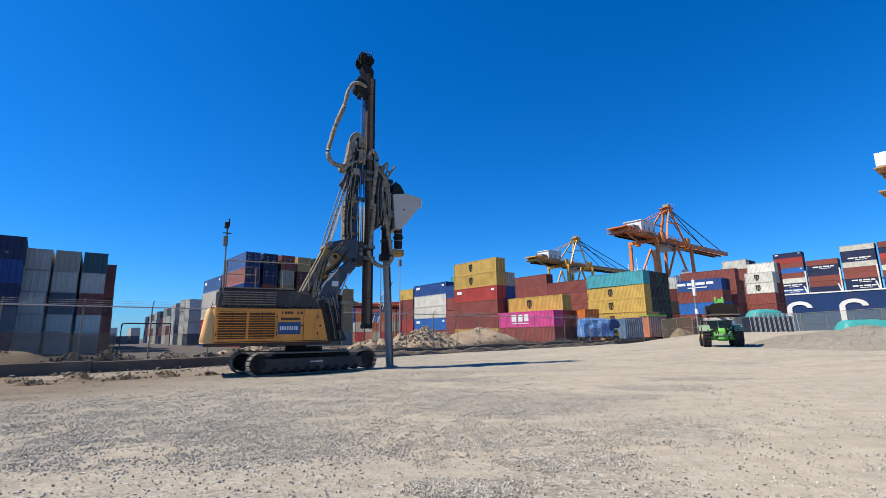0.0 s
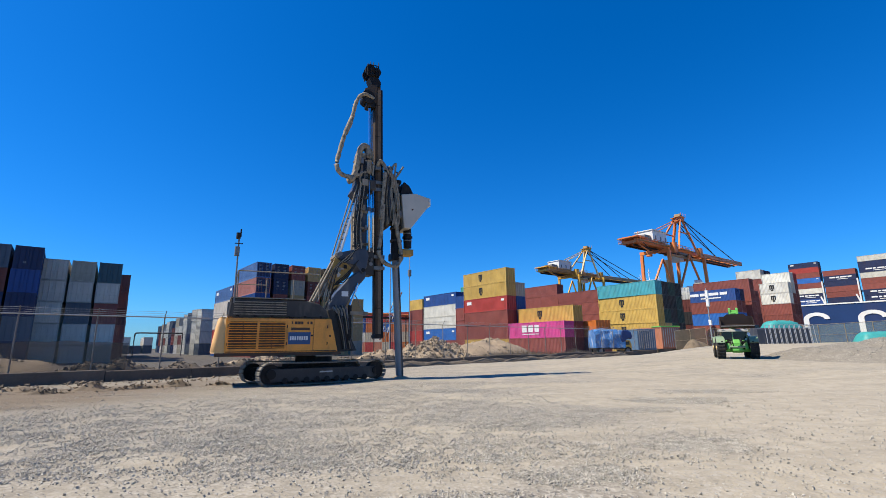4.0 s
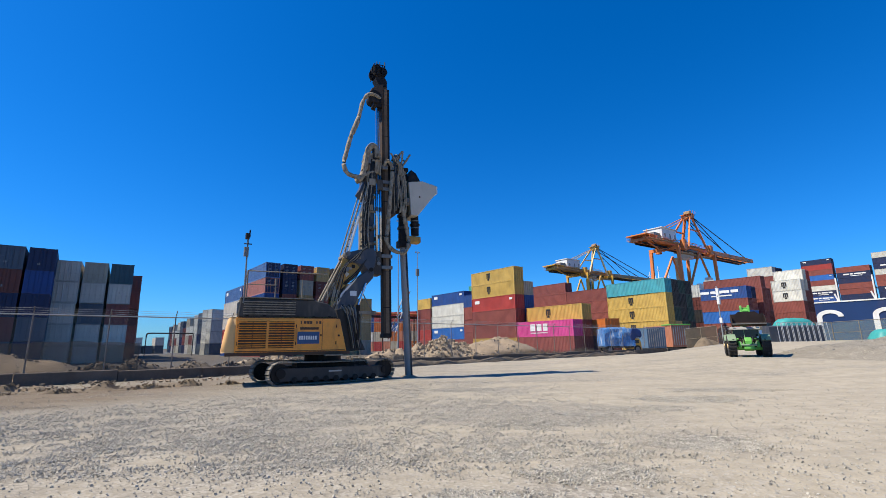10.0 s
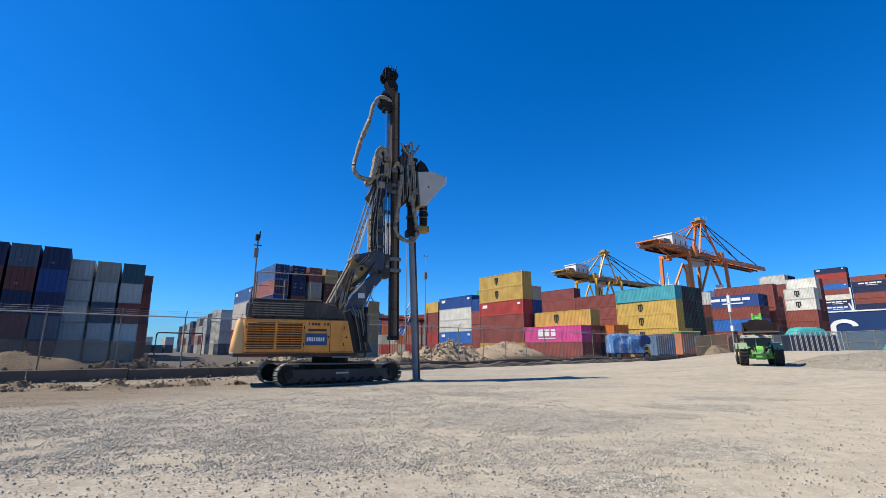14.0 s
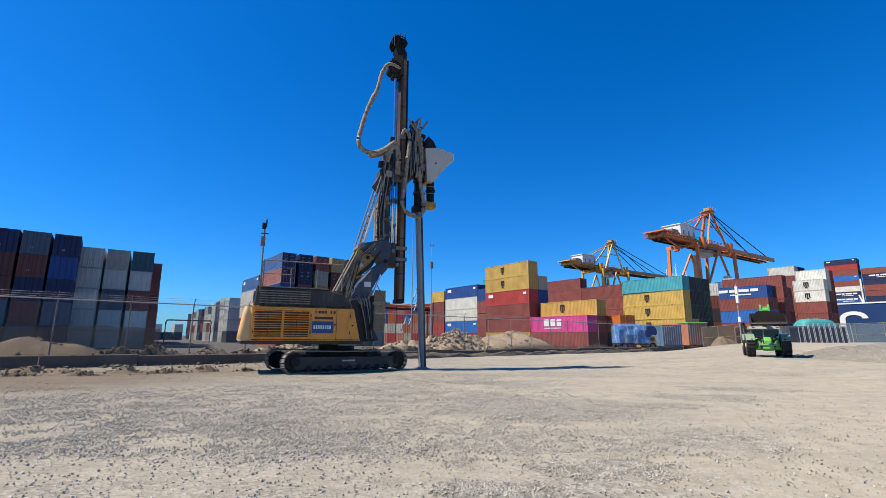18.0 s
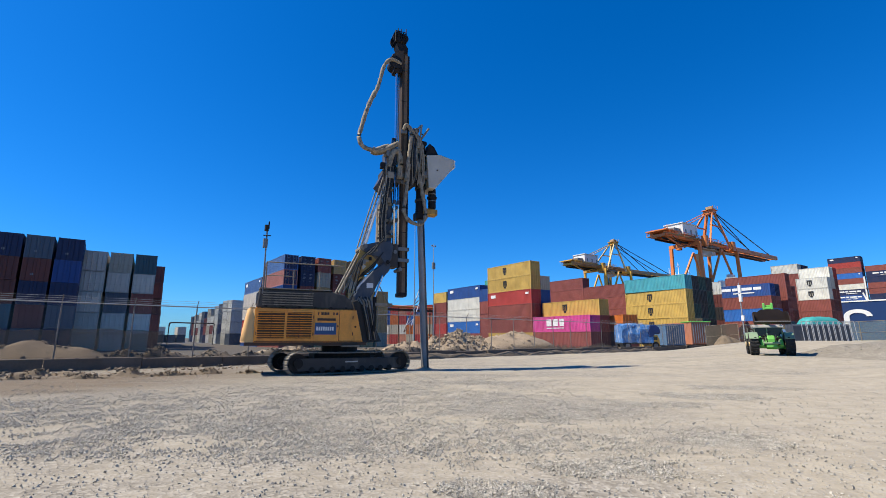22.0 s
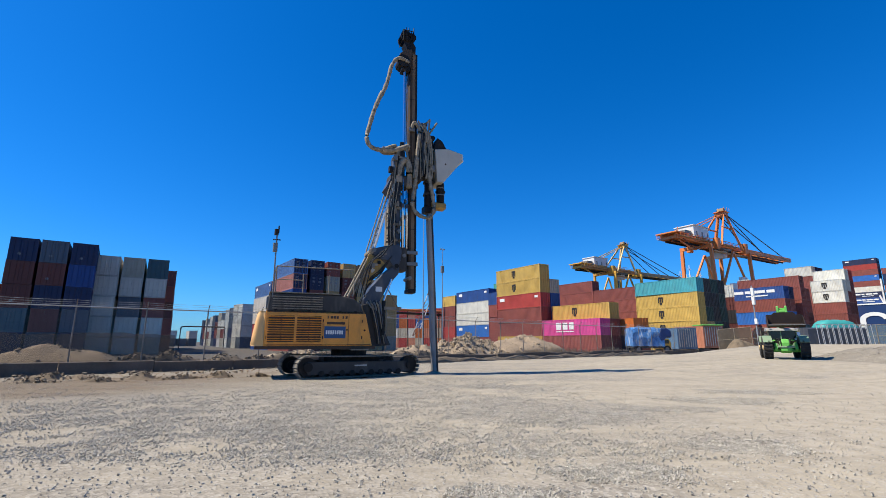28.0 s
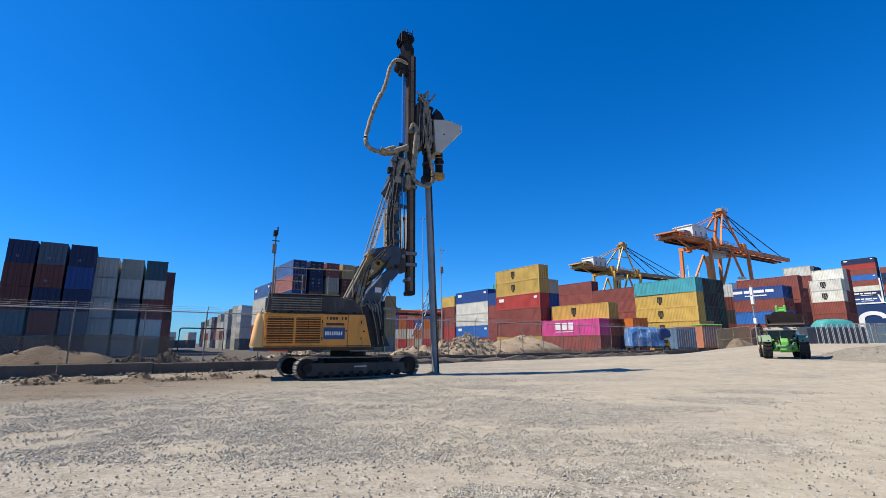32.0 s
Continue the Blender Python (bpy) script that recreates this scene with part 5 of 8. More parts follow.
for k in range(5):
    part("hydraulic_hose", Shape().tube([(0.15 + 0.1 * k, -0.55, 3.75), (0.3 + 0.09 * k, -0.64, 4.5), (0.62 + 0.07 * k, -0.66, 5.3 + 0.06 * k), (1.1 + 0.08 * k, -0.66, 5.9), (1.9, -0.62, 6.5 + 0.08 * k)], 0.026, 6), M_HOSE if k % 2 else M_CABLE, rig)

part("side_step", Shape().box((1.5, -0.72, 3.14), (2.42, -0.25, 3.22)).box((1.5, -0.72, 3.22), (2.42, -0.69, 3.30)), M_TANSTEEL, rig, "dusty steel side step")
part("step_post", Shape().rod((1.66, -0.66, 2.0), (1.66, -0.66, 3.14), 0.035, n=8).rod((2.3, -0.6, 3.2), (1.72, -0.6, 4.2), 0.028, n=8), M_RAIL, rig)
for k, (x, z) in enumerate(((3.28, 10.72), (3.58, 10.50), (3.98, 10.92), (4.40, 10.78))):
    sub("hose_end", Shape().tube([(3.78 + 0.05 * k, -0.55, 9.5), (3.76 + 0.06 * k, -0.58, 10.0), (x * 0.55 + 1.72, -0.58, 10.35), (x, -0.56, z)], 0.055, 8, 0.25), M_RAIL if k % 2 else M_HOSE, vib, "pale dusty hose end")
for k in range(5):
    sub("ram_band", Shape().disc((1.84, -0.25, 6.7 + 0.38 * k), (0, 0, 1), 0.175, 0.06, 16), (M_BLACK, M_RAIL)[k % 2], sled)
sub("pipe", Shape().tube([(2.02, -0.5, 10.1), (1.96, -0.52, 9.5), (2.06, -0.52, 9.1), (2.02, -0.5, 8.75), (1.86, -0.46, 8.5)], 0.045, 8), M_WHITE, sled, "pale bent pipe")
sub("pipe", Shape().tube([(2.62, -0.5, 12.0), (2.70, -0.52, 11.4), (2.66, -0.5, 10.6)], 0.06, 8, 0.3), M_HOSE, sled)

# the tube it draws out of the ground
pile = thing("steel_tube_pile", pose(RIG[0], RIG[1], 0, 0, 0, RIG_TURN) @ pose(4.38, 0, 0), "long grey steel tube standing in the ground under the vibrator", "pile")
pile_root = pile
part("tube", Shape().rod((0, 0, -7.5), (0, 0, 5.85), 0.20, n=24), M_PILE, pile, smooth=False)
part("side_pipe", Shape().rod((0.075, -0.135, -7.4), (0.075, -0.135, 5.7), 0.075, n=12), M_DARK, pile, "dark feed pipe along the tube", smooth=True)
heap("soil_collar", pose(RIG[0], RIG[1], 0, 0, 0, RIG_TURN) @ pose(4.42, 0.0, -0.02), 0.75, 0.6, 0.16, M_SOIL, "small collar of loose soil round the tube", 6.0, 0.3)


# ---- the quay: cranes and ship ----
def sts_crane(m, s, paint, house, label, beams=None, apex=None, tail=False, rear=57, reach=72, legs=(-22, 5), half=9):
    """A ship-to-shore crane: x towards the water, y along the quay; apex over x = 0."""
    c = thing("quay_crane", m, label, "crane", "quay cranes")
    beams, apex = beams or paint, apex or paint
    B, A, back, tip = 48 * s, 66.5 * s, -rear * s, reach * s
    x0, x1 = legs

    def p(*q):
        return tuple(v * s for v in q)
    for x in legs:
        for y in (-half, half):
            leg = part("leg", Shape().beam(p(x, y, 6), p(x, y * 0.9, 46), 1.15 * s, 1.4 * s), paint, c)
            part("leg_foot", Shape().beam(p(x, y, 0.5), p(x, y, 11), 2.2 * s, 2.6 * s).beam(p(x, y * 0.96, 20.5), p(x, y * 0.95, 24.2), 1.3 * s, 1.6 * s).beam(p(x, y * 0.95, 24.9), p(x, y * 0.94, 28.4), 1.3 * s, 1.6 * s), M_CRANEW, leg)
        part("sill_beam", Shape().beam(p(x, -half - 3, 5), p(x, half + 3, 5), 2 * s, 2.4 * s), paint, c)
        part("portal_beam", Shape().beam(p(x, -half, 45.6), p(x, half, 45.6), 1.3 * s, 1.6 * s), paint, c)
        for y in (-half - 1, half + 1):
            part("bogie", Shape().box(p(x - 1, y - 3, 0), p(x + 1, y + 3, 1.8)), M_BLACK, c)
    for y in (-half, half):
        part("tie_beam", Shape().beam(p(x0, y, 9), p(x1, y, 9), 1.2 * s, 1.6 * s), paint, c)
        part("brace", Shape().beam(p(x0, y, 18), p(-8, y * 0.9, 45), 0.8 * s, 0.8 * s).beam(p(x1, y, 18), p(-8, y * 0.9, 45), 0.8 * s, 0.8 * s), paint, c)
    for y in (-3.2, 3.2):
        g = part("girder", Shape().box((back, y * s - 0.7 * s, B - 1.0 * s), (0, y * s + 0.7 * s, B + 1.3 * s), ch=0.1), beams, c)
        b = part("boom", Shape().box((0.2, y * s - 0.6 * s, B - 1.2 * s), (tip, y * s + 0.6 * s, B + 1.0 * s), ch=0.1), beams, c)
        for k in range(9):
            part("rail_post", Shape().rod((back + 7 * k * s, y * s, B + 1.5 * s), (back + 7 * k * s, y * s, B + 2.8 * s), 0.09 * s, n=5), paint, g)
        part("handrail", Shape().rod((back, y * s, B + 2.8 * s), (-2, y * s, B + 2.8 * s), 0.1 * s, n=5), paint, g)
        part("frame_leg", Shape().beam(p(2, y * 2.2, 46), p(0, y * 0.5, 66.5), 1.1 * s, 1.1 * s), apex, c)
        part("frame_leg", Shape().beam(p(-17, y * 2.0, 47), p(-1.5, y * 0.5, 66.5), 0.8 * s, 0.8 * s), apex, c)
        part("stay", Shape().rod((0, y * 0.5 * s, A), (tip * 0.48, y * s, B + 1 * s), 0.25 * s, n=6), M_ROPE, c)
        part("stay", Shape().rod((0, y * 0.5 * s, A), (tip * 0.86, y * s, B + 1 * s), 0.25 * s, n=6), M_ROPE, c)
        part("back_stay", Shape().rod((-1, y * 0.5 * s, A), (back * 0.86, y * s, B + 1.5 * s), 0.25 * s, n=6), paint, c)
    for k in range(11):
        x = back + k * 5.6 * s
        part("cross_beam", Shape().beam((x, -3.6 * s, B - 0.3 * s), (x, 3.6 * s, B - 0.3 * s), 0.8 * s, 1.2 * s), paint, c)
    for k in range(8):
        x = tip - k * 8.5 * s
        part("cross_beam", Shape().beam((x, -3.4 * s, B - 0.2 * s), (x, 3.4 * s, B - 0.2 * s), 0.7 * s, 0.9 * s), paint, c)
    part("apex_frame", Shape().box(p(-2.4, -2.4, 65.5), p(1.6, 2.4, 67.3), ch=0.2 * s).box(p(-3.2, -2.8, 67.2), p(2.4, 2.8, 67.5)), paint, c)
    for x in (-3.6, -1, 1.5):
        part("apex_rail", Shape().rod(p(x, -3.2, 67.9), p(x, -3.2, 69.3), 0.1 * s, n=5), paint, c)
    hs = part("machinery_house", Shape().box(p(-37, -4.4, 49.6), p(-24, 4.4, 54.8), ch=0.15), house, c, "white machinery house")
    part("house_roof", Shape().box(p(-37.4, -4.8, 54.7), p(-23.6, 4.8, 55.1)), house, hs)
    for k in range(3):
        part("house_door", Shape().box(p(-35 + 4.6 * k, -4.46, 50.2), p(-34 + 4.6 * k, -4.38, 52.2)), M_GREY, hs)
    part("end_platform", Shape().box((back - 2 * s, -5 * s, B + 1.5 * s), (back + 8 * s, 5 * s, B + 2.0 * s)).rod((back, -4.6 * s, B + 2 * s), (back, -4.6 * s, B + 4 * s), 0.15 * s, n=5), paint, c)
    part("trolley_cab", Shape().box(p(-8, -2.2, 42.6), p(-4, 2.2, 46), ch=0.3 * s), house, c)
    part("trolley", Shape().box(p(-12, -4, 46), p(-3, 4, 46.7)), M_GREY, c)
    for x, z in ((-16.5, 24.1), (-7.6, 27.7)):
        part("electrical_cabin", Shape().box(p(x - 2.1, -10.6, z), p(x + 2.1, -8.6, z + 4.1), ch=0.1), M_CRANEW, c)
        part("cabin_floor", Shape().box(p(x - 3, -10.9, z - 0.5), p(x + 3, -8.2, z)), paint, c)
    part("walkway_beam", Shape().beam(p(-19, -8.4, 23.6), p(x1, -8.0, 23.6), 0.35 * s, 0.4 * s).beam(p(-7.6, -8.4, 23.6), p(-7.6, -8.4, 27.5), 0.35 * s, 0.35 * s), paint, c)
    # walkways with rails along the girder, ladders on the frame and sheaves at the apex
    for y in (-5.2, 5.2):
        deck = part("walkway", Shape().box((back, y * s - 0.6 * s, B - 0.2 * s), (2 * s, y * s + 0.6 * s, B)), M_GIRDER, c)
        n = int((rear + 2) / 3)
        for k in range(n):
            x = back + 3 * s * k
            part("rail_post", Shape().rod((x, y * 1.1 * s, B), (x, y * 1.1 * s, B + 1.5 * s), 0.1 * s, n=5), paint, deck)
        for z in (0.8, 1.5):
            part("handrail", Shape().rod((back, y * 1.1 * s, B + z * s), (2 * s, y * 1.1 * s, B + z * s), 0.1 * s, n=5), paint, deck)
    for k in range(int(rear / 4.2)):
        x = back + 4.2 * s * k
        part("lattice_bar", Shape().beam((x, -3.2 * s, B + 1.2 * s), (x + 4.2 * s, 3.2 * s, B + 1.2 * s), 0.35 * s, 0.35 * s), apex, c)
    for y in (-1.6, 0, 1.6):
        part("sheave", Shape().disc(p(-0.4, y, 68.1), (0, 1, 0), 0.9 * s, 0.5 * s, 14), M_BLACK, c)
    part("apex_box", Shape().box(p(-3.4, -2.6, 67.4), p(-1.6, 0.4, 68.9), ch=0.05).box(p(1.0, -1.8, 67.4), p(2.6, 1.6, 68.5), ch=0.05), M_GIRDER, c)
    for y in (-2.2, 2.2):
        part("apex_tie", Shape().beam(p(-9, y * 1.6, 58), p(1.2, y * 1.6, 58), 0.6 * s, 0.6 * s), apex, c)
    part("ladder", Shape().beam(p(3.0, -6.0, 47), p(1.0, -1.6, 65.5), 0.5 * s, 0.3 * s), M_GREY, c)
    part("counter_frame", Shape().beam((back + 2 * s, -3 * s, B - 1.2 * s), (back + 12 * s, -3 * s, B - 4.0 * s), 0.5 * s, 0.5 * s).beam((back + 12 * s, -3 * s, B - 4.0 * s), (-22 * s, -3 * s, B - 1.2 * s), 0.5 * s, 0.5 * s), paint, c)
    part("winch_house", Shape().box(p(-42.5, -3.4, 49.4), p(-37.5, 3.4, 52.0), ch=0.1), M_GREY, c, "grey winch cover")
    part("lift_tower", Shape().box(p(1.5, 8.6, 8), p(3.8, 11, 46), ch=0.1), M_DARK, c)
    for y in (-6.5, 6.5):
        part("knuckle", Shape().box(p(-23.4, y - 1.1, 45), p(-20.4, y + 1.1, 50), ch=0.4 * s), paint, c)
        part("knuckle", Shape().box(p(3.4, y - 1.1, 45), p(6.6, y + 1.1, 50), ch=0.4 * s), paint, c)
    part("mid_platform", Shape().box(p(-24, -6, 43.6), p(8, -4.2, 44.1)), M_GIRDER, c)
    for k in range(9):
        part("rail_post", Shape().rod(p(-23 + 3.8 * k, -6, 44), p(-23 + 3.8 * k, -6, 45.4), 0.09 * s, n=5), paint, c)
    part("trolley_rail", Shape().box((back, -2.0 * s, B - 2.2 * s), (tip * 0.9, -1.6 * s, B - 1.35 * s)).box((back, 1.6 * s, B - 2.2 * s), (tip * 0.9, 2.0 * s, B - 1.35 * s)), M_BLACK, c)
    part("festoon", Shape().tube([(back + 3 * s, -5 * s, B - 1), (back + 12 * s, -5.2 * s, B - 4.5 * s), (back + 22 * s, -5 * s, B - 1.5 * s), (-24 * s, -5 * s, B - 4 * s), (-12 * s, -5 * s, B - 1.5 * s)], 0.14 * s, 5), M_ROPE, c)
    if tail:
        part("tail_house", Shape().box((back - 7 * s, -6 * s, B + 1.5 * s), (back + 2 * s, 6 * s, B + 6 * s), ch=0.3), house, c, "white house at the crane's tail")
        part("tail_tower", Shape().slab([(back - 6.2 * s, B + 1.2 * s), (back + 3 * s, B + 1.2 * s), (back + 4 * s, B - 22 * s), (back - 1.5 * s, B - 22 * s)], -5 * s, 4 * s), paint, c)
        for z in (1.3, -6):
            part("tail_platform", Shape().box((back - 8 * s, -6.5 * s, B + z * s - 0.3 * s), (back + 2 * s, 6.5 * s, B + z * s)), M_GIRDER, c)
    return c


QUAY = 34.0
sts_crane(pose(139.1, 231.4, 0, 0, 0, QUAY), 1.0, M_ORANGE, M_CRANEW, "orange ship-to-shore crane with a white machinery house", rear=50.5, reach=66, legs=(-28.5, 8), half=7.6)
sts_crane(pose(105.5, 280, 0, 0, 0, QUAY), 0.90, M_CRANEY, M_CRANEW, "yellow and white ship-to-shore crane on the quay", M_GIRDER, M_CREAM, rear=48)
sts_crane(pose(203.6, 157.6, 0, 0, 0, QUAY), 1.03, M_ORANGE, M_CRANEW, "orange ship-to-shore crane at the quay's near end", tail=True)

SHIP_TURN = 35.0


def aboard(u, v, z=0.0, turn=0.0):
    """Along the ship: v from its third bay towards the bow, u inboard from its near side."""
    c, s = math.cos(radians(SHIP_TURN)), math.sin(radians(SHIP_TURN))
    return pose(210.6 + c * u - s * v, 190 + s * u + c * v, z, 0, 0, SHIP_TURN + turn)


def build_ship():
    ship = thing("container_ship", aboard(0, 0), "large blue container ship loaded with containers at the quay", "ship")
    prof = [(0, 55), (0, -130), (40, -130), (40, 55), (30, 72), (20, 78), (10, 72)]
    hull = Shape()
    n = len(prof)
    hull.add([(x, y, -4) for x, y in prof] + [(x, y, 18.6) for x, y in prof], [tuple(range(n))[::-1], tuple(range(n, 2 * n))] + [(k, n + k, n + (k + 1) % n, (k + 1) % n) for k in range(n)])
    h = part("hull", hull, M_HULL, ship, "dark blue painted hull with white marks")
    part("deck_edge", Shape().box((-0.25, -130, 18.4), (0.2, 55, 19.0)), M_CRANEW, h)
    for k in range(6):
        y = 31 - 20.5 * k
        w, t, top, low = 5.2, 2.1, 15.0, 4.0
        out, inn = [], []
        for j in range(13):
            a = math.pi * j / 12
            out.append((y - w * math.cos(a), top - 3.4 + 3.4 * math.sin(a)))
            inn.append((y - (w - t) * math.cos(a), top - 3.4 + (3.4 - t * 0.8) * math.sin(a)))
        out.append((y + w, low))
        inn.append((y + w - t, low))
        n = len(out)
        arch = Shape().add([(x, *q) for x in (-0.3, 0.02) for q in out + inn], [(j, j + 1, n + j + 1, n + j) for j in range(n - 1)]
                           + [(j, 2 * n + j, 2 * n + j + 1, j + 1) for j in range(n - 1)] + [(n + j, n + j + 1, 3 * n + j + 1, 3 * n + j) for j in range(n - 1)])
        part("hull_mark", arch, M_CRANEW, h, "broad white painted mark")
    for k in range(-2, 8):
        y = 27.0 + 13.2 - 13.2 * k + 12.7
        br = part("lashing_bridge", Shape().box((0.2, y - 0.2, 19), (0.9, y + 0.35, 30)).box((0.2, y - 0.2, 24), (38, y + 0.3, 24.6)).box((38, y - 0.2, 19), (38.8, y + 0.3, 30)), M_CRANEW, ship)
        part("bridge_brace", Shape().beam((0.4, y + 0.4, 19), (0.4, y + 1.4, 22.5), 0.5, 0.6), M_CRANEW, br)
    part("wheelhouse", Shape().box((2, -112, 18.5), (38, -100, 52), ch=0.4), M_CRANEW, ship)
    bays = [(40.2, ["navy brown blue brown brown", "brown navy brown navy"]), (27, ["blue*bars navy*bars white brown bright*small brown red navy*small", "navy navy brown brown navy navy navy navy"]),
            (13.6, ["navy brown brown navy navy*bars brown", "brown navy brown brown navy brown"]), (0, ["navy*bars navy*bars brown brown white navy*bars navy white", "navy navy navy navy navy navy navy navy"]),
            (-13.4, ["navy*bars blue brown white brown red navy brown", "brown navy navy brown navy brown navy navy"])]
    for v, cols in bays:
        stack(0.6, v, cols, 19.1, "in a bay of the moored ship", aboard, 0.1, 0.0)


build_ship()
# harbour water beyond the quay edge
wm = surf("harbour_water", (0.02, 0.06, 0.09), 0.12, 0, 0.2, 0.05, 0.6, 0.4)
solid("water", Shape().box((-12, -600, -1.6), (1600, 1500, -1.2)), wm, aboard(0, 0), "dark harbour water beside the quay", "water", kind="structure")


# ---- the green loader ----
def build_loader(m):
    """Low articulated loader seen from its bucket; x forward, y to its own left."""
    t = thing("telescopic_loader", m, "dusty green telescopic loader with its dark bucket raised, parked on gravel", "loader")
    part("chassis", Shape().box((-2.0, -0.36, 0.48), (1.5, 0.36, 0.92), ch=0.06), M_GREEN, t, bevel=0.03)
    # rear body in dark grey, for the shaded inside behind the wheels
    part("rear_body", Shape().slab([(-2.3, 0.6), (-0.8, 0.6), (-0.8, 1.5), (-1.3, 1.6), (-2.2, 1.3)], -1.05, 1.05), M_DARK, t, bevel=0.08)
    part("front_axle", Shape().box((1.12, -0.95, 0.42), (1.38, 0.95, 0.62), ch=0.06), M_GREEN, t, "bright green front axle", bevel=0.02)
    for y in (-0.62, 0.62):
        part("lift_arm", Shape().slab([(0.2, 1.0), (0.5, 1.18), (1.55, 0.92), (1.75, 0.62), (1.6, 0.5), (1.3, 0.75)], y - 0.09, y + 0.09), M_GREEN, t, bevel=0.02)
    part("gearbox", Shape().slab([(1.36, 0.62), (1.60, 0.66), (1.58, 1.0), (1.44, 1.22), (1.30, 1.22)], -0.24, 0.24), M_GREEN, t, bevel=0.06)
    # added black blocks that stand for the shade in the gaps
    for y in (-0.5, 0.5):
        part("engine_bay", Shape().box((0.9, y - 0.16, 0.62), (1.24, y + 0.16, 1.1), ch=0.03), M_BLACK, t)
    part("cross_tube", Shape().rod((1.58, -0.72, 0.74), (1.58, 0.72, 0.74), 0.07, n=10), M_PALEGREEN, t)
    part("front_plate", Shape().slab([(1.38, 0.36), (1.62, 0.5), (1.56, 0.85), (1.32, 0.9)], -0.34, 0.34), M_GREEN, t, bevel=0.03)
    part("front_frame", Shape().beam((1.5, -0.55, 0.95), (1.5, -0.2, 0.55), 0.1, 0.1).beam((1.5, 0.55, 0.95), (1.5, 0.2, 0.55), 0.1, 0.1), M_PALEGREEN, t)
    part("step", Shape().box((0.9, 0.72, 0.25), (1.2, 0.95, 0.3)).box((0.9, 0.72, 0.3), (0.93, 0.95, 0.6)), M_BLACK, t)
    for x in (1.25, -1.4):
        for y in (-1.12, 1.12):
            o = math.copysign(1, y)
            w = part("wheel", Shape().disc((0, 0, 0), (0, 1, 0), 0.33, 0.40, 20).disc((0, 0.14 * o, 0), (0, 1, 0), 0.14, 0.36, 14), M_CREAM, t, "pale dusty wheel", m=pose(x, y, 0.69))
            tyre = Shape().disc((0, 0, 0), (0, 1, 0), 0.64, 0.56, 28, hole=0.32)
            for k in range(18):
                q = Matrix.Rotation(2 * math.pi * k / 18, 4, "Y")
                for sgn in (-1, 1):
                    tyre.box((-0.05, min(0.02 * sgn, 0.27 * sgn), 0.625), (0.05, max(0.02 * sgn, 0.27 * sgn), 0.69), m=q @ Matrix.Rotation(sgn * 0.25, 4, "Z"))
            part("tyre", tyre, M_TYRE, w, "dusty black lugged tyre")
            arc = [(x + 0.79 * math.cos(a), 0.66 + 0.77 * math.sin(a)) for a in (0.5, 0.85, 1.2, 1.57, 1.95, 2.3, 2.65)]
            inner = [(x + 0.74 * math.cos(a), 0.66 + 0.72 * math.sin(a)) for a in (2.65, 2.3, 1.95, 1.57, 1.2, 0.85, 0.5)]
            part("mudguard", Shape().slab(arc + inner, y - 0.29, y + 0.29), M_PALEGREEN, t, "pale green mudguard", bevel=0.015)
    cab = part("cab", Shape().box((-0.75, -0.92, 0.86), (0.55, 0.92, 1.12), ch=0.06), M_PALEGREEN, t, "green cab with dark windows")
    part("cab_roof", Shape().slab([(-0.82, 1.72), (0.72, 1.72), (0.66, 1.86), (0.3, 1.92), (-0.75, 1.92)], -1.0, 1.0), M_ROOF, cab, "pale grey cab roof", bevel=0.04)
    for x in (-0.70, 0.52):
        for y in (-0.88, -0.1, 0.88):
            part("cab_post", Shape().beam((x, y, 1.1), (x * 0.98, y, 1.74), 0.07, 0.07), M_PALEGREEN, cab)
    part("windscreen", Shape().box((0.49, -0.85, 1.12), (0.51, 0.85, 1.72)), M_GLASS, cab)
    part("rear_window", Shape().box((-0.72, -0.85, 1.12), (-0.70, 0.85, 1.72)), M_GLASS, cab)
    for y in (-0.905, 0.89):
        part("side_window", Shape().box((-0.66, y, 1.12), (0.48, y + 0.015, 1.72)), M_GLASS, cab)
    part("seat_back", Shape().box((-0.3, 0.1, 0.95), (-0.15, 0.6, 1.5), ch=0.05), M_BLACK, cab)
    part("mirror", Shape().rod((0.55, -0.95, 1.55), (0.7, -1.25, 1.6), 0.02, n=6).box((0.68, -1.34, 1.3), (0.72, -1.18, 1.72)), M_BLACK, cab)
    for y in (-0.86, 0.86):
        part("grab_rail", Shape().tube([(0.6, y, 0.95), (0.75, y * 1.05, 1.3), (0.62, y, 1.7)], 0.022, 6), M_BLACK, t)
        part("fender_lamp", Shape().box((1.85, y * 1.2 - 0.06, 1.02), (1.92, y * 1.2 + 0.06, 1.12), ch=0.02), M_BLACK, t)
    part("radiator_guard", Shape().box((1.30, -0.30, 0.88), (1.36, 0.30, 1.14), ch=0.02), M_BLACK, t)
    for k in range(5):
        part("guard_bar", Shape().box((1.36, -0.26 + 0.12 * k, 0.88), (1.39, -0.22 + 0.12 * k, 1.14)), M_PALEGREEN, t)
    for y in (-0.45, 0.4):
        part("hydraulic_hose", Shape().tube([(0.6, y, 1.1), (1.0, y * 0.9, 1.25), (1.5, y * 0.7, 1.1), (1.6, y * 0.6, 0.8)], 0.03, 6), M_CABLE, t)
    part("wiper", Shape().rod((0.53, -0.3, 1.15), (0.53, 0.15, 1.55), 0.012, n=5), M_BLACK, t)
    for y in (-0.78, 0.78):
        part("headlight", Shape().disc((0.62, y, 1.22), (1, 0, 0), 0.08, 0.08, 14), M_LAMP, t)
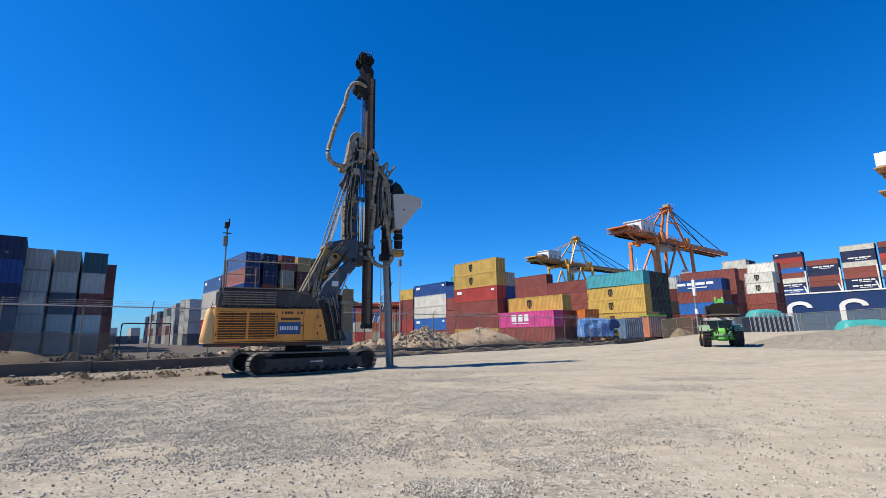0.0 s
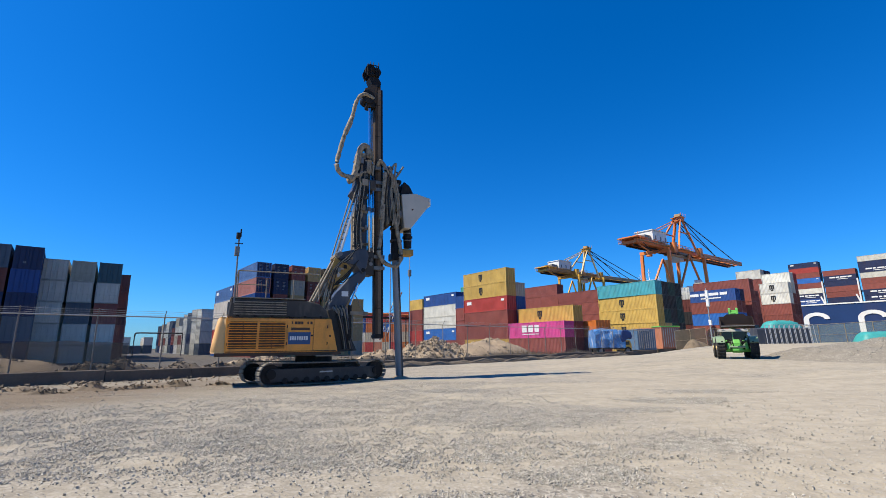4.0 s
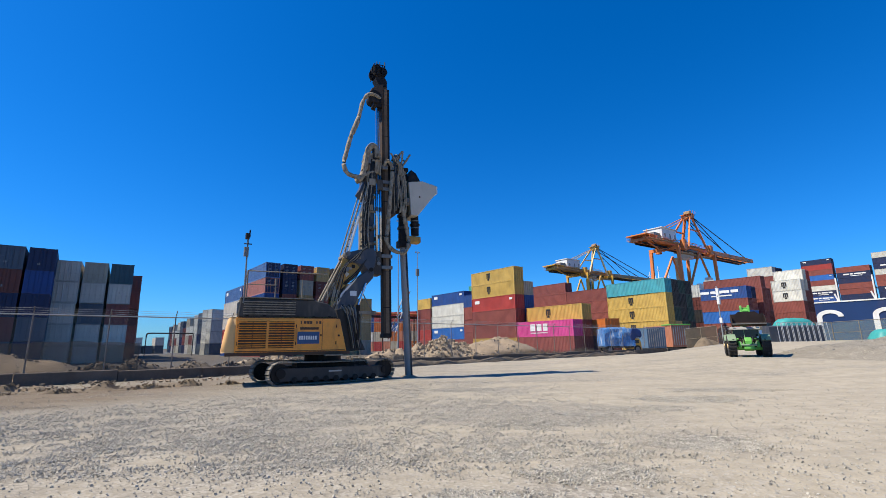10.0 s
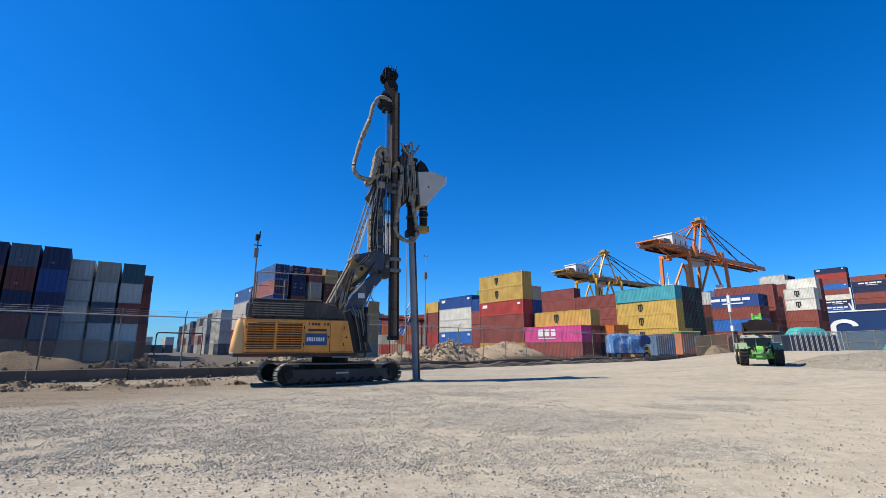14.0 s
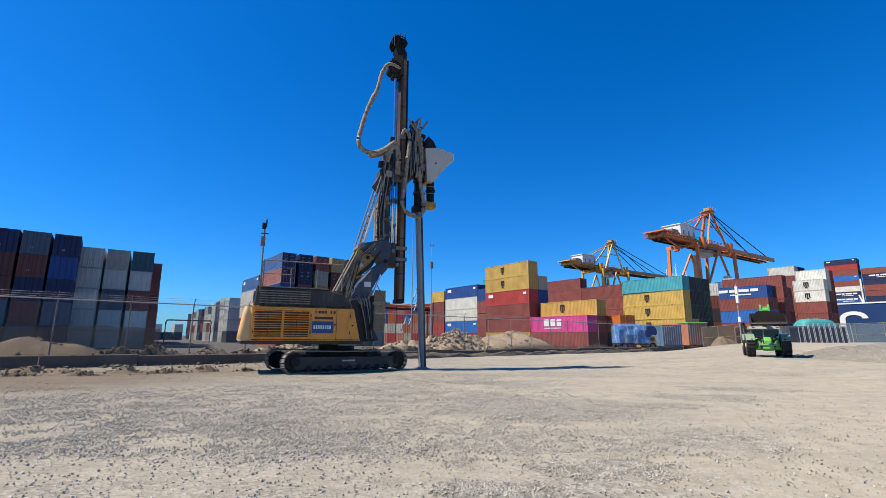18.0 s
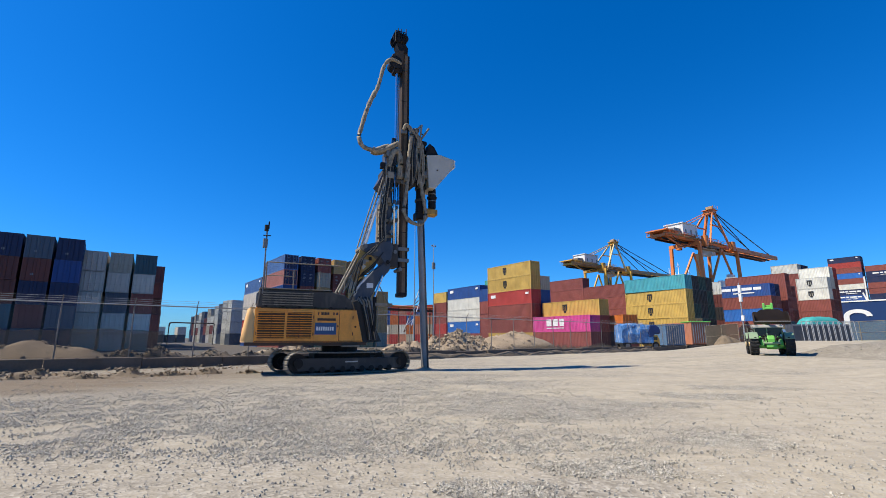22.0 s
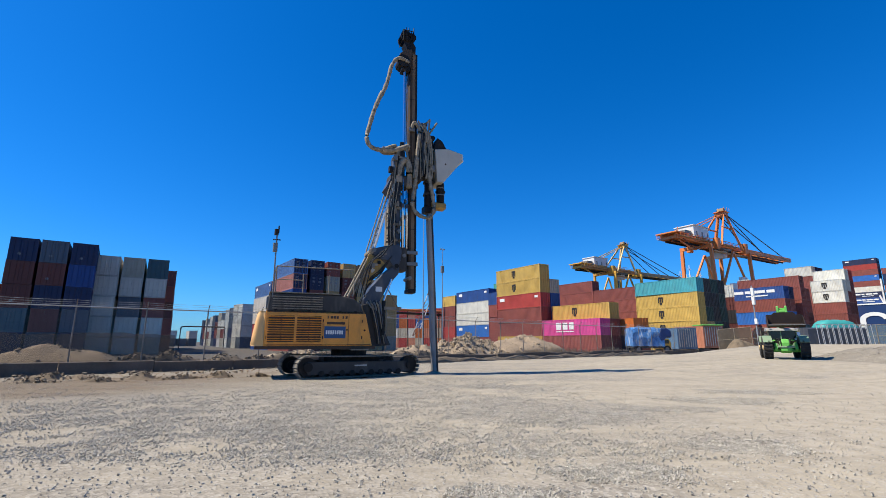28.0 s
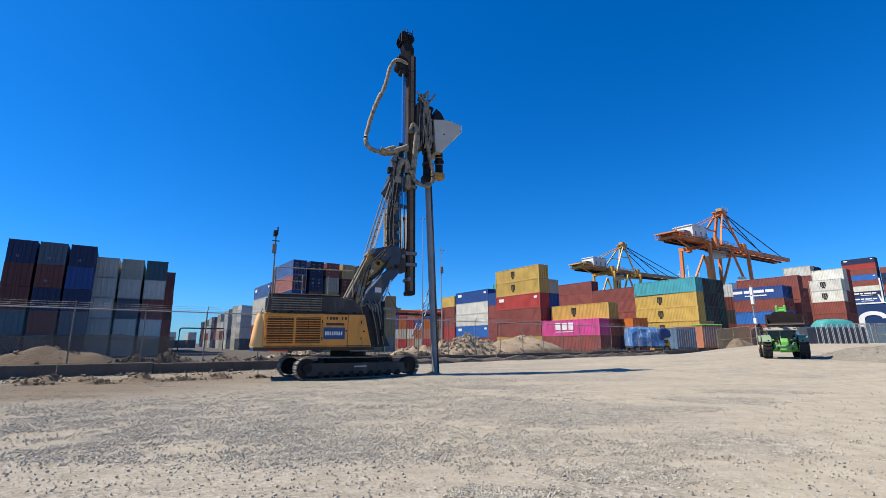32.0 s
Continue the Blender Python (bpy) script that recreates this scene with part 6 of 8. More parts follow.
        part("work_light", Shape().box((0.66, y - 0.07, 1.9), (0.74, y + 0.07, 2.0), ch=0.02), M_BLACK, t)
    boom = part("boom", Shape().beam((-1.7, 0.05, 1.62), (0.6, 0.05, 2.18), 0.34, 0.32).beam((0.4, 0.05, 2.13), (2.15, 0.05, 2.56), 0.26, 0.24), M_PALEGREEN, t, "dusty green telescopic boom")
    part("boom_head", Shape().slab([(1.98, 2.3), (2.32, 2.3), (2.36, 2.8), (2.30, 3.18), (2.1, 3.22), (1.98, 2.8)], -0.36, -0.22).slab([(1.98, 2.3), (2.32, 2.3), (2.36, 2.8), (2.30, 3.18), (2.1, 3.22), (1.98, 2.8)], 0.14, 0.28), M_GREEN, boom, bevel=0.03)
    part("head_pin", Shape().rod((2.18, -0.36, 3.02), (2.18, 0.28, 3.02), 0.06, n=10).rod((2.2, -0.36, 2.85), (2.2, 0.28, 2.85), 0.14, n=10), M_GREEN, boom)
    part("tilt_ram", Shape().rod((1.1, -0.2, 2.2), (2.1, -0.08, 2.6), 0.05, n=10), M_CHROME, boom)
    part("head_plate", Shape().slab([(2.10, 2.35), (2.20, 2.35), (2.24, 2.8), (2.20, 3.08), (2.12, 3.08)], -0.22, 0.14), M_GREEN, boom)
    part("bucket_link", Shape().slab([(2.1, 2.15), (2.39, 2.0), (2.39, 2.6), (2.3, 2.8)], -0.3, 0.3), M_GREEN, boom)
    bk = Shape()
    bk.slab([(2.40, 2.66), (2.40, 2.13), (2.55, 1.96), (2.85, 1.90), (3.20, 2.02), (3.18, 2.08), (2.87, 1.96), (2.60, 2.02), (2.46, 2.15), (2.46, 2.66)], -1.06, 1.06)
    side = [(2.40, 2.62), (2.40, 2.13), (2.55, 1.96), (2.85, 1.90), (3.20, 2.02), (2.80, 2.5)]
    bk.slab(side, -1.10, -1.05).slab(side, 1.05, 1.10)
    bk.add([(2.40, -0.75, 2.66), (2.40, -0.55, 2.80), (2.40, 0.55, 2.80), (2.40, 0.75, 2.66), (2.46, -0.75, 2.66), (2.46, -0.55, 2.80), (2.46, 0.55, 2.80), (2.46, 0.75, 2.66)],
           [(0, 1, 2, 3), (7, 6, 5, 4), (0, 4, 5, 1), (1, 5, 6, 2), (2, 6, 7, 3), (3, 7, 4, 0)])
    b = part("bucket", bk, M_BUCKET, t, "rusty steel bucket raised over the cab, darkened for inner shade")
    part("cutting_edge", Shape().box((3.16, -1.08, 2.01), (3.30, 1.08, 2.06)), M_GREY, b)
    return t


build_loader(pose(21.1, 30.4, height(21.1, 30.4), 0, 0, 241) @ Matrix.Diagonal((1, 0.82, 1, 1)))


# ---- beyond the fence ----
def build_truck(m):
    t = thing("covered_truck", m, "yellow truck under a wrinkled blue tarpaulin behind the fence", "truck")
    n, k = 18, 10
    vs, fs = [], []
    for i in range(n + 1):
        for j in range(k + 1):
            x, q = -2.1 + 4.2 * i / n, j / k
            prof = [(-1.25, 0.9), (-1.28, 1.6), (-1.24, 2.3), (-1.1, 2.75), (-0.6, 2.95), (0, 3.0), (0.6, 2.95), (1.1, 2.75), (1.24, 2.3), (1.28, 1.6), (1.25, 0.9)][j]
            w = 0.2 * noise.noise(Vector((x * 1.1, j * 0.7, 2.0))) + 0.05 * noise.noise(Vector((x * 3, j * 1.7, 5.0)))
            drop = -0.2 * ease((x - 1.1) / 0.9) - 0.15 * ease((-x - 1.6) / 0.5)
            vs.append((x, prof[0] + w, prof[1] + 0.45 * (prof[1] > 1) + w * 0.6 + drop * (prof[1] > 2)))
    for i in range(n):
        fs += [(i * (k + 1) + j, i * (k + 1) + j + 1, (i + 1) * (k + 1) + j + 1, (i + 1) * (k + 1) + j) for j in range(k)]
    fs += [tuple(range(k + 1)), tuple(range(n * (k + 1), (n + 1) * (k + 1)))[::-1]]
    part("tarpaulin", Shape().add(vs, fs), M_TARP, t, "wrinkled blue tarpaulin")
    part("bed", Shape().box((-2.0, -1.15, 0.7), (2.0, 1.15, 0.95), ch=0.03), M_DARK, t)
    cab = part("cab", Shape().slab([(1.7, 0.5), (3.0, 0.5), (3.0, 1.3), (2.75, 1.9), (1.7, 1.9)], -1.1, 1.1), M_CRANEY, t, "yellow truck cab", bevel=0.06)
    part("side_window", Shape().box((2.1, -1.115, 1.25), (2.7, -1.10, 1.7)), M_GLASS, cab)
    flap = [(1.4, 2.0), (1.7, 2.75), (2.5, 2.85), (3.0, 2.5), (3.1, 1.9), (2.9, 1.55), (2.6, 1.75), (2.3, 1.6), (2.1, 1.3), (1.6, 1.2)]
    part("tarpaulin_flap", Shape().slab([(x, z + 0.4) for x, z in flap], -1.32, 1.2), M_BLUEFLAP, t, "dark blue tarpaulin flap over the cab", bevel=0.12)
    for x in (-1.4, 2.4):
        for y in (-1.0, 1.0):
            w = part("wheel", Shape().disc((x, y, 0.5), (0, 1, 0), 0.27, 0.3, 18), M_GREY, t)
            part("tyre", Shape().disc((x, y, 0.5), (0, 1, 0), 0.5, 0.3, 22, hole=0.27), M_RUBBER, w)


build_truck(yard(60.0, KERB_V + 2.6, 0.1, -38))


def site_box(m, col, label, size=1.16):
    """A small ribbed store: corrugated steel walls, roof and corner posts."""
    t = thing("site_store", m @ Matrix.Scale(size, 4), label, "container", "small site stores")
    for x in (0.1, 1.9):
        part("plinth", Shape().box((x, 0.05, -0.62), (x + 0.4, 5.9, -0.002), ch=0.03), M_KERB, t)
    for name, mesh, mt in BOX20:
        ob = part(name, mesh, mt, t, m=pose(0.15, 0, 0) if name == "door" else None)
        ob.color = (*PAINT[col], 1)
    ob = part("door", BOX20[5][1], M_CONT, t, m=pose(CW / 2 + 0.01, 0, 0))
    ob.color = (*PAINT[col], 1)
    for k in range(8):
        part("rib", Shape().box((0.2 + 0.28 * k, -0.05, 0.2), (0.27 + 0.28 * k, 0.0, CH - 0.15)), M_GALV, t)


site_box(yard(67.4, 30.8, 0.58, -36), "steelblue", "steel-blue ribbed site store behind the fence")
site_box(yard(74.0, 29.95, 0.66, -36), "coral", "coral red ribbed site store behind the fence", 1.28)
solid("green_sheet", Shape().box((-0.05, -0.1, 0.0), (3.2, 2.6, 0.16), ch=0.05), M_GREEN, yard(74.0, 29.95, 0.668 + CH * 1.28, -36), "folded green sheet lying on a coral red site store", "tarpaulin", bevel=0.03)
stack(66.75, 36.9, ["maroon orange"], where="in a low pair behind the fence", turn=-32, short=True)
container(yard(98.0, 20.0, 0.6), "bright", short=True, where="on the ground near the quay", group="small site stores")

scr = thing("screen_fence", yard(0, 0), "steel site fence with dark shade net", "fence")


def screen(a, b, za, zb, h, material):
    """A run of netted fence panels from a to b, in yard places."""
    n = max(1, round(math.dist(a, b) / 2.6))
    for k in range(n):
        p = [a[0] + (b[0] - a[0]) * k / n, a[1] + (b[1] - a[1]) * k / n, za + (zb - za) * k / n]
        q = [a[0] + (b[0] - a[0]) * (k + 1) / n, a[1] + (b[1] - a[1]) * (k + 1) / n, za + (zb - za) * (k + 1) / n]
        fr = part("fence_panel", Shape().rod((*p[:2], p[2] - 0.2), (*p[:2], p[2] + h), 0.045, n=6).rod((*p[:2], p[2] + h), (*q[:2], q[2] + h), 0.035, n=6).rod((*p[:2], p[2] + h * 0.5), (*q[:2], q[2] + h * 0.5), 0.025, n=6), M_RAIL, scr)
        part("netting", Shape().add([(*p[:2], p[2]), (*q[:2], q[2]), (*q[:2], q[2] + h), (*p[:2], p[2] + h)], [(0, 1, 2, 3)]), material, fr)


screen((72.6, 27.4), (72.7, 23.2), 0.3, 0.6, 3.0, M_DARKNET)
screen((72.7, 23.2), (69.5, 20.0), 0.6, 0.6, 2.8, M_CHAIN)
screen((69.5, 20.0), (73.0, 3.0), 0.6, 1.3, 2.5, M_GREENNET)
screen((73.0, 3.0), (72.0, -22.0), 1.3, 1.3, 2.5, M_GREENNET)


def pallet_pen(m, label):
    """Leaning steel mesh panels before a pile of covered goods."""
    t = thing("panel_rack", m, label, "fence panels")
    for k in range(10):
        x = 0.55 * k
        fr = Shape().rod((x, 0, 0), (x + 0.25, 0.5, 2.2), 0.035, n=6).rod((x + 0.42, 0, 0), (x + 0.67, 0.5, 2.2), 0.03, n=6).rod((x + 0.25, 0.5, 2.2), (x + 0.67, 0.5, 2.2), 0.03, n=6)
        part("mesh_panel", fr, M_GALV, t)
    part("stored_load", Shape().box((-0.3, 1.0, 0), (5.6, 2.2, 1.9), ch=0.15), M_BLUEGREY, t)


pallet_pen(yard(59.5, 13.0, 1.15, -42), "leaning steel mesh panels before dark stored goods")


def tarp_cover(m, lx, ly, h, label):
    n, k = 14, 10
    vs = []
    for i in range(n + 1):
        for j in range(k + 1):
            x, y = 2 * i / n - 1, 2 * j / k - 1
            e = max(0.0, 1 - abs(x) ** 6) * max(0.0, 1 - abs(y) ** 4)
            vs.append((x * lx / 2, y * ly / 2, h * e ** 0.5 * (1 + 0.1 * noise.noise(Vector((x * 3, y * 2, h))))))
    fs = [(i * (k + 1) + j, i * (k + 1) + j + 1, (i + 1) * (k + 1) + j + 1, (i + 1) * (k + 1) + j) for i in range(n) for j in range(k)]
    fs = [f[::-1] for f in fs]
    solid("tarpaulin_cover", Shape().add(vs, fs).mesh("covered_pile", True), M_TEAL, m, label, "tarpaulin")


tarp_cover(yard(65.9, 12.9, 1.15, -42), 4.6, 2.4, 2.75, "stored goods under a teal tarpaulin")
tarp_cover(yard(69.5, 4.5, 1.2, -60), 5.0, 2.6, 1.3, "long stored goods under a teal tarpaulin")
heap("sand_cone", pose(30.5, 50.5, 0.05), 1.6, 1.2, 1.0, M_CHURN, "small grey-brown sand cone by the gate", 9.0, 0.1)


def lamp_pole(u, v, h, label, box=True):
    t = thing("light_pole", yard(u, v), label, "pole")
    part("pole", Shape().rod((0, 0, 0), (0, 0, h), 0.08, 0.035, n=10), M_GALV, t)
    if box:
        part("control_box", Shape().box((-0.2, -0.15, h * 0.76), (0.2, 0.15, h * 0.76 + 0.8), ch=0.05), M_GREY, t)
    part("crossarm", Shape().rod((-0.3, 0, h - 0.3), (0.3, 0, h - 0.3), 0.025, n=6), M_GALV, t)
    for x in (-0.25, 0.25):
        part("lamp_head", Shape().box((x - 0.07, -0.07, h - 0.28), (x + 0.07, 0.07, h - 0.14), ch=0.03), M_GREY, t)


mast = thing("light_pole", yard(70.48, 21.8), "slender pole with white boxes beside the netted fence", "pole")
part("pole", Shape().rod((0, 0, 0), (0, 0, 9.0), 0.09, 0.06, n=10), M_GALV, mast)
for z0, z1 in ((7.65, 8.7), (6.45, 7.5), (3.9, 4.6)):
    part("control_box", Shape().box((-0.22, -0.24, z0), (0.22, 0.1, z1), ch=0.03), M_WHITE, mast)
lamp_pole(34.2, 43.1, 13.0, "slender grey light pole with a box behind the fence")
lamp_pole(35.4, 48.7, 18.4, "tall slender light pole behind the fence", False)

gan = thing("pipe_gantry", yard(17.9, 115.0), "grey steel pipe gantry over the yard lane", "gantry")
part("beam", Shape().tube([(0, 0, 4.0), (0.1, 0, 4.6), (0.6, 0, 4.85), (4, 0, 4.85), (9, 0, 4.85)], 0.14, 8), M_DARK, gan)
for x in (0, 9):
    part("post", Shape().rod((x, 0, 0), (x, 0, 4.7 if x else 4.1), 0.10, n=8), M_DARK, gan)


jib = thing("lattice_jib", pose(-10.8, 118.0, 0, 0, 0, 0), "distant red and white lattice crane jib", "crane")
for k in range(7):
    for dx in (0.0, 1.3):
        part("chord", Shape().rod((0.62 * k + dx, 0, 3 + 1.75 * k), (0.62 * (k + 1) + dx, 0, 3 + 1.75 * (k + 1)), 0.13, n=6), M_CRANEW if k % 2 else M_DECK, jib)
    part("brace", Shape().rod((0.62 * k, 0, 3 + 1.75 * k), (0.62 * (k + 1) + 1.3, 0, 3 + 1.75 * (k + 1)), 0.08, n=5), M_CRANEW if k % 2 else M_DECK, jib)
rack = thing("pipe_rack", yard(60.0, 96.0), "rusty steel pipe rack before distant stacks", "rack")
for x in (0, 5, 10, 15, 20):
    part("post", Shape().rod((x, 0, 0), (x, 0, 9.6), 0.16, n=6), M_LEADER, rack)
for z in (8.6, 9.4):
    part("pipe", Shape().rod((-2, 0, z), (22, 0, z), 0.3, n=8), M_ORANGE if z > 9 else M_LEADER, rack)


def straw(name, m, count, rx, ry, h, seed, label):
    """A tangle of dry stalks."""
    r = random.Random(seed)
    sh = Shape()
    for _ in range(count):
        a, q = r.uniform(0, 6.283), math.sqrt(r.random())
        x, y = rx * q * math.cos(a), ry * q * math.sin(a)
        l = h * r.uniform(0.4, 1.0) * (1 - 0.5 * q)
        dx, dy, w = r.uniform(-0.5, 0.5) * l, r.uniform(-0.4, 0.4) * l, 0.018
        sh.add([(x - w, y, 0), (x + w, y, 0), (x + dx * 0.4 + w, y + dy * 0.4, l * 0.65), (x + dx * 0.4 - w, y + dy * 0.4, l * 0.65), (x + dx, y + dy, l)], [(0, 1, 2, 3), (3, 2, 4)])
    solid(name, sh, M_STRAW, m, label, "grass", kind="stuff")


straw("dry_grass", yard(-2.0, KERB_V + 1.6), 700, 8.0, 0.8, 0.6, 1, "dry grass behind the fence")
straw("dry_grass", yard(40.0, KERB_V + 2.0), 1500, 7.0, 1.0, 1.5, 2, "tall dry grass before the soil heap")
straw("dry_grass", yard(50.0, KERB_V + 1.8), 900, 4.0, 0.8, 1.4, 3, "tall dry grass before the container stacks")


def clods(name, place, count, size, seed, material, label):
    r = random.Random(seed)
    scatter(name, r, count, place, size, material, label, "rubble")


def on_yard(u0, u1, v0, v1):
    def f(r):
        u, v = r.uniform(u0, u1), r.uniform(v0, v1)
        return CY * u - SY * v, SY * u + CY * v
    return f


# lumps behind the kerb, their shade given as dark colour
clods("rubble", on_yard(2, 20, KERB_V + 0.5, KERB_V + 3.2), 1700, lambda r: 0.06 + 0.16 * r.random() ** 2, 11, M_DARKSHADESOIL, "broken soil and stones behind the kerb, coloured dark for shade")
clods("rubble", on_yard(10, 57, KERB_V - 0.6, KERB_V + 0.0), 1400, lambda r: 0.02 + 0.06 * r.random() ** 2, 12, M_DARKSHADESOIL, "dark clods and debris at the kerb foot")
clods("soil_clods", on_yard(-16, 9, KERB_V - 3.4, KERB_V - 0.6), 160, lambda r: 0.02 + 0.10 * r.random() ** 3, 13, M_SOIL, "loose soil clods along the kerb")


clods("rubble", on_yard(-22, 12, KERB_V - 0.55, KERB_V + 0.0), 300, lambda r: 0.03 + 0.10 * r.random() ** 2, 14, M_DARKSHADESOIL, "dark clods and debris at the kerb foot")
clods("soil_clods", on_yard(-18, 14, KERB_V - 4.5, KERB_V - 1.2), 600, lambda r: 0.012 + 0.05 * r.random() ** 3, 15, M_SOIL, "small soil clods on the sandy strip")
far = thing("ship_superstructure", pose(176.4, 341.5, 0, 0, 0, QUAY), "white superstructure and masts of a distant ship", "ship")
part("deckhouse", Shape().box((-7, -7, 0), (7, 7, 48), ch=0.5), M_CRANEW, far)
for x, y, h in ((0, 0, 58), (-4, 5, 54), (5, -5, 53), (6, 6, 52)):
    mast = part("mast", Shape().rod((x, y, 48), (x, y, h), 0.4, 0.2, n=8), M_CRANEW, far)
    part("yard_arm", Shape().rod((x - 2.2, y, h - 3), (x + 2.2, y, h - 3), 0.22, n=6), M_CRANEW, mast)


# ---- motion ----
def motions():
    """The leader's lean and slide, and the vibrator's climb, in seconds, degrees and metres."""
    walk(leader, [
        (0, pose(HX+0.000, 0, HZ-0.00, 0, -0.00, 0)), (0.5, pose(HX+0.000, 0, HZ+0.01, 0, 0.23, 0)), (1, pose(HX+0.000, 0, HZ+0.01, 0, 0.06, 0)),
        (1.5, pose(HX+0.000, 0, HZ+0.01, 0, -0.02, 0)), (2, pose(HX+0.000, 0, HZ+0.05, 0, 0.01, 0)), (2.5, pose(HX+0.000, 0, HZ+0.00, 0, -0.24, 0)),
        (3, pose(HX-0.001, 0, HZ+0.05, 0, -0.88, 0)), (3.5, pose(HX-0.001, 0, HZ+0.04, 0, -1.59, 0)), (4.1, pose(HX+0.000, 0, HZ+0.00, 0, -0.90, 0)),
        (4.7, pose(HX+0.000, 0, HZ+0.00, 0, -0.30, 0)), (5.5, pose(HX-0.000, 0, HZ-0.00, 0, 0.07, 0)), (6, pose(HX+0.000, 0, HZ+0.01, 0, 0.12, 0)),
        (6.5, pose(HX-0.000, 0, HZ-0.04, 0, 0.16, 0)), (7, pose(HX+0.000, 0, HZ-0.03, 0, -0.05, 0)), (7.5, pose(HX-0.000, 0, HZ-0.00, 0, 0.03, 0)),
        (8, pose(HX+0.000, 0, HZ+0.00, 0, -0.18, 0)), (8.5, pose(HX+0.000, 0, HZ+0.02, 0, -0.69, 0)), (9, pose(HX+0.000, 0, HZ-0.00, 0, -0.92, 0)),
        (9.5, pose(HX+0.000, 0, HZ+0.01, 0, -1.52, 0)), (10, pose(HX+0.000, 0, HZ+0.00, 0, -1.17, 0)),
        (10.5, pose(HX+0.000, 0, HZ+0.01, 0, -0.07, 0)), (11, pose(HX-0.000, 0, HZ-0.01, 0, 0.16, 0)),
        (11.5, pose(HX-0.000, 0, HZ-0.01, 0, 0.01, 0)), (12, pose(HX+0.000, 0, HZ+0.01, 0, -0.12, 0)),
        (12.5, pose(HX-0.000, 0, HZ-0.06, 0, 0.00, 0)), (13, pose(HX+0.000, 0, HZ-0.00, 0, -0.07, 0)),
        (13.5, pose(HX+0.000, 0, HZ+0.01, 0, -0.80, 0)), (14, pose(HX-0.001, 0, HZ+0.03, 0, -1.05, 0)),
        (14.5, pose(HX+0.000, 0, HZ-0.00, 0, -1.18, 0)), (15.1, pose(HX-0.001, 0, HZ+0.03, 0, -1.20, 0)),
        (15.7, pose(HX-0.002, 0, HZ+0.27, 0, -0.40, 0)), (16.5, pose(HX+0.000, 0, HZ+0.63, 0, 0.04, 0)),
        (17, pose(HX-0.003, 0, HZ+0.84, 0, -0.18, 0)), (17.5, pose(HX-0.007, 0, HZ+1.07, 0, -0.38, 0)),
        (18, pose(HX-0.007, 0, HZ+1.33, 0, -0.32, 0)), (18.5, pose(HX-0.008, 0, HZ+1.55, 0, -0.28, 0)),
        (19, pose(HX-0.017, 0, HZ+1.73, 0, -0.55, 0)), (19.5, pose(HX-0.031, 0, HZ+1.73, 0, -1.03, 0)),
        (20, pose(HX-0.049, 0, HZ+1.77, 0, -1.57, 0)), (20.5, pose(HX-0.064, 0, HZ+1.73, 0, -2.10, 0)),
        (21, pose(HX-0.039, 0, HZ+1.75, 0, -1.27, 0)), (21.5, pose(HX-0.013, 0, HZ+1.71, 0, -0.44, 0)),
        (22, pose(HX-0.007, 0, HZ+1.71, 0, -0.23, 0)), (22.5, pose(HX-0.009, 0, HZ+1.69, 0, -0.30, 0)),
        (23, pose(HX-0.009, 0, HZ+1.75, 0, -0.29, 0)), (23.5, pose(HX-0.006, 0, HZ+1.79, 0, -0.21, 0)),
        (24, pose(HX-0.004, 0, HZ+1.89, 0, -0.12, 0)), (24.5, pose(HX+0.003, 0, HZ+1.97, 0, 0.10, 0)), (25, pose(HX-0.009, 0, HZ+2.09, 0, -0.25, 0)),
        (25.5, pose(HX-0.022, 0, HZ+2.14, 0, -0.60, 0)), (26.2, pose(HX-0.044, 0, HZ+2.10, 0, -1.20, 0)),
        (26.9, pose(HX-0.058, 0, HZ+2.09, 0, -1.60, 0)), (27.5, pose(HX-0.053, 0, HZ+2.08, 0, -1.47, 0)),
        (28, pose(HX-0.012, 0, HZ+2.08, 0, -0.32, 0)), (28.5, pose(HX-0.009, 0, HZ+2.04, 0, -0.25, 0)),
        (29, pose(HX-0.006, 0, HZ+2.08, 0, -0.17, 0)), (29.5, pose(HX-0.002, 0, HZ+2.05, 0, -0.04, 0)),
        (30, pose(HX+0.000, 0, HZ+2.07, 0, -0.01, 0)), (30.5, pose(HX+0.010, 0, HZ+2.01, 0, 0.27, 0)), (31, pose(HX+0.010, 0, HZ+2.03, 0, 0.27, 0)),
        (31.5, pose(HX+0.011, 0, HZ+2.01, 0, 0.33, 0)), (32, pose(HX-0.013, 0, HZ+2.02, 0, -0.36, 0)),
    ])
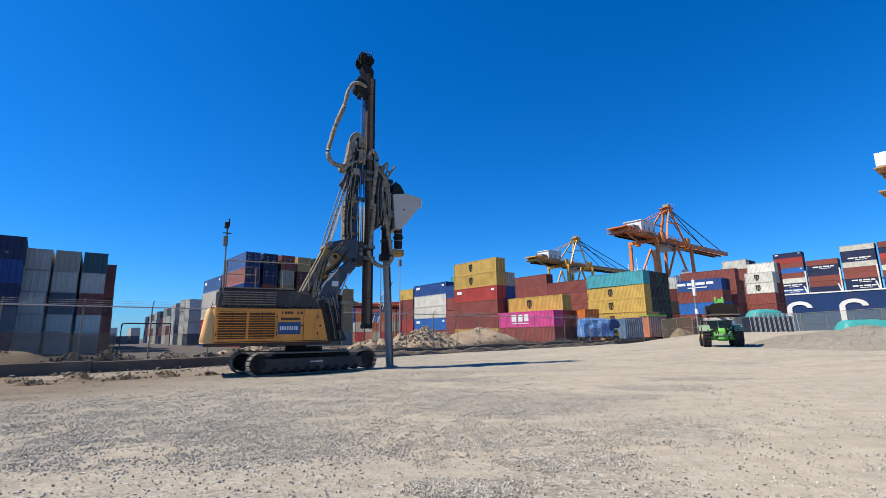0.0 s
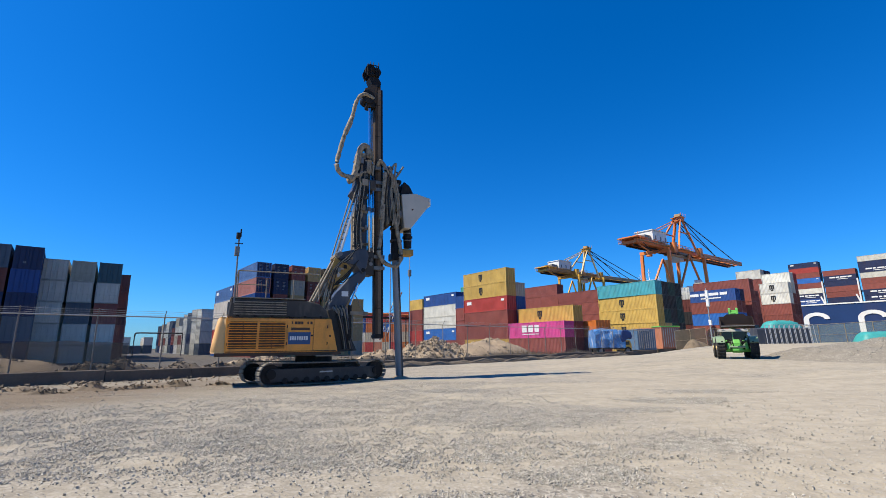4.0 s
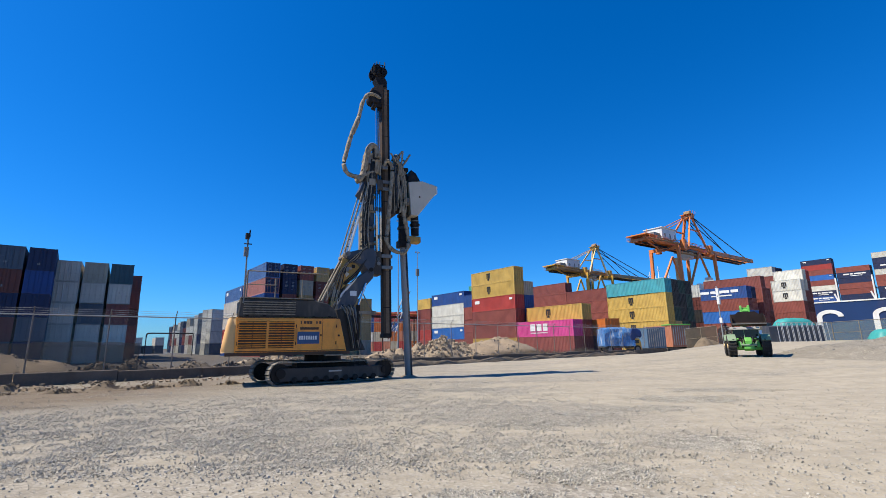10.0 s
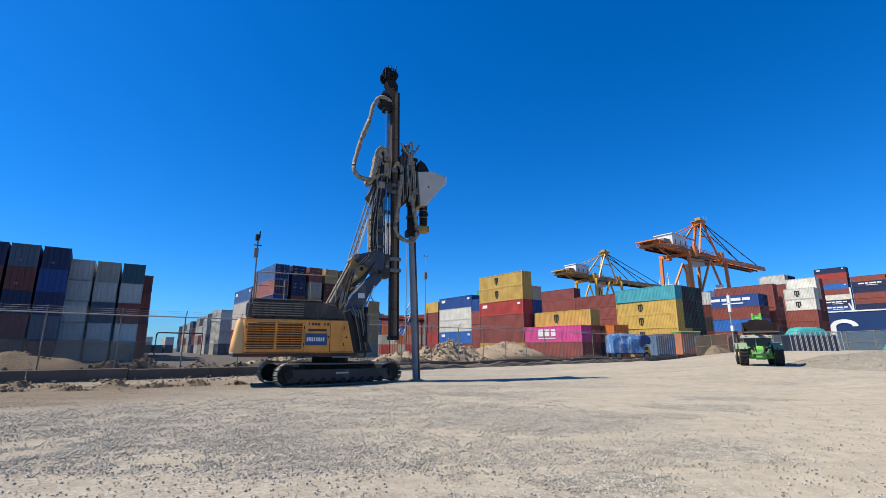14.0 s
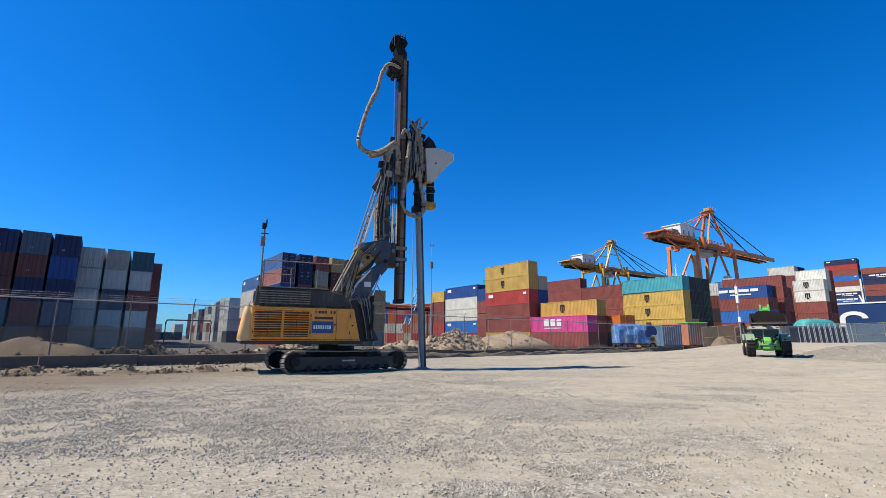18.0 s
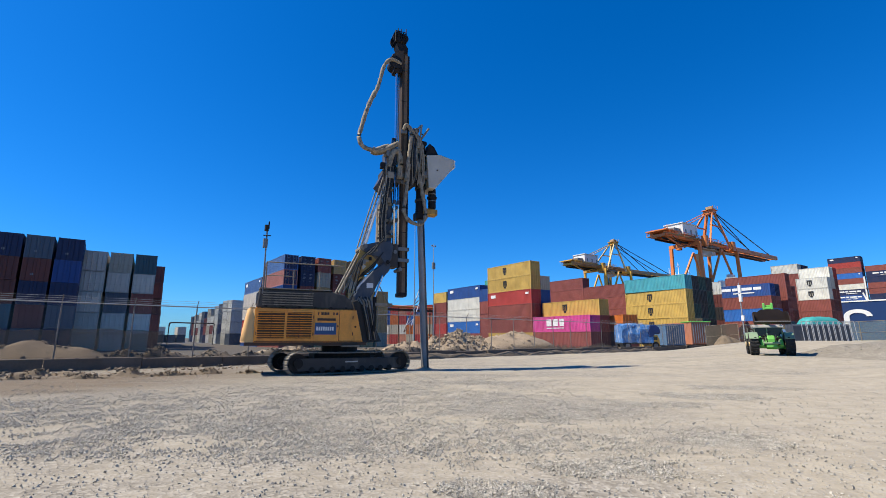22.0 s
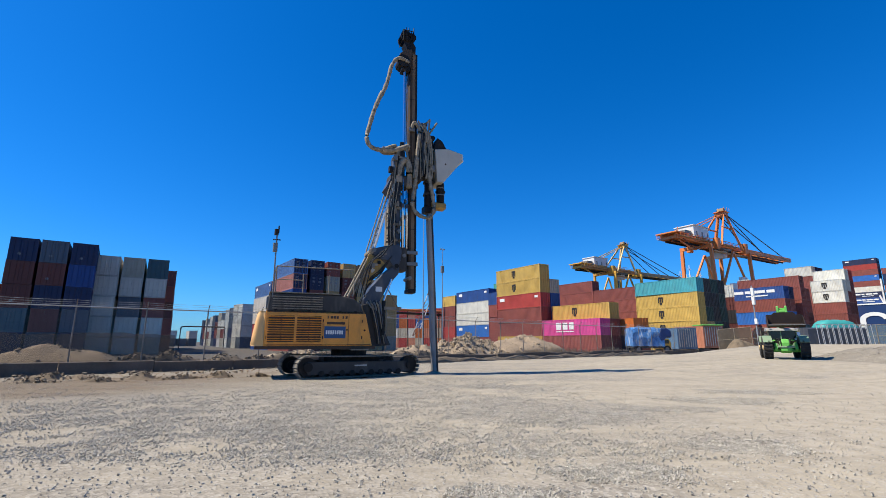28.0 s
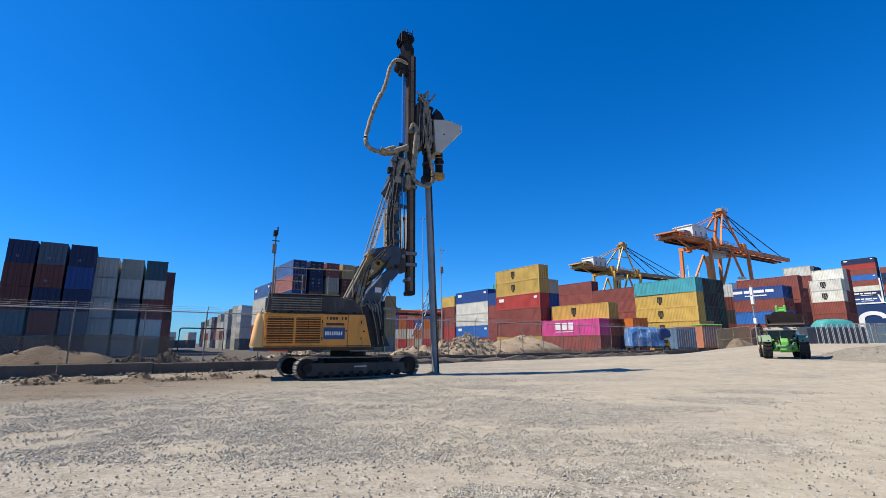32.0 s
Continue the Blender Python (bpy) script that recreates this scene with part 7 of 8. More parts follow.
    walk(sled, [
        (0, pose(HX+0.000, 0, HZ+0.00, 0, -0.00, 0)), (0.5, pose(HX+0.000, 0, HZ+0.00, 0, 0.23, 0)), (1, pose(HX+0.000, 0, HZ+0.00, 0, 0.06, 0)),
        (1.5, pose(HX+0.000, 0, HZ+0.00, 0, -0.02, 0)), (2, pose(HX+0.000, 0, HZ+0.00, 0, 0.01, 0)), (2.5, pose(HX+0.000, 0, HZ+0.00, 0, -0.24, 0)),
        (3, pose(HX+0.000, 0, HZ+0.00, 0, -0.88, 0)), (3.5, pose(HX+0.000, 0, HZ+0.00, 0, -1.59, 0)), (4.1, pose(HX+0.000, 0, HZ+0.00, 0, -0.90, 0)),
        (4.7, pose(HX+0.000, 0, HZ+0.00, 0, -0.30, 0)), (5.5, pose(HX+0.000, 0, HZ+0.00, 0, 0.07, 0)), (6, pose(HX+0.000, 0, HZ+0.00, 0, 0.12, 0)),
        (6.5, pose(HX+0.000, 0, HZ+0.00, 0, 0.16, 0)), (7, pose(HX+0.000, 0, HZ+0.00, 0, -0.05, 0)), (7.5, pose(HX+0.000, 0, HZ+0.00, 0, 0.03, 0)),
        (8, pose(HX+0.000, 0, HZ+0.00, 0, -0.18, 0)), (8.5, pose(HX+0.000, 0, HZ+0.00, 0, -0.69, 0)), (9, pose(HX+0.000, 0, HZ+0.00, 0, -0.92, 0)),
        (9.5, pose(HX+0.000, 0, HZ+0.00, 0, -1.52, 0)), (10, pose(HX+0.000, 0, HZ+0.00, 0, -1.17, 0)),
        (10.5, pose(HX+0.000, 0, HZ+0.00, 0, -0.07, 0)), (11, pose(HX+0.000, 0, HZ+0.00, 0, 0.16, 0)),
        (11.5, pose(HX+0.000, 0, HZ+0.00, 0, 0.01, 0)), (12, pose(HX+0.000, 0, HZ+0.00, 0, -0.12, 0)),
        (12.5, pose(HX+0.000, 0, HZ+0.00, 0, 0.00, 0)), (13, pose(HX+0.000, 0, HZ+0.00, 0, -0.07, 0)),
        (13.5, pose(HX+0.000, 0, HZ+0.00, 0, -0.80, 0)), (14, pose(HX+0.000, 0, HZ+0.00, 0, -1.05, 0)),
        (14.5, pose(HX+0.000, 0, HZ+0.00, 0, -1.18, 0)), (15.1, pose(HX+0.000, 0, HZ+0.00, 0, -1.20, 0)),
        (15.7, pose(HX+0.000, 0, HZ+0.00, 0, -0.40, 0)), (16.5, pose(HX+0.000, 0, HZ+0.00, 0, 0.04, 0)),
        (17, pose(HX+0.000, 0, HZ+0.00, 0, -0.18, 0)), (17.5, pose(HX+0.000, 0, HZ+0.00, 0, -0.38, 0)),
        (18, pose(HX+0.000, 0, HZ+0.00, 0, -0.32, 0)), (18.5, pose(HX+0.000, 0, HZ+0.00, 0, -0.28, 0)),
        (19, pose(HX+0.000, 0, HZ+0.00, 0, -0.55, 0)), (19.5, pose(HX+0.000, 0, HZ+0.00, 0, -1.03, 0)),
        (20, pose(HX+0.000, 0, HZ+0.00, 0, -1.57, 0)), (20.5, pose(HX+0.000, 0, HZ+0.00, 0, -2.10, 0)),
        (21, pose(HX+0.000, 0, HZ+0.00, 0, -1.27, 0)), (21.5, pose(HX+0.000, 0, HZ+0.00, 0, -0.44, 0)),
        (22, pose(HX+0.000, 0, HZ+0.00, 0, -0.23, 0)), (22.5, pose(HX+0.000, 0, HZ+0.00, 0, -0.30, 0)),
        (23, pose(HX+0.000, 0, HZ+0.00, 0, -0.29, 0)), (23.5, pose(HX+0.000, 0, HZ+0.00, 0, -0.21, 0)),
        (24, pose(HX+0.000, 0, HZ+0.00, 0, -0.12, 0)), (24.5, pose(HX+0.000, 0, HZ+0.00, 0, 0.10, 0)), (25, pose(HX+0.000, 0, HZ+0.00, 0, -0.25, 0)),
        (25.5, pose(HX+0.000, 0, HZ+0.00, 0, -0.60, 0)), (26.2, pose(HX+0.000, 0, HZ+0.00, 0, -1.20, 0)),
        (26.9, pose(HX+0.000, 0, HZ+0.00, 0, -1.60, 0)), (27.5, pose(HX+0.000, 0, HZ+0.00, 0, -1.47, 0)),
        (28, pose(HX+0.000, 0, HZ+0.00, 0, -0.32, 0)), (28.5, pose(HX+0.000, 0, HZ+0.00, 0, -0.25, 0)),
        (29, pose(HX+0.000, 0, HZ+0.00, 0, -0.17, 0)), (29.5, pose(HX+0.000, 0, HZ+0.00, 0, -0.04, 0)),
        (30, pose(HX+0.000, 0, HZ+0.00, 0, -0.01, 0)), (30.5, pose(HX+0.000, 0, HZ+0.00, 0, 0.27, 0)), (31, pose(HX+0.000, 0, HZ+0.00, 0, 0.27, 0)),
        (31.5, pose(HX+0.000, 0, HZ+0.00, 0, 0.33, 0)), (32, pose(HX+0.000, 0, HZ+0.00, 0, -0.36, 0)),
    ])
    walk(vib, [
        (0, pose(HX-0.000, 0, HZ+0.00, 0, -0.00, 0)), (0.5, pose(HX+0.001, 0, HZ+0.33, 0, 0.23, 0)), (1, pose(HX+0.001, 0, HZ+0.61, 0, 0.06, 0)),
        (1.5, pose(HX+0.000, 0, HZ+0.92, 0, -0.02, 0)), (2, pose(HX+0.000, 0, HZ+1.18, 0, 0.01, 0)), (2.5, pose(HX-0.005, 0, HZ+1.18, 0, -0.24, 0)),
        (3, pose(HX-0.015, 0, HZ+0.99, 0, -0.88, 0)), (3.5, pose(HX-0.021, 0, HZ+0.76, 0, -1.59, 0)), (4.1, pose(HX-0.008, 0, HZ+0.50, 0, -0.90, 0)),
        (4.7, pose(HX-0.002, 0, HZ+0.38, 0, -0.30, 0)), (5.5, pose(HX+0.001, 0, HZ+0.72, 0, 0.07, 0)), (6, pose(HX+0.002, 0, HZ+1.03, 0, 0.12, 0)),
        (6.5, pose(HX+0.004, 0, HZ+1.34, 0, 0.16, 0)), (7, pose(HX-0.001, 0, HZ+1.64, 0, -0.05, 0)), (7.5, pose(HX+0.001, 0, HZ+1.96, 0, 0.03, 0)),
        (8, pose(HX-0.006, 0, HZ+2.06, 0, -0.18, 0)), (8.5, pose(HX-0.023, 0, HZ+1.86, 0, -0.69, 0)), (9, pose(HX-0.025, 0, HZ+1.59, 0, -0.92, 0)),
        (9.5, pose(HX-0.037, 0, HZ+1.38, 0, -1.52, 0)), (10, pose(HX-0.025, 0, HZ+1.21, 0, -1.17, 0)),
        (10.5, pose(HX-0.001, 0, HZ+1.17, 0, -0.07, 0)), (11, pose(HX+0.004, 0, HZ+1.39, 0, 0.16, 0)),
        (11.5, pose(HX+0.000, 0, HZ+1.69, 0, 0.01, 0)), (12, pose(HX-0.004, 0, HZ+2.01, 0, -0.12, 0)),
        (12.5, pose(HX+0.000, 0, HZ+2.30, 0, 0.00, 0)), (13, pose(HX-0.003, 0, HZ+2.44, 0, -0.07, 0)),
        (13.5, pose(HX-0.031, 0, HZ+2.27, 0, -0.80, 0)), (14, pose(HX-0.037, 0, HZ+2.00, 0, -1.05, 0)),
        (14.5, pose(HX-0.036, 0, HZ+1.72, 0, -1.18, 0)), (15.1, pose(HX-0.031, 0, HZ+1.48, 0, -1.20, 0)),
        (15.7, pose(HX-0.011, 0, HZ+1.60, 0, -0.40, 0)), (16.5, pose(HX+0.002, 0, HZ+2.11, 0, 0.04, 0)),
        (17, pose(HX-0.007, 0, HZ+2.33, 0, -0.18, 0)), (17.5, pose(HX-0.017, 0, HZ+2.57, 0, -0.38, 0)),
        (18, pose(HX-0.015, 0, HZ+2.78, 0, -0.32, 0)), (18.5, pose(HX-0.015, 0, HZ+3.01, 0, -0.28, 0)),
        (19, pose(HX-0.030, 0, HZ+3.13, 0, -0.55, 0)), (19.5, pose(HX-0.052, 0, HZ+2.90, 0, -1.03, 0)),
        (20, pose(HX-0.073, 0, HZ+2.64, 0, -1.57, 0)), (20.5, pose(HX-0.087, 0, HZ+2.38, 0, -2.10, 0)),
        (21, pose(HX-0.049, 0, HZ+2.20, 0, -1.27, 0)), (21.5, pose(HX-0.017, 0, HZ+2.17, 0, -0.44, 0)),
        (22, pose(HX-0.010, 0, HZ+2.41, 0, -0.23, 0)), (22.5, pose(HX-0.014, 0, HZ+2.69, 0, -0.30, 0)),
        (23, pose(HX-0.016, 0, HZ+3.04, 0, -0.29, 0)), (23.5, pose(HX-0.012, 0, HZ+3.36, 0, -0.21, 0)),
        (24, pose(HX-0.008, 0, HZ+3.68, 0, -0.12, 0)), (24.5, pose(HX+0.007, 0, HZ+3.88, 0, 0.10, 0)), (25, pose(HX-0.018, 0, HZ+4.10, 0, -0.25, 0)),
        (25.5, pose(HX-0.043, 0, HZ+4.10, 0, -0.60, 0)), (26.2, pose(HX-0.079, 0, HZ+3.75, 0, -1.20, 0)),
        (26.9, pose(HX-0.089, 0, HZ+3.20, 0, -1.60, 0)), (27.5, pose(HX-0.077, 0, HZ+3.00, 0, -1.47, 0)),
        (28, pose(HX-0.017, 0, HZ+2.97, 0, -0.32, 0)), (28.5, pose(HX-0.014, 0, HZ+3.25, 0, -0.25, 0)),
        (29, pose(HX-0.010, 0, HZ+3.49, 0, -0.17, 0)), (29.5, pose(HX-0.003, 0, HZ+3.77, 0, -0.04, 0)),
        (30, pose(HX-0.001, 0, HZ+4.03, 0, -0.01, 0)), (30.5, pose(HX+0.020, 0, HZ+4.27, 0, 0.27, 0)), (31, pose(HX+0.022, 0, HZ+4.55, 0, 0.27, 0)),
        (31.5, pose(HX+0.027, 0, HZ+4.83, 0, 0.33, 0)), (32, pose(HX-0.030, 0, HZ+4.81, 0, -0.36, 0)),
    ])
    walk(hose_upper, [
        (0, pose(HX+0.000, 0, HZ-0.00, 0, -0.00, 0)), (0.5, pose(HX+0.000, 0, HZ+0.01, 0, 0.23, 0)), (1, pose(HX+0.000, 0, HZ+0.01, 0, 0.06, 0)),
        (1.5, pose(HX+0.000, 0, HZ+0.01, 0, -0.02, 0)), (2, pose(HX+0.000, 0, HZ+0.05, 0, 0.01, 0)), (2.5, pose(HX+0.000, 0, HZ+0.00, 0, -0.24, 0)),
        (3, pose(HX-0.001, 0, HZ+0.05, 0, -0.88, 0)), (3.5, pose(HX-0.001, 0, HZ+0.04, 0, -1.59, 0)), (4.1, pose(HX+0.000, 0, HZ+0.00, 0, -0.90, 0)),
        (4.7, pose(HX+0.000, 0, HZ+0.00, 0, -0.30, 0)), (5.5, pose(HX-0.000, 0, HZ-0.00, 0, 0.07, 0)), (6, pose(HX+0.000, 0, HZ+0.01, 0, 0.12, 0)),
        (6.5, pose(HX-0.000, 0, HZ-0.04, 0, 0.16, 0)), (7, pose(HX+0.000, 0, HZ-0.03, 0, -0.05, 0)), (7.5, pose(HX-0.000, 0, HZ-0.00, 0, 0.03, 0)),
        (8, pose(HX+0.000, 0, HZ+0.00, 0, -0.18, 0)), (8.5, pose(HX+0.000, 0, HZ+0.02, 0, -0.69, 0)), (9, pose(HX+0.000, 0, HZ-0.00, 0, -0.92, 0)),
        (9.5, pose(HX+0.000, 0, HZ+0.01, 0, -1.52, 0)), (10, pose(HX+0.000, 0, HZ+0.00, 0, -1.17, 0)),
        (10.5, pose(HX+0.000, 0, HZ+0.01, 0, -0.07, 0)), (11, pose(HX-0.000, 0, HZ-0.01, 0, 0.16, 0)),
        (11.5, pose(HX-0.000, 0, HZ-0.01, 0, 0.01, 0)), (12, pose(HX+0.000, 0, HZ+0.01, 0, -0.12, 0)),
        (12.5, pose(HX-0.000, 0, HZ-0.06, 0, 0.00, 0)), (13, pose(HX+0.000, 0, HZ-0.00, 0, -0.07, 0)),
        (13.5, pose(HX+0.000, 0, HZ+0.01, 0, -0.80, 0)), (14, pose(HX-0.001, 0, HZ+0.03, 0, -1.05, 0)),
        (14.5, pose(HX+0.000, 0, HZ-0.00, 0, -1.18, 0)), (15.1, pose(HX-0.001, 0, HZ+0.03, 0, -1.20, 0)),
        (15.7, pose(HX-0.002, 0, HZ+0.27, 0, -0.40, 0)), (16.5, pose(HX+0.000, 0, HZ+0.63, 0, 0.04, 0)),
        (17, pose(HX-0.003, 0, HZ+0.84, 0, -0.18, 0)), (17.5, pose(HX-0.007, 0, HZ+1.07, 0, -0.38, 0)),
        (18, pose(HX-0.007, 0, HZ+1.33, 0, -0.32, 0)), (18.5, pose(HX-0.008, 0, HZ+1.55, 0, -0.28, 0)),
        (19, pose(HX-0.017, 0, HZ+1.73, 0, -0.55, 0)), (19.5, pose(HX-0.031, 0, HZ+1.73, 0, -1.03, 0)),
        (20, pose(HX-0.049, 0, HZ+1.77, 0, -1.57, 0)), (20.5, pose(HX-0.064, 0, HZ+1.73, 0, -2.10, 0)),
        (21, pose(HX-0.039, 0, HZ+1.75, 0, -1.27, 0)), (21.5, pose(HX-0.013, 0, HZ+1.71, 0, -0.44, 0)),
        (22, pose(HX-0.007, 0, HZ+1.71, 0, -0.23, 0)), (22.5, pose(HX-0.009, 0, HZ+1.69, 0, -0.30, 0)),
        (23, pose(HX-0.009, 0, HZ+1.75, 0, -0.29, 0)), (23.5, pose(HX-0.006, 0, HZ+1.79, 0, -0.21, 0)),
        (24, pose(HX-0.004, 0, HZ+1.89, 0, -0.12, 0)), (24.5, pose(HX+0.003, 0, HZ+1.97, 0, 0.10, 0)), (25, pose(HX-0.009, 0, HZ+2.09, 0, -0.25, 0)),
        (25.5, pose(HX-0.022, 0, HZ+2.14, 0, -0.60, 0)), (26.2, pose(HX-0.044, 0, HZ+2.10, 0, -1.20, 0)),
        (26.9, pose(HX-0.058, 0, HZ+2.09, 0, -1.60, 0)), (27.5, pose(HX-0.053, 0, HZ+2.08, 0, -1.47, 0)),
        (28, pose(HX-0.012, 0, HZ+2.08, 0, -0.32, 0)), (28.5, pose(HX-0.009, 0, HZ+2.04, 0, -0.25, 0)),
        (29, pose(HX-0.006, 0, HZ+2.08, 0, -0.17, 0)), (29.5, pose(HX-0.002, 0, HZ+2.05, 0, -0.04, 0)),
        (30, pose(HX+0.000, 0, HZ+2.07, 0, -0.01, 0)), (30.5, pose(HX+0.010, 0, HZ+2.01, 0, 0.27, 0)), (31, pose(HX+0.010, 0, HZ+2.03, 0, 0.27, 0)),
        (31.5, pose(HX+0.011, 0, HZ+2.01, 0, 0.33, 0)), (32, pose(HX-0.013, 0, HZ+2.02, 0, -0.36, 0)),
    ])
    walk(hose_lower, [
        (0, pose(HX+0.000, 0, HZ-0.00, 0, -0.00, 0)), (0.5, pose(HX-0.001, 0, HZ+0.01, 0, 0.23, 0)), (1, pose(HX-0.002, 0, HZ+0.01, 0, 0.06, 0)),
        (1.5, pose(HX-0.002, 0, HZ+0.01, 0, -0.02, 0)), (2, pose(HX-0.008, 0, HZ+0.03, 0, 0.01, 0)), (2.5, pose(HX-0.000, 0, HZ+0.00, 0, -0.24, 0)),
        (3, pose(HX-0.006, 0, HZ+0.03, 0, -0.88, 0)), (3.5, pose(HX-0.006, 0, HZ+0.02, 0, -1.59, 0)), (4.1, pose(HX+0.000, 0, HZ+0.00, 0, -0.90, 0)),
        (4.7, pose(HX+0.000, 0, HZ+0.00, 0, -0.30, 0)), (5.5, pose(HX+0.000, 0, HZ-0.00, 0, 0.07, 0)), (6, pose(HX-0.002, 0, HZ+0.01, 0, 0.12, 0)),
        (6.5, pose(HX+0.006, 0, HZ-0.02, 0, 0.16, 0)), (7, pose(HX+0.004, 0, HZ-0.02, 0, -0.05, 0)), (7.5, pose(HX+0.000, 0, HZ-0.00, 0, 0.03, 0)),
        (8, pose(HX-0.000, 0, HZ+0.00, 0, -0.18, 0)), (8.5, pose(HX-0.002, 0, HZ+0.01, 0, -0.69, 0)), (9, pose(HX+0.001, 0, HZ-0.00, 0, -0.92, 0)),
        (9.5, pose(HX-0.001, 0, HZ+0.01, 0, -1.52, 0)), (10, pose(HX-0.001, 0, HZ+0.00, 0, -1.17, 0)),
        (10.5, pose(HX-0.001, 0, HZ+0.00, 0, -0.07, 0)), (11, pose(HX+0.001, 0, HZ-0.00, 0, 0.16, 0)),
        (11.5, pose(HX+0.002, 0, HZ-0.01, 0, 0.01, 0)), (12, pose(HX-0.001, 0, HZ+0.00, 0, -0.12, 0)),
        (12.5, pose(HX+0.008, 0, HZ-0.04, 0, 0.00, 0)), (13, pose(HX+0.000, 0, HZ-0.00, 0, -0.07, 0)),
        (13.5, pose(HX-0.001, 0, HZ+0.01, 0, -0.80, 0)), (14, pose(HX-0.004, 0, HZ+0.02, 0, -1.05, 0)),
        (14.5, pose(HX+0.001, 0, HZ-0.00, 0, -1.18, 0)), (15.1, pose(HX-0.004, 0, HZ+0.02, 0, -1.20, 0)),
        (15.7, pose(HX-0.039, 0, HZ+0.17, 0, -0.40, 0)), (16.5, pose(HX-0.088, 0, HZ+0.39, 0, 0.04, 0)),
        (17, pose(HX-0.119, 0, HZ+0.52, 0, -0.18, 0)), (17.5, pose(HX-0.153, 0, HZ+0.66, 0, -0.38, 0)),
        (18, pose(HX-0.191, 0, HZ+0.83, 0, -0.32, 0)), (18.5, pose(HX-0.222, 0, HZ+0.96, 0, -0.28, 0)),
        (19, pose(HX-0.252, 0, HZ+1.07, 0, -0.55, 0)), (19.5, pose(HX-0.262, 0, HZ+1.07, 0, -1.03, 0)),
        (20, pose(HX-0.278, 0, HZ+1.10, 0, -1.57, 0)), (20.5, pose(HX-0.282, 0, HZ+1.07, 0, -2.10, 0)),
        (21, pose(HX-0.269, 0, HZ+1.08, 0, -1.27, 0)), (21.5, pose(HX-0.247, 0, HZ+1.06, 0, -0.44, 0)),
        (22, pose(HX-0.244, 0, HZ+1.06, 0, -0.23, 0)), (22.5, pose(HX-0.243, 0, HZ+1.05, 0, -0.30, 0)),
        (23, pose(HX-0.252, 0, HZ+1.09, 0, -0.29, 0)), (23.5, pose(HX-0.254, 0, HZ+1.11, 0, -0.21, 0)),
        (24, pose(HX-0.267, 0, HZ+1.17, 0, -0.12, 0)), (24.5, pose(HX-0.273, 0, HZ+1.22, 0, 0.10, 0)), (25, pose(HX-0.298, 0, HZ+1.30, 0, -0.25, 0)),
        (25.5, pose(HX-0.314, 0, HZ+1.33, 0, -0.60, 0)), (26.2, pose(HX-0.321, 0, HZ+1.30, 0, -1.20, 0)),
        (26.9, pose(HX-0.329, 0, HZ+1.30, 0, -1.60, 0)), (27.5, pose(HX-0.324, 0, HZ+1.29, 0, -1.47, 0)),
        (28, pose(HX-0.299, 0, HZ+1.29, 0, -0.32, 0)), (28.5, pose(HX-0.291, 0, HZ+1.27, 0, -0.25, 0)),
        (29, pose(HX-0.295, 0, HZ+1.29, 0, -0.17, 0)), (29.5, pose(HX-0.288, 0, HZ+1.27, 0, -0.04, 0)),
        (30, pose(HX-0.289, 0, HZ+1.28, 0, -0.01, 0)), (30.5, pose(HX-0.275, 0, HZ+1.24, 0, 0.27, 0)), (31, pose(HX-0.278, 0, HZ+1.26, 0, 0.27, 0)),
        (31.5, pose(HX-0.274, 0, HZ+1.24, 0, 0.33, 0)), (32, pose(HX-0.290, 0, HZ+1.25, 0, -0.36, 0)),
    ])
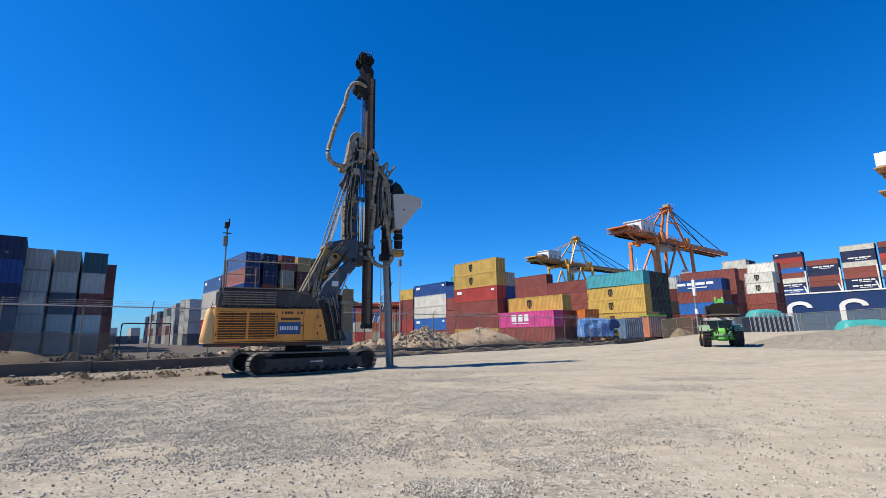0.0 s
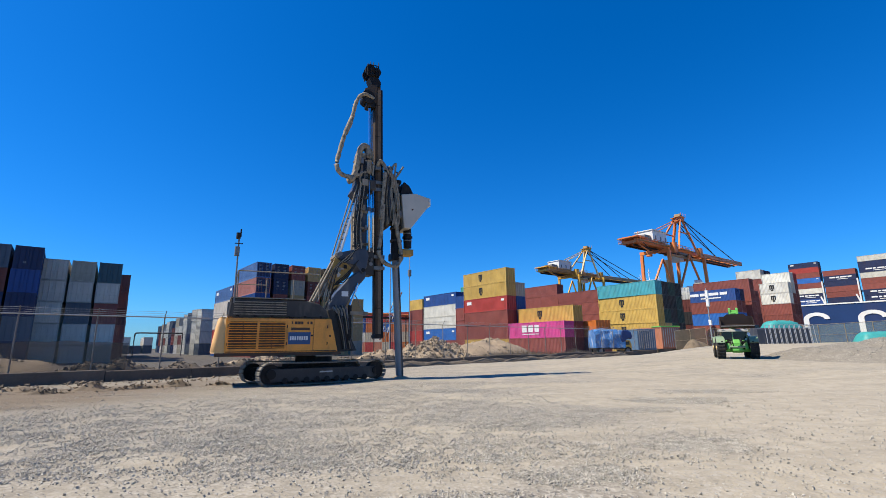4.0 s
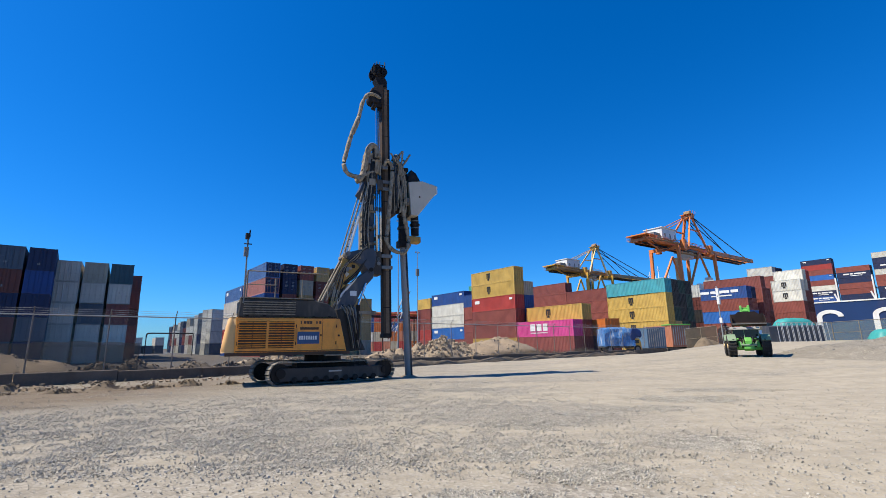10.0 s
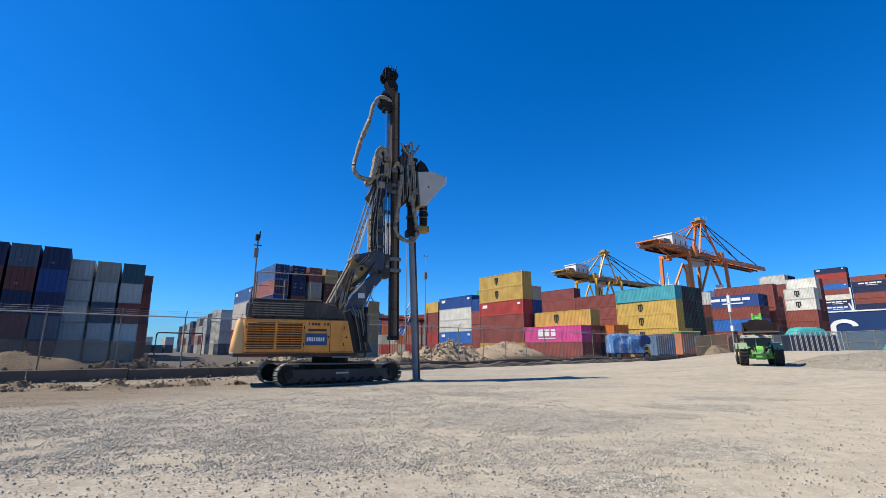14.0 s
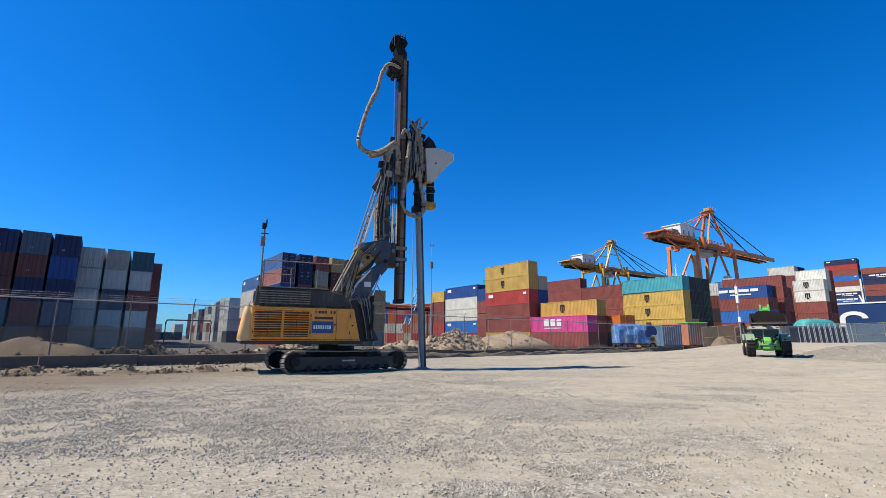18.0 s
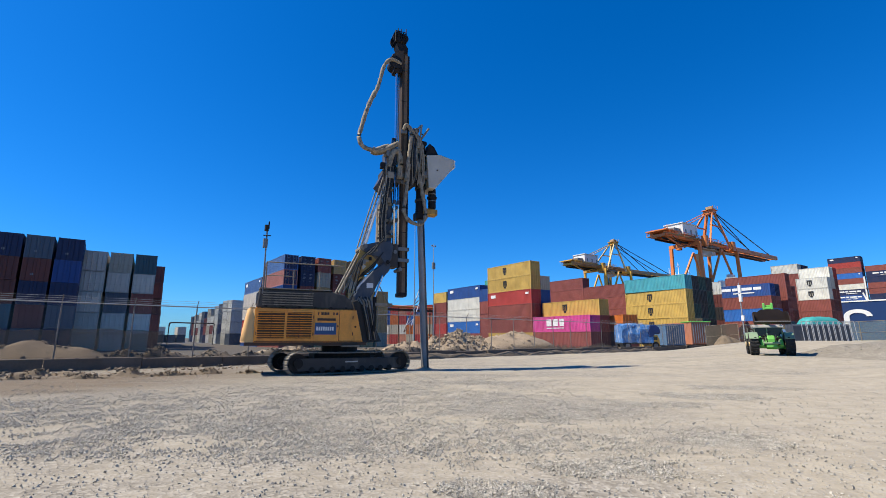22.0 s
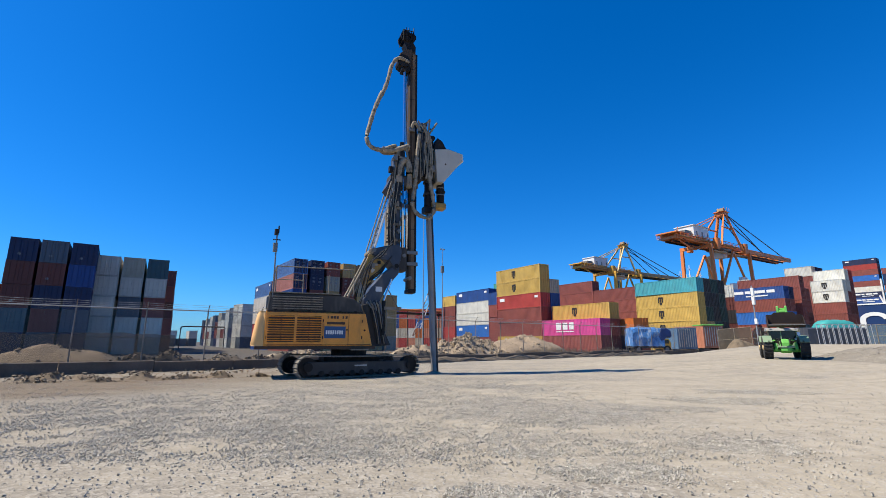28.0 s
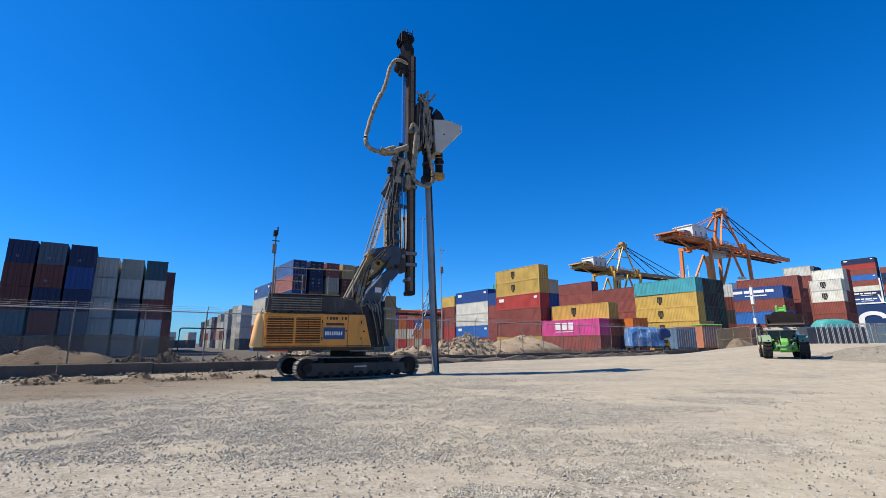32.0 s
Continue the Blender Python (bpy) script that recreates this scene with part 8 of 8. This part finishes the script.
    walk(loop, [
        (0, pose(HX-0.000, 0, HZ+0.00, 0, -0.00, 0)), (0.5, pose(HX+0.001, 0, HZ+0.33, 0, 0.23, 0)), (1, pose(HX+0.001, 0, HZ+0.61, 0, 0.06, 0)),
        (1.5, pose(HX+0.000, 0, HZ+0.92, 0, -0.02, 0)), (2, pose(HX+0.000, 0, HZ+1.18, 0, 0.01, 0)), (2.5, pose(HX-0.005, 0, HZ+1.18, 0, -0.24, 0)),
        (3, pose(HX-0.015, 0, HZ+0.99, 0, -0.88, 0)), (3.5, pose(HX-0.021, 0, HZ+0.76, 0, -1.59, 0)), (4.1, pose(HX-0.008, 0, HZ+0.50, 0, -0.90, 0)),
        (4.7, pose(HX-0.002, 0, HZ+0.38, 0, -0.30, 0)), (5.5, pose(HX+0.001, 0, HZ+0.72, 0, 0.07, 0)), (6, pose(HX+0.002, 0, HZ+1.03, 0, 0.12, 0)),
        (6.5, pose(HX+0.004, 0, HZ+1.34, 0, 0.16, 0)), (7, pose(HX-0.001, 0, HZ+1.64, 0, -0.05, 0)), (7.5, pose(HX+0.001, 0, HZ+1.96, 0, 0.03, 0)),
        (8, pose(HX-0.006, 0, HZ+2.06, 0, -0.18, 0)), (8.5, pose(HX-0.023, 0, HZ+1.86, 0, -0.69, 0)), (9, pose(HX-0.025, 0, HZ+1.59, 0, -0.92, 0)),
        (9.5, pose(HX-0.037, 0, HZ+1.38, 0, -1.52, 0)), (10, pose(HX-0.025, 0, HZ+1.21, 0, -1.17, 0)),
        (10.5, pose(HX-0.001, 0, HZ+1.17, 0, -0.07, 0)), (11, pose(HX+0.004, 0, HZ+1.39, 0, 0.16, 0)),
        (11.5, pose(HX+0.000, 0, HZ+1.69, 0, 0.01, 0)), (12, pose(HX-0.004, 0, HZ+2.01, 0, -0.12, 0)),
        (12.5, pose(HX+0.000, 0, HZ+2.30, 0, 0.00, 0)), (13, pose(HX-0.003, 0, HZ+2.44, 0, -0.07, 0)),
        (13.5, pose(HX-0.031, 0, HZ+2.27, 0, -0.80, 0)), (14, pose(HX-0.037, 0, HZ+2.00, 0, -1.05, 0)),
        (14.5, pose(HX-0.036, 0, HZ+1.72, 0, -1.18, 0)), (15.1, pose(HX-0.031, 0, HZ+1.48, 0, -1.20, 0)),
        (15.7, pose(HX-0.011, 0, HZ+1.60, 0, -0.40, 0)), (16.5, pose(HX+0.002, 0, HZ+2.11, 0, 0.04, 0)),
        (17, pose(HX-0.007, 0, HZ+2.33, 0, -0.18, 0)), (17.5, pose(HX-0.017, 0, HZ+2.57, 0, -0.38, 0)),
        (18, pose(HX-0.015, 0, HZ+2.78, 0, -0.32, 0)), (18.5, pose(HX-0.015, 0, HZ+3.01, 0, -0.28, 0)),
        (19, pose(HX-0.030, 0, HZ+3.13, 0, -0.55, 0)), (19.5, pose(HX-0.052, 0, HZ+2.90, 0, -1.03, 0)),
        (20, pose(HX-0.073, 0, HZ+2.64, 0, -1.57, 0)), (20.5, pose(HX-0.087, 0, HZ+2.38, 0, -2.10, 0)),
        (21, pose(HX-0.049, 0, HZ+2.20, 0, -1.27, 0)), (21.5, pose(HX-0.017, 0, HZ+2.17, 0, -0.44, 0)),
        (22, pose(HX-0.010, 0, HZ+2.41, 0, -0.23, 0)), (22.5, pose(HX-0.014, 0, HZ+2.69, 0, -0.30, 0)),
        (23, pose(HX-0.016, 0, HZ+3.04, 0, -0.29, 0)), (23.5, pose(HX-0.012, 0, HZ+3.36, 0, -0.21, 0)),
        (24, pose(HX-0.008, 0, HZ+3.68, 0, -0.12, 0)), (24.5, pose(HX+0.007, 0, HZ+3.88, 0, 0.10, 0)), (25, pose(HX-0.018, 0, HZ+4.10, 0, -0.25, 0)),
        (25.5, pose(HX-0.043, 0, HZ+4.10, 0, -0.60, 0)), (26.2, pose(HX-0.079, 0, HZ+3.75, 0, -1.20, 0)),
        (26.9, pose(HX-0.089, 0, HZ+3.20, 0, -1.60, 0)), (27.5, pose(HX-0.077, 0, HZ+3.00, 0, -1.47, 0)),
        (28, pose(HX-0.017, 0, HZ+2.97, 0, -0.32, 0)), (28.5, pose(HX-0.014, 0, HZ+3.25, 0, -0.25, 0)),
        (29, pose(HX-0.010, 0, HZ+3.49, 0, -0.17, 0)), (29.5, pose(HX-0.003, 0, HZ+3.77, 0, -0.04, 0)),
        (30, pose(HX-0.001, 0, HZ+4.03, 0, -0.01, 0)), (30.5, pose(HX+0.020, 0, HZ+4.27, 0, 0.27, 0)), (31, pose(HX+0.022, 0, HZ+4.55, 0, 0.27, 0)),
        (31.5, pose(HX+0.027, 0, HZ+4.83, 0, 0.33, 0)), (32, pose(HX-0.030, 0, HZ+4.81, 0, -0.36, 0)),
    ])
    walk(strand, [
        (0, pose(HX+0.000, 0, HZ-0.00, 0, -0.00, 0)), (0.5, pose(HX+0.000, 0, HZ+0.01, 0, 0.23, 0)), (1, pose(HX+0.000, 0, HZ+0.01, 0, 0.06, 0)),
        (1.5, pose(HX+0.000, 0, HZ+0.01, 0, -0.02, 0)), (2, pose(HX+0.000, 0, HZ+0.05, 0, 0.01, 0)), (2.5, pose(HX+0.000, 0, HZ+0.00, 0, -0.24, 0)),
        (3, pose(HX-0.001, 0, HZ+0.05, 0, -0.88, 0)), (3.5, pose(HX-0.001, 0, HZ+0.04, 0, -1.59, 0)), (4.1, pose(HX+0.000, 0, HZ+0.00, 0, -0.90, 0)),
        (4.7, pose(HX+0.000, 0, HZ+0.00, 0, -0.30, 0)), (5.5, pose(HX-0.000, 0, HZ-0.00, 0, 0.07, 0)), (6, pose(HX+0.000, 0, HZ+0.01, 0, 0.12, 0)),
        (6.5, pose(HX-0.000, 0, HZ-0.04, 0, 0.16, 0)), (7, pose(HX+0.000, 0, HZ-0.03, 0, -0.05, 0)), (7.5, pose(HX-0.000, 0, HZ-0.00, 0, 0.03, 0)),
        (8, pose(HX+0.000, 0, HZ+0.00, 0, -0.18, 0)), (8.5, pose(HX+0.000, 0, HZ+0.02, 0, -0.69, 0)), (9, pose(HX+0.000, 0, HZ-0.00, 0, -0.92, 0)),
        (9.5, pose(HX+0.000, 0, HZ+0.01, 0, -1.52, 0)), (10, pose(HX+0.000, 0, HZ+0.00, 0, -1.17, 0)),
        (10.5, pose(HX+0.000, 0, HZ+0.01, 0, -0.07, 0)), (11, pose(HX-0.000, 0, HZ-0.01, 0, 0.16, 0)),
        (11.5, pose(HX-0.000, 0, HZ-0.01, 0, 0.01, 0)), (12, pose(HX+0.000, 0, HZ+0.01, 0, -0.12, 0)),
        (12.5, pose(HX-0.000, 0, HZ-0.06, 0, 0.00, 0)), (13, pose(HX+0.000, 0, HZ-0.00, 0, -0.07, 0)),
        (13.5, pose(HX+0.000, 0, HZ+0.01, 0, -0.80, 0)), (14, pose(HX-0.001, 0, HZ+0.03, 0, -1.05, 0)),
        (14.5, pose(HX+0.000, 0, HZ-0.00, 0, -1.18, 0)), (15.1, pose(HX-0.001, 0, HZ+0.03, 0, -1.20, 0)),
        (15.7, pose(HX-0.002, 0, HZ+0.27, 0, -0.40, 0)), (16.5, pose(HX+0.000, 0, HZ+0.63, 0, 0.04, 0)),
        (17, pose(HX-0.003, 0, HZ+0.84, 0, -0.18, 0)), (17.5, pose(HX-0.007, 0, HZ+1.07, 0, -0.38, 0)),
        (18, pose(HX-0.007, 0, HZ+1.33, 0, -0.32, 0)), (18.5, pose(HX-0.008, 0, HZ+1.55, 0, -0.28, 0)),
        (19, pose(HX-0.017, 0, HZ+1.73, 0, -0.55, 0)), (19.5, pose(HX-0.031, 0, HZ+1.73, 0, -1.03, 0)),
        (20, pose(HX-0.049, 0, HZ+1.77, 0, -1.57, 0)), (20.5, pose(HX-0.064, 0, HZ+1.73, 0, -2.10, 0)),
        (21, pose(HX-0.039, 0, HZ+1.75, 0, -1.27, 0)), (21.5, pose(HX-0.013, 0, HZ+1.71, 0, -0.44, 0)),
        (22, pose(HX-0.007, 0, HZ+1.71, 0, -0.23, 0)), (22.5, pose(HX-0.009, 0, HZ+1.69, 0, -0.30, 0)),
        (23, pose(HX-0.009, 0, HZ+1.75, 0, -0.29, 0)), (23.5, pose(HX-0.006, 0, HZ+1.79, 0, -0.21, 0)),
        (24, pose(HX-0.004, 0, HZ+1.89, 0, -0.12, 0)), (24.5, pose(HX+0.003, 0, HZ+1.97, 0, 0.10, 0)), (25, pose(HX-0.009, 0, HZ+2.09, 0, -0.25, 0)),
        (25.5, pose(HX-0.022, 0, HZ+2.14, 0, -0.60, 0)), (26.2, pose(HX-0.044, 0, HZ+2.10, 0, -1.20, 0)),
        (26.9, pose(HX-0.058, 0, HZ+2.09, 0, -1.60, 0)), (27.5, pose(HX-0.053, 0, HZ+2.08, 0, -1.47, 0)),
        (28, pose(HX-0.012, 0, HZ+2.08, 0, -0.32, 0)), (28.5, pose(HX-0.009, 0, HZ+2.04, 0, -0.25, 0)),
        (29, pose(HX-0.006, 0, HZ+2.08, 0, -0.17, 0)), (29.5, pose(HX-0.002, 0, HZ+2.05, 0, -0.04, 0)),
        (30, pose(HX+0.000, 0, HZ+2.07, 0, -0.01, 0)), (30.5, pose(HX+0.010, 0, HZ+2.01, 0, 0.27, 0)), (31, pose(HX+0.010, 0, HZ+2.03, 0, 0.27, 0)),
        (31.5, pose(HX+0.011, 0, HZ+2.01, 0, 0.33, 0)), (32, pose(HX-0.013, 0, HZ+2.02, 0, -0.36, 0)),
    ])
    bend = ((0, 0.0, 0.0), (2.5, 0.0, -0.2), (3.5, 0.0, -1.6), (5.5, 0.0, 0.1), (8, 0.0, -0.2), (9.5, 0.0, -1.5), (10.5, 0.0, -0.1), (13, 0.0, -0.1), (14.5, 0.0, -1.2),
            (15.7, 0.1, -0.4), (17, 0.4, -0.2), (19, 0.85, -0.5), (20.5, 0.85, -2.1), (21.5, 0.84, -0.4), (23.5, 0.88, -0.2), (25, 1.0, -0.25), (26.9, 1.0, -1.6), (28, 1.0, -0.3), (30, 1.0, 0.0), (31.5, 1.0, 0.3), (32, 1.0, -0.4))
    walk(hump, [(t, pose(HX + 0.34 * q, 0, HZ - 0.22 - 0.95 * q * q, 0, lean, 0)) for t, q, lean in bend])
    walk(limb, [(t, pose(1.92 + 0.1 * lean + 0.78 * q, 0, 11.55 + 0.55 * q, 0, lean + 57 * q, 0)) for t, q, lean in bend])
    walk(backstay, [
        (0, pose(0.95, 0, 6.15, 0, -0.00, 0)), (0.5, pose(0.95, 0, 6.15, 0, 0.19, 0)), (1, pose(0.95, 0, 6.15, 0, 0.05, 0)),
        (1.5, pose(0.95, 0, 6.15, 0, -0.01, 0)), (2, pose(0.95, 0, 6.15, 0, 0.01, 0)), (2.5, pose(0.95, 0, 6.15, 0, -0.20, 0)),
        (3, pose(0.95, 0, 6.15, 0, -0.75, 0)), (3.5, pose(0.95, 0, 6.15, 0, -1.36, 0)), (4.1, pose(0.95, 0, 6.15, 0, -0.77, 0)),
        (4.7, pose(0.95, 0, 6.15, 0, -0.26, 0)), (5.5, pose(0.95, 0, 6.15, 0, 0.06, 0)), (6, pose(0.95, 0, 6.15, 0, 0.10, 0)),
        (6.5, pose(0.95, 0, 6.15, 0, 0.13, 0)), (7, pose(0.95, 0, 6.15, 0, -0.04, 0)), (7.5, pose(0.95, 0, 6.15, 0, 0.02, 0)),
        (8, pose(0.95, 0, 6.15, 0, -0.15, 0)), (8.5, pose(0.95, 0, 6.15, 0, -0.59, 0)), (9, pose(0.95, 0, 6.15, 0, -0.78, 0)),
        (9.5, pose(0.95, 0, 6.15, 0, -1.29, 0)), (10, pose(0.95, 0, 6.15, 0, -0.99, 0)), (10.5, pose(0.95, 0, 6.15, 0, -0.06, 0)),
        (11, pose(0.95, 0, 6.15, 0, 0.13, 0)), (11.5, pose(0.95, 0, 6.15, 0, 0.01, 0)), (12, pose(0.95, 0, 6.15, 0, -0.10, 0)),
        (12.5, pose(0.95, 0, 6.15, 0, 0.00, 0)), (13, pose(0.95, 0, 6.15, 0, -0.06, 0)), (13.5, pose(0.95, 0, 6.15, 0, -0.68, 0)),
        (14, pose(0.95, 0, 6.15, 0, -0.90, 0)), (14.5, pose(0.95, 0, 6.15, 0, -1.01, 0)), (15.1, pose(0.95, 0, 6.15, 0, -1.02, 0)),
        (15.7, pose(0.95, 0, 6.15, 0, -0.34, 0)), (16.5, pose(0.95, 0, 6.15, 0, 0.03, 0)), (17, pose(0.95, 0, 6.15, 0, -0.15, 0)),
        (17.5, pose(0.95, 0, 6.15, 0, -0.32, 0)), (18, pose(0.95, 0, 6.15, 0, -0.27, 0)), (18.5, pose(0.95, 0, 6.15, 0, -0.24, 0)),
        (19, pose(0.95, 0, 6.15, 0, -0.47, 0)), (19.5, pose(0.95, 0, 6.15, 0, -0.87, 0)), (20, pose(0.95, 0, 6.15, 0, -1.34, 0)),
        (20.5, pose(0.95, 0, 6.15, 0, -1.79, 0)), (21, pose(0.95, 0, 6.15, 0, -1.08, 0)), (21.5, pose(0.95, 0, 6.15, 0, -0.37, 0)),
        (22, pose(0.95, 0, 6.15, 0, -0.19, 0)), (22.5, pose(0.95, 0, 6.15, 0, -0.26, 0)), (23, pose(0.95, 0, 6.15, 0, -0.25, 0)),
        (23.5, pose(0.95, 0, 6.15, 0, -0.18, 0)), (24, pose(0.95, 0, 6.15, 0, -0.10, 0)), (24.5, pose(0.95, 0, 6.15, 0, 0.08, 0)),
        (25, pose(0.95, 0, 6.15, 0, -0.21, 0)), (25.5, pose(0.95, 0, 6.15, 0, -0.51, 0)), (26.2, pose(0.95, 0, 6.15, 0, -1.02, 0)),
        (26.9, pose(0.95, 0, 6.15, 0, -1.36, 0)), (27.5, pose(0.95, 0, 6.15, 0, -1.25, 0)), (28, pose(0.95, 0, 6.15, 0, -0.28, 0)),
        (28.5, pose(0.95, 0, 6.15, 0, -0.21, 0)), (29, pose(0.95, 0, 6.15, 0, -0.14, 0)), (29.5, pose(0.95, 0, 6.15, 0, -0.04, 0)),
        (30, pose(0.95, 0, 6.15, 0, -0.01, 0)), (30.5, pose(0.95, 0, 6.15, 0, 0.23, 0)), (31, pose(0.95, 0, 6.15, 0, 0.23, 0)),
        (31.5, pose(0.95, 0, 6.15, 0, 0.28, 0)), (32, pose(0.95, 0, 6.15, 0, -0.31, 0)),
    ])
    base = pose(RIG[0], RIG[1], 0, 0, 0, RIG_TURN)
    walk(pile, [
        (0, base @ pose(4.38, 0, 0.00, 0, -2.30, 0)), (0.5, base @ pose(4.38, 0, 0.33, 0, -2.21, 0)), (1, base @ pose(4.38, 0, 0.61, 0, -2.28, 0)),
        (1.5, base @ pose(4.38, 0, 0.92, 0, -2.31, 0)), (2, base @ pose(4.38, 0, 1.18, 0, -2.29, 0)), (2.5, base @ pose(4.38, 0, 1.18, 0, -2.40, 0)),
        (3, base @ pose(4.38, 0, 0.99, 0, -2.65, 0)), (3.5, base @ pose(4.38, 0, 0.76, 0, -2.94, 0)), (4.1, base @ pose(4.38, 0, 0.50, 0, -2.66, 0)),
        (4.7, base @ pose(4.38, 0, 0.38, 0, -2.42, 0)), (5.5, base @ pose(4.38, 0, 0.72, 0, -2.27, 0)), (6, base @ pose(4.38, 0, 1.03, 0, -2.25, 0)),
        (6.5, base @ pose(4.38, 0, 1.34, 0, -2.24, 0)), (7, base @ pose(4.38, 0, 1.64, 0, -2.32, 0)), (7.5, base @ pose(4.38, 0, 1.96, 0, -2.29, 0)),
        (8, base @ pose(4.38, 0, 2.06, 0, -2.37, 0)), (8.5, base @ pose(4.38, 0, 1.86, 0, -2.58, 0)), (9, base @ pose(4.38, 0, 1.59, 0, -2.67, 0)),
        (9.5, base @ pose(4.38, 0, 1.38, 0, -2.91, 0)), (10, base @ pose(4.38, 0, 1.21, 0, -2.77, 0)),
        (10.5, base @ pose(4.38, 0, 1.17, 0, -2.33, 0)), (11, base @ pose(4.38, 0, 1.39, 0, -2.24, 0)),
        (11.5, base @ pose(4.38, 0, 1.69, 0, -2.29, 0)), (12, base @ pose(4.38, 0, 2.01, 0, -2.35, 0)),
        (12.5, base @ pose(4.38, 0, 2.30, 0, -2.30, 0)), (13, base @ pose(4.38, 0, 2.44, 0, -2.33, 0)),
        (13.5, base @ pose(4.38, 0, 2.27, 0, -2.62, 0)), (14, base @ pose(4.38, 0, 2.00, 0, -2.72, 0)),
        (14.5, base @ pose(4.38, 0, 1.72, 0, -2.77, 0)), (15.1, base @ pose(4.38, 0, 1.48, 0, -2.78, 0)),
        (15.7, base @ pose(4.38, 0, 1.60, 0, -2.46, 0)), (16.5, base @ pose(4.38, 0, 2.11, 0, -2.28, 0)),
        (17, base @ pose(4.38, 0, 2.33, 0, -2.37, 0)), (17.5, base @ pose(4.38, 0, 2.57, 0, -2.45, 0)),
        (18, base @ pose(4.38, 0, 2.78, 0, -2.43, 0)), (18.5, base @ pose(4.38, 0, 3.01, 0, -2.41, 0)),
        (19, base @ pose(4.38, 0, 3.13, 0, -2.52, 0)), (19.5, base @ pose(4.38, 0, 2.90, 0, -2.71, 0)),
        (20, base @ pose(4.38, 0, 2.64, 0, -2.93, 0)), (20.5, base @ pose(4.38, 0, 2.38, 0, -3.14, 0)),
        (21, base @ pose(4.38, 0, 2.20, 0, -2.81, 0)), (21.5, base @ pose(4.38, 0, 2.17, 0, -2.48, 0)),
        (22, base @ pose(4.38, 0, 2.41, 0, -2.39, 0)), (22.5, base @ pose(4.38, 0, 2.69, 0, -2.42, 0)),
        (23, base @ pose(4.38, 0, 3.04, 0, -2.42, 0)), (23.5, base @ pose(4.38, 0, 3.36, 0, -2.38, 0)),
        (24, base @ pose(4.38, 0, 3.68, 0, -2.35, 0)), (24.5, base @ pose(4.38, 0, 3.88, 0, -2.26, 0)),
        (25, base @ pose(4.38, 0, 4.10, 0, -2.40, 0)), (25.5, base @ pose(4.38, 0, 4.10, 0, -2.54, 0)),
        (26.2, base @ pose(4.38, 0, 3.75, 0, -2.78, 0)), (26.9, base @ pose(4.38, 0, 3.20, 0, -2.94, 0)),
        (27.5, base @ pose(4.38, 0, 3.00, 0, -2.89, 0)), (28, base @ pose(4.38, 0, 2.97, 0, -2.43, 0)),
        (28.5, base @ pose(4.38, 0, 3.25, 0, -2.40, 0)), (29, base @ pose(4.38, 0, 3.49, 0, -2.37, 0)),
        (29.5, base @ pose(4.38, 0, 3.77, 0, -2.32, 0)), (30, base @ pose(4.38, 0, 4.03, 0, -2.31, 0)),
        (30.5, base @ pose(4.38, 0, 4.27, 0, -2.19, 0)), (31, base @ pose(4.38, 0, 4.55, 0, -2.19, 0)),
        (31.5, base @ pose(4.38, 0, 4.83, 0, -2.17, 0)), (32, base @ pose(4.38, 0, 4.81, 0, -2.44, 0)),
    ])


motions()
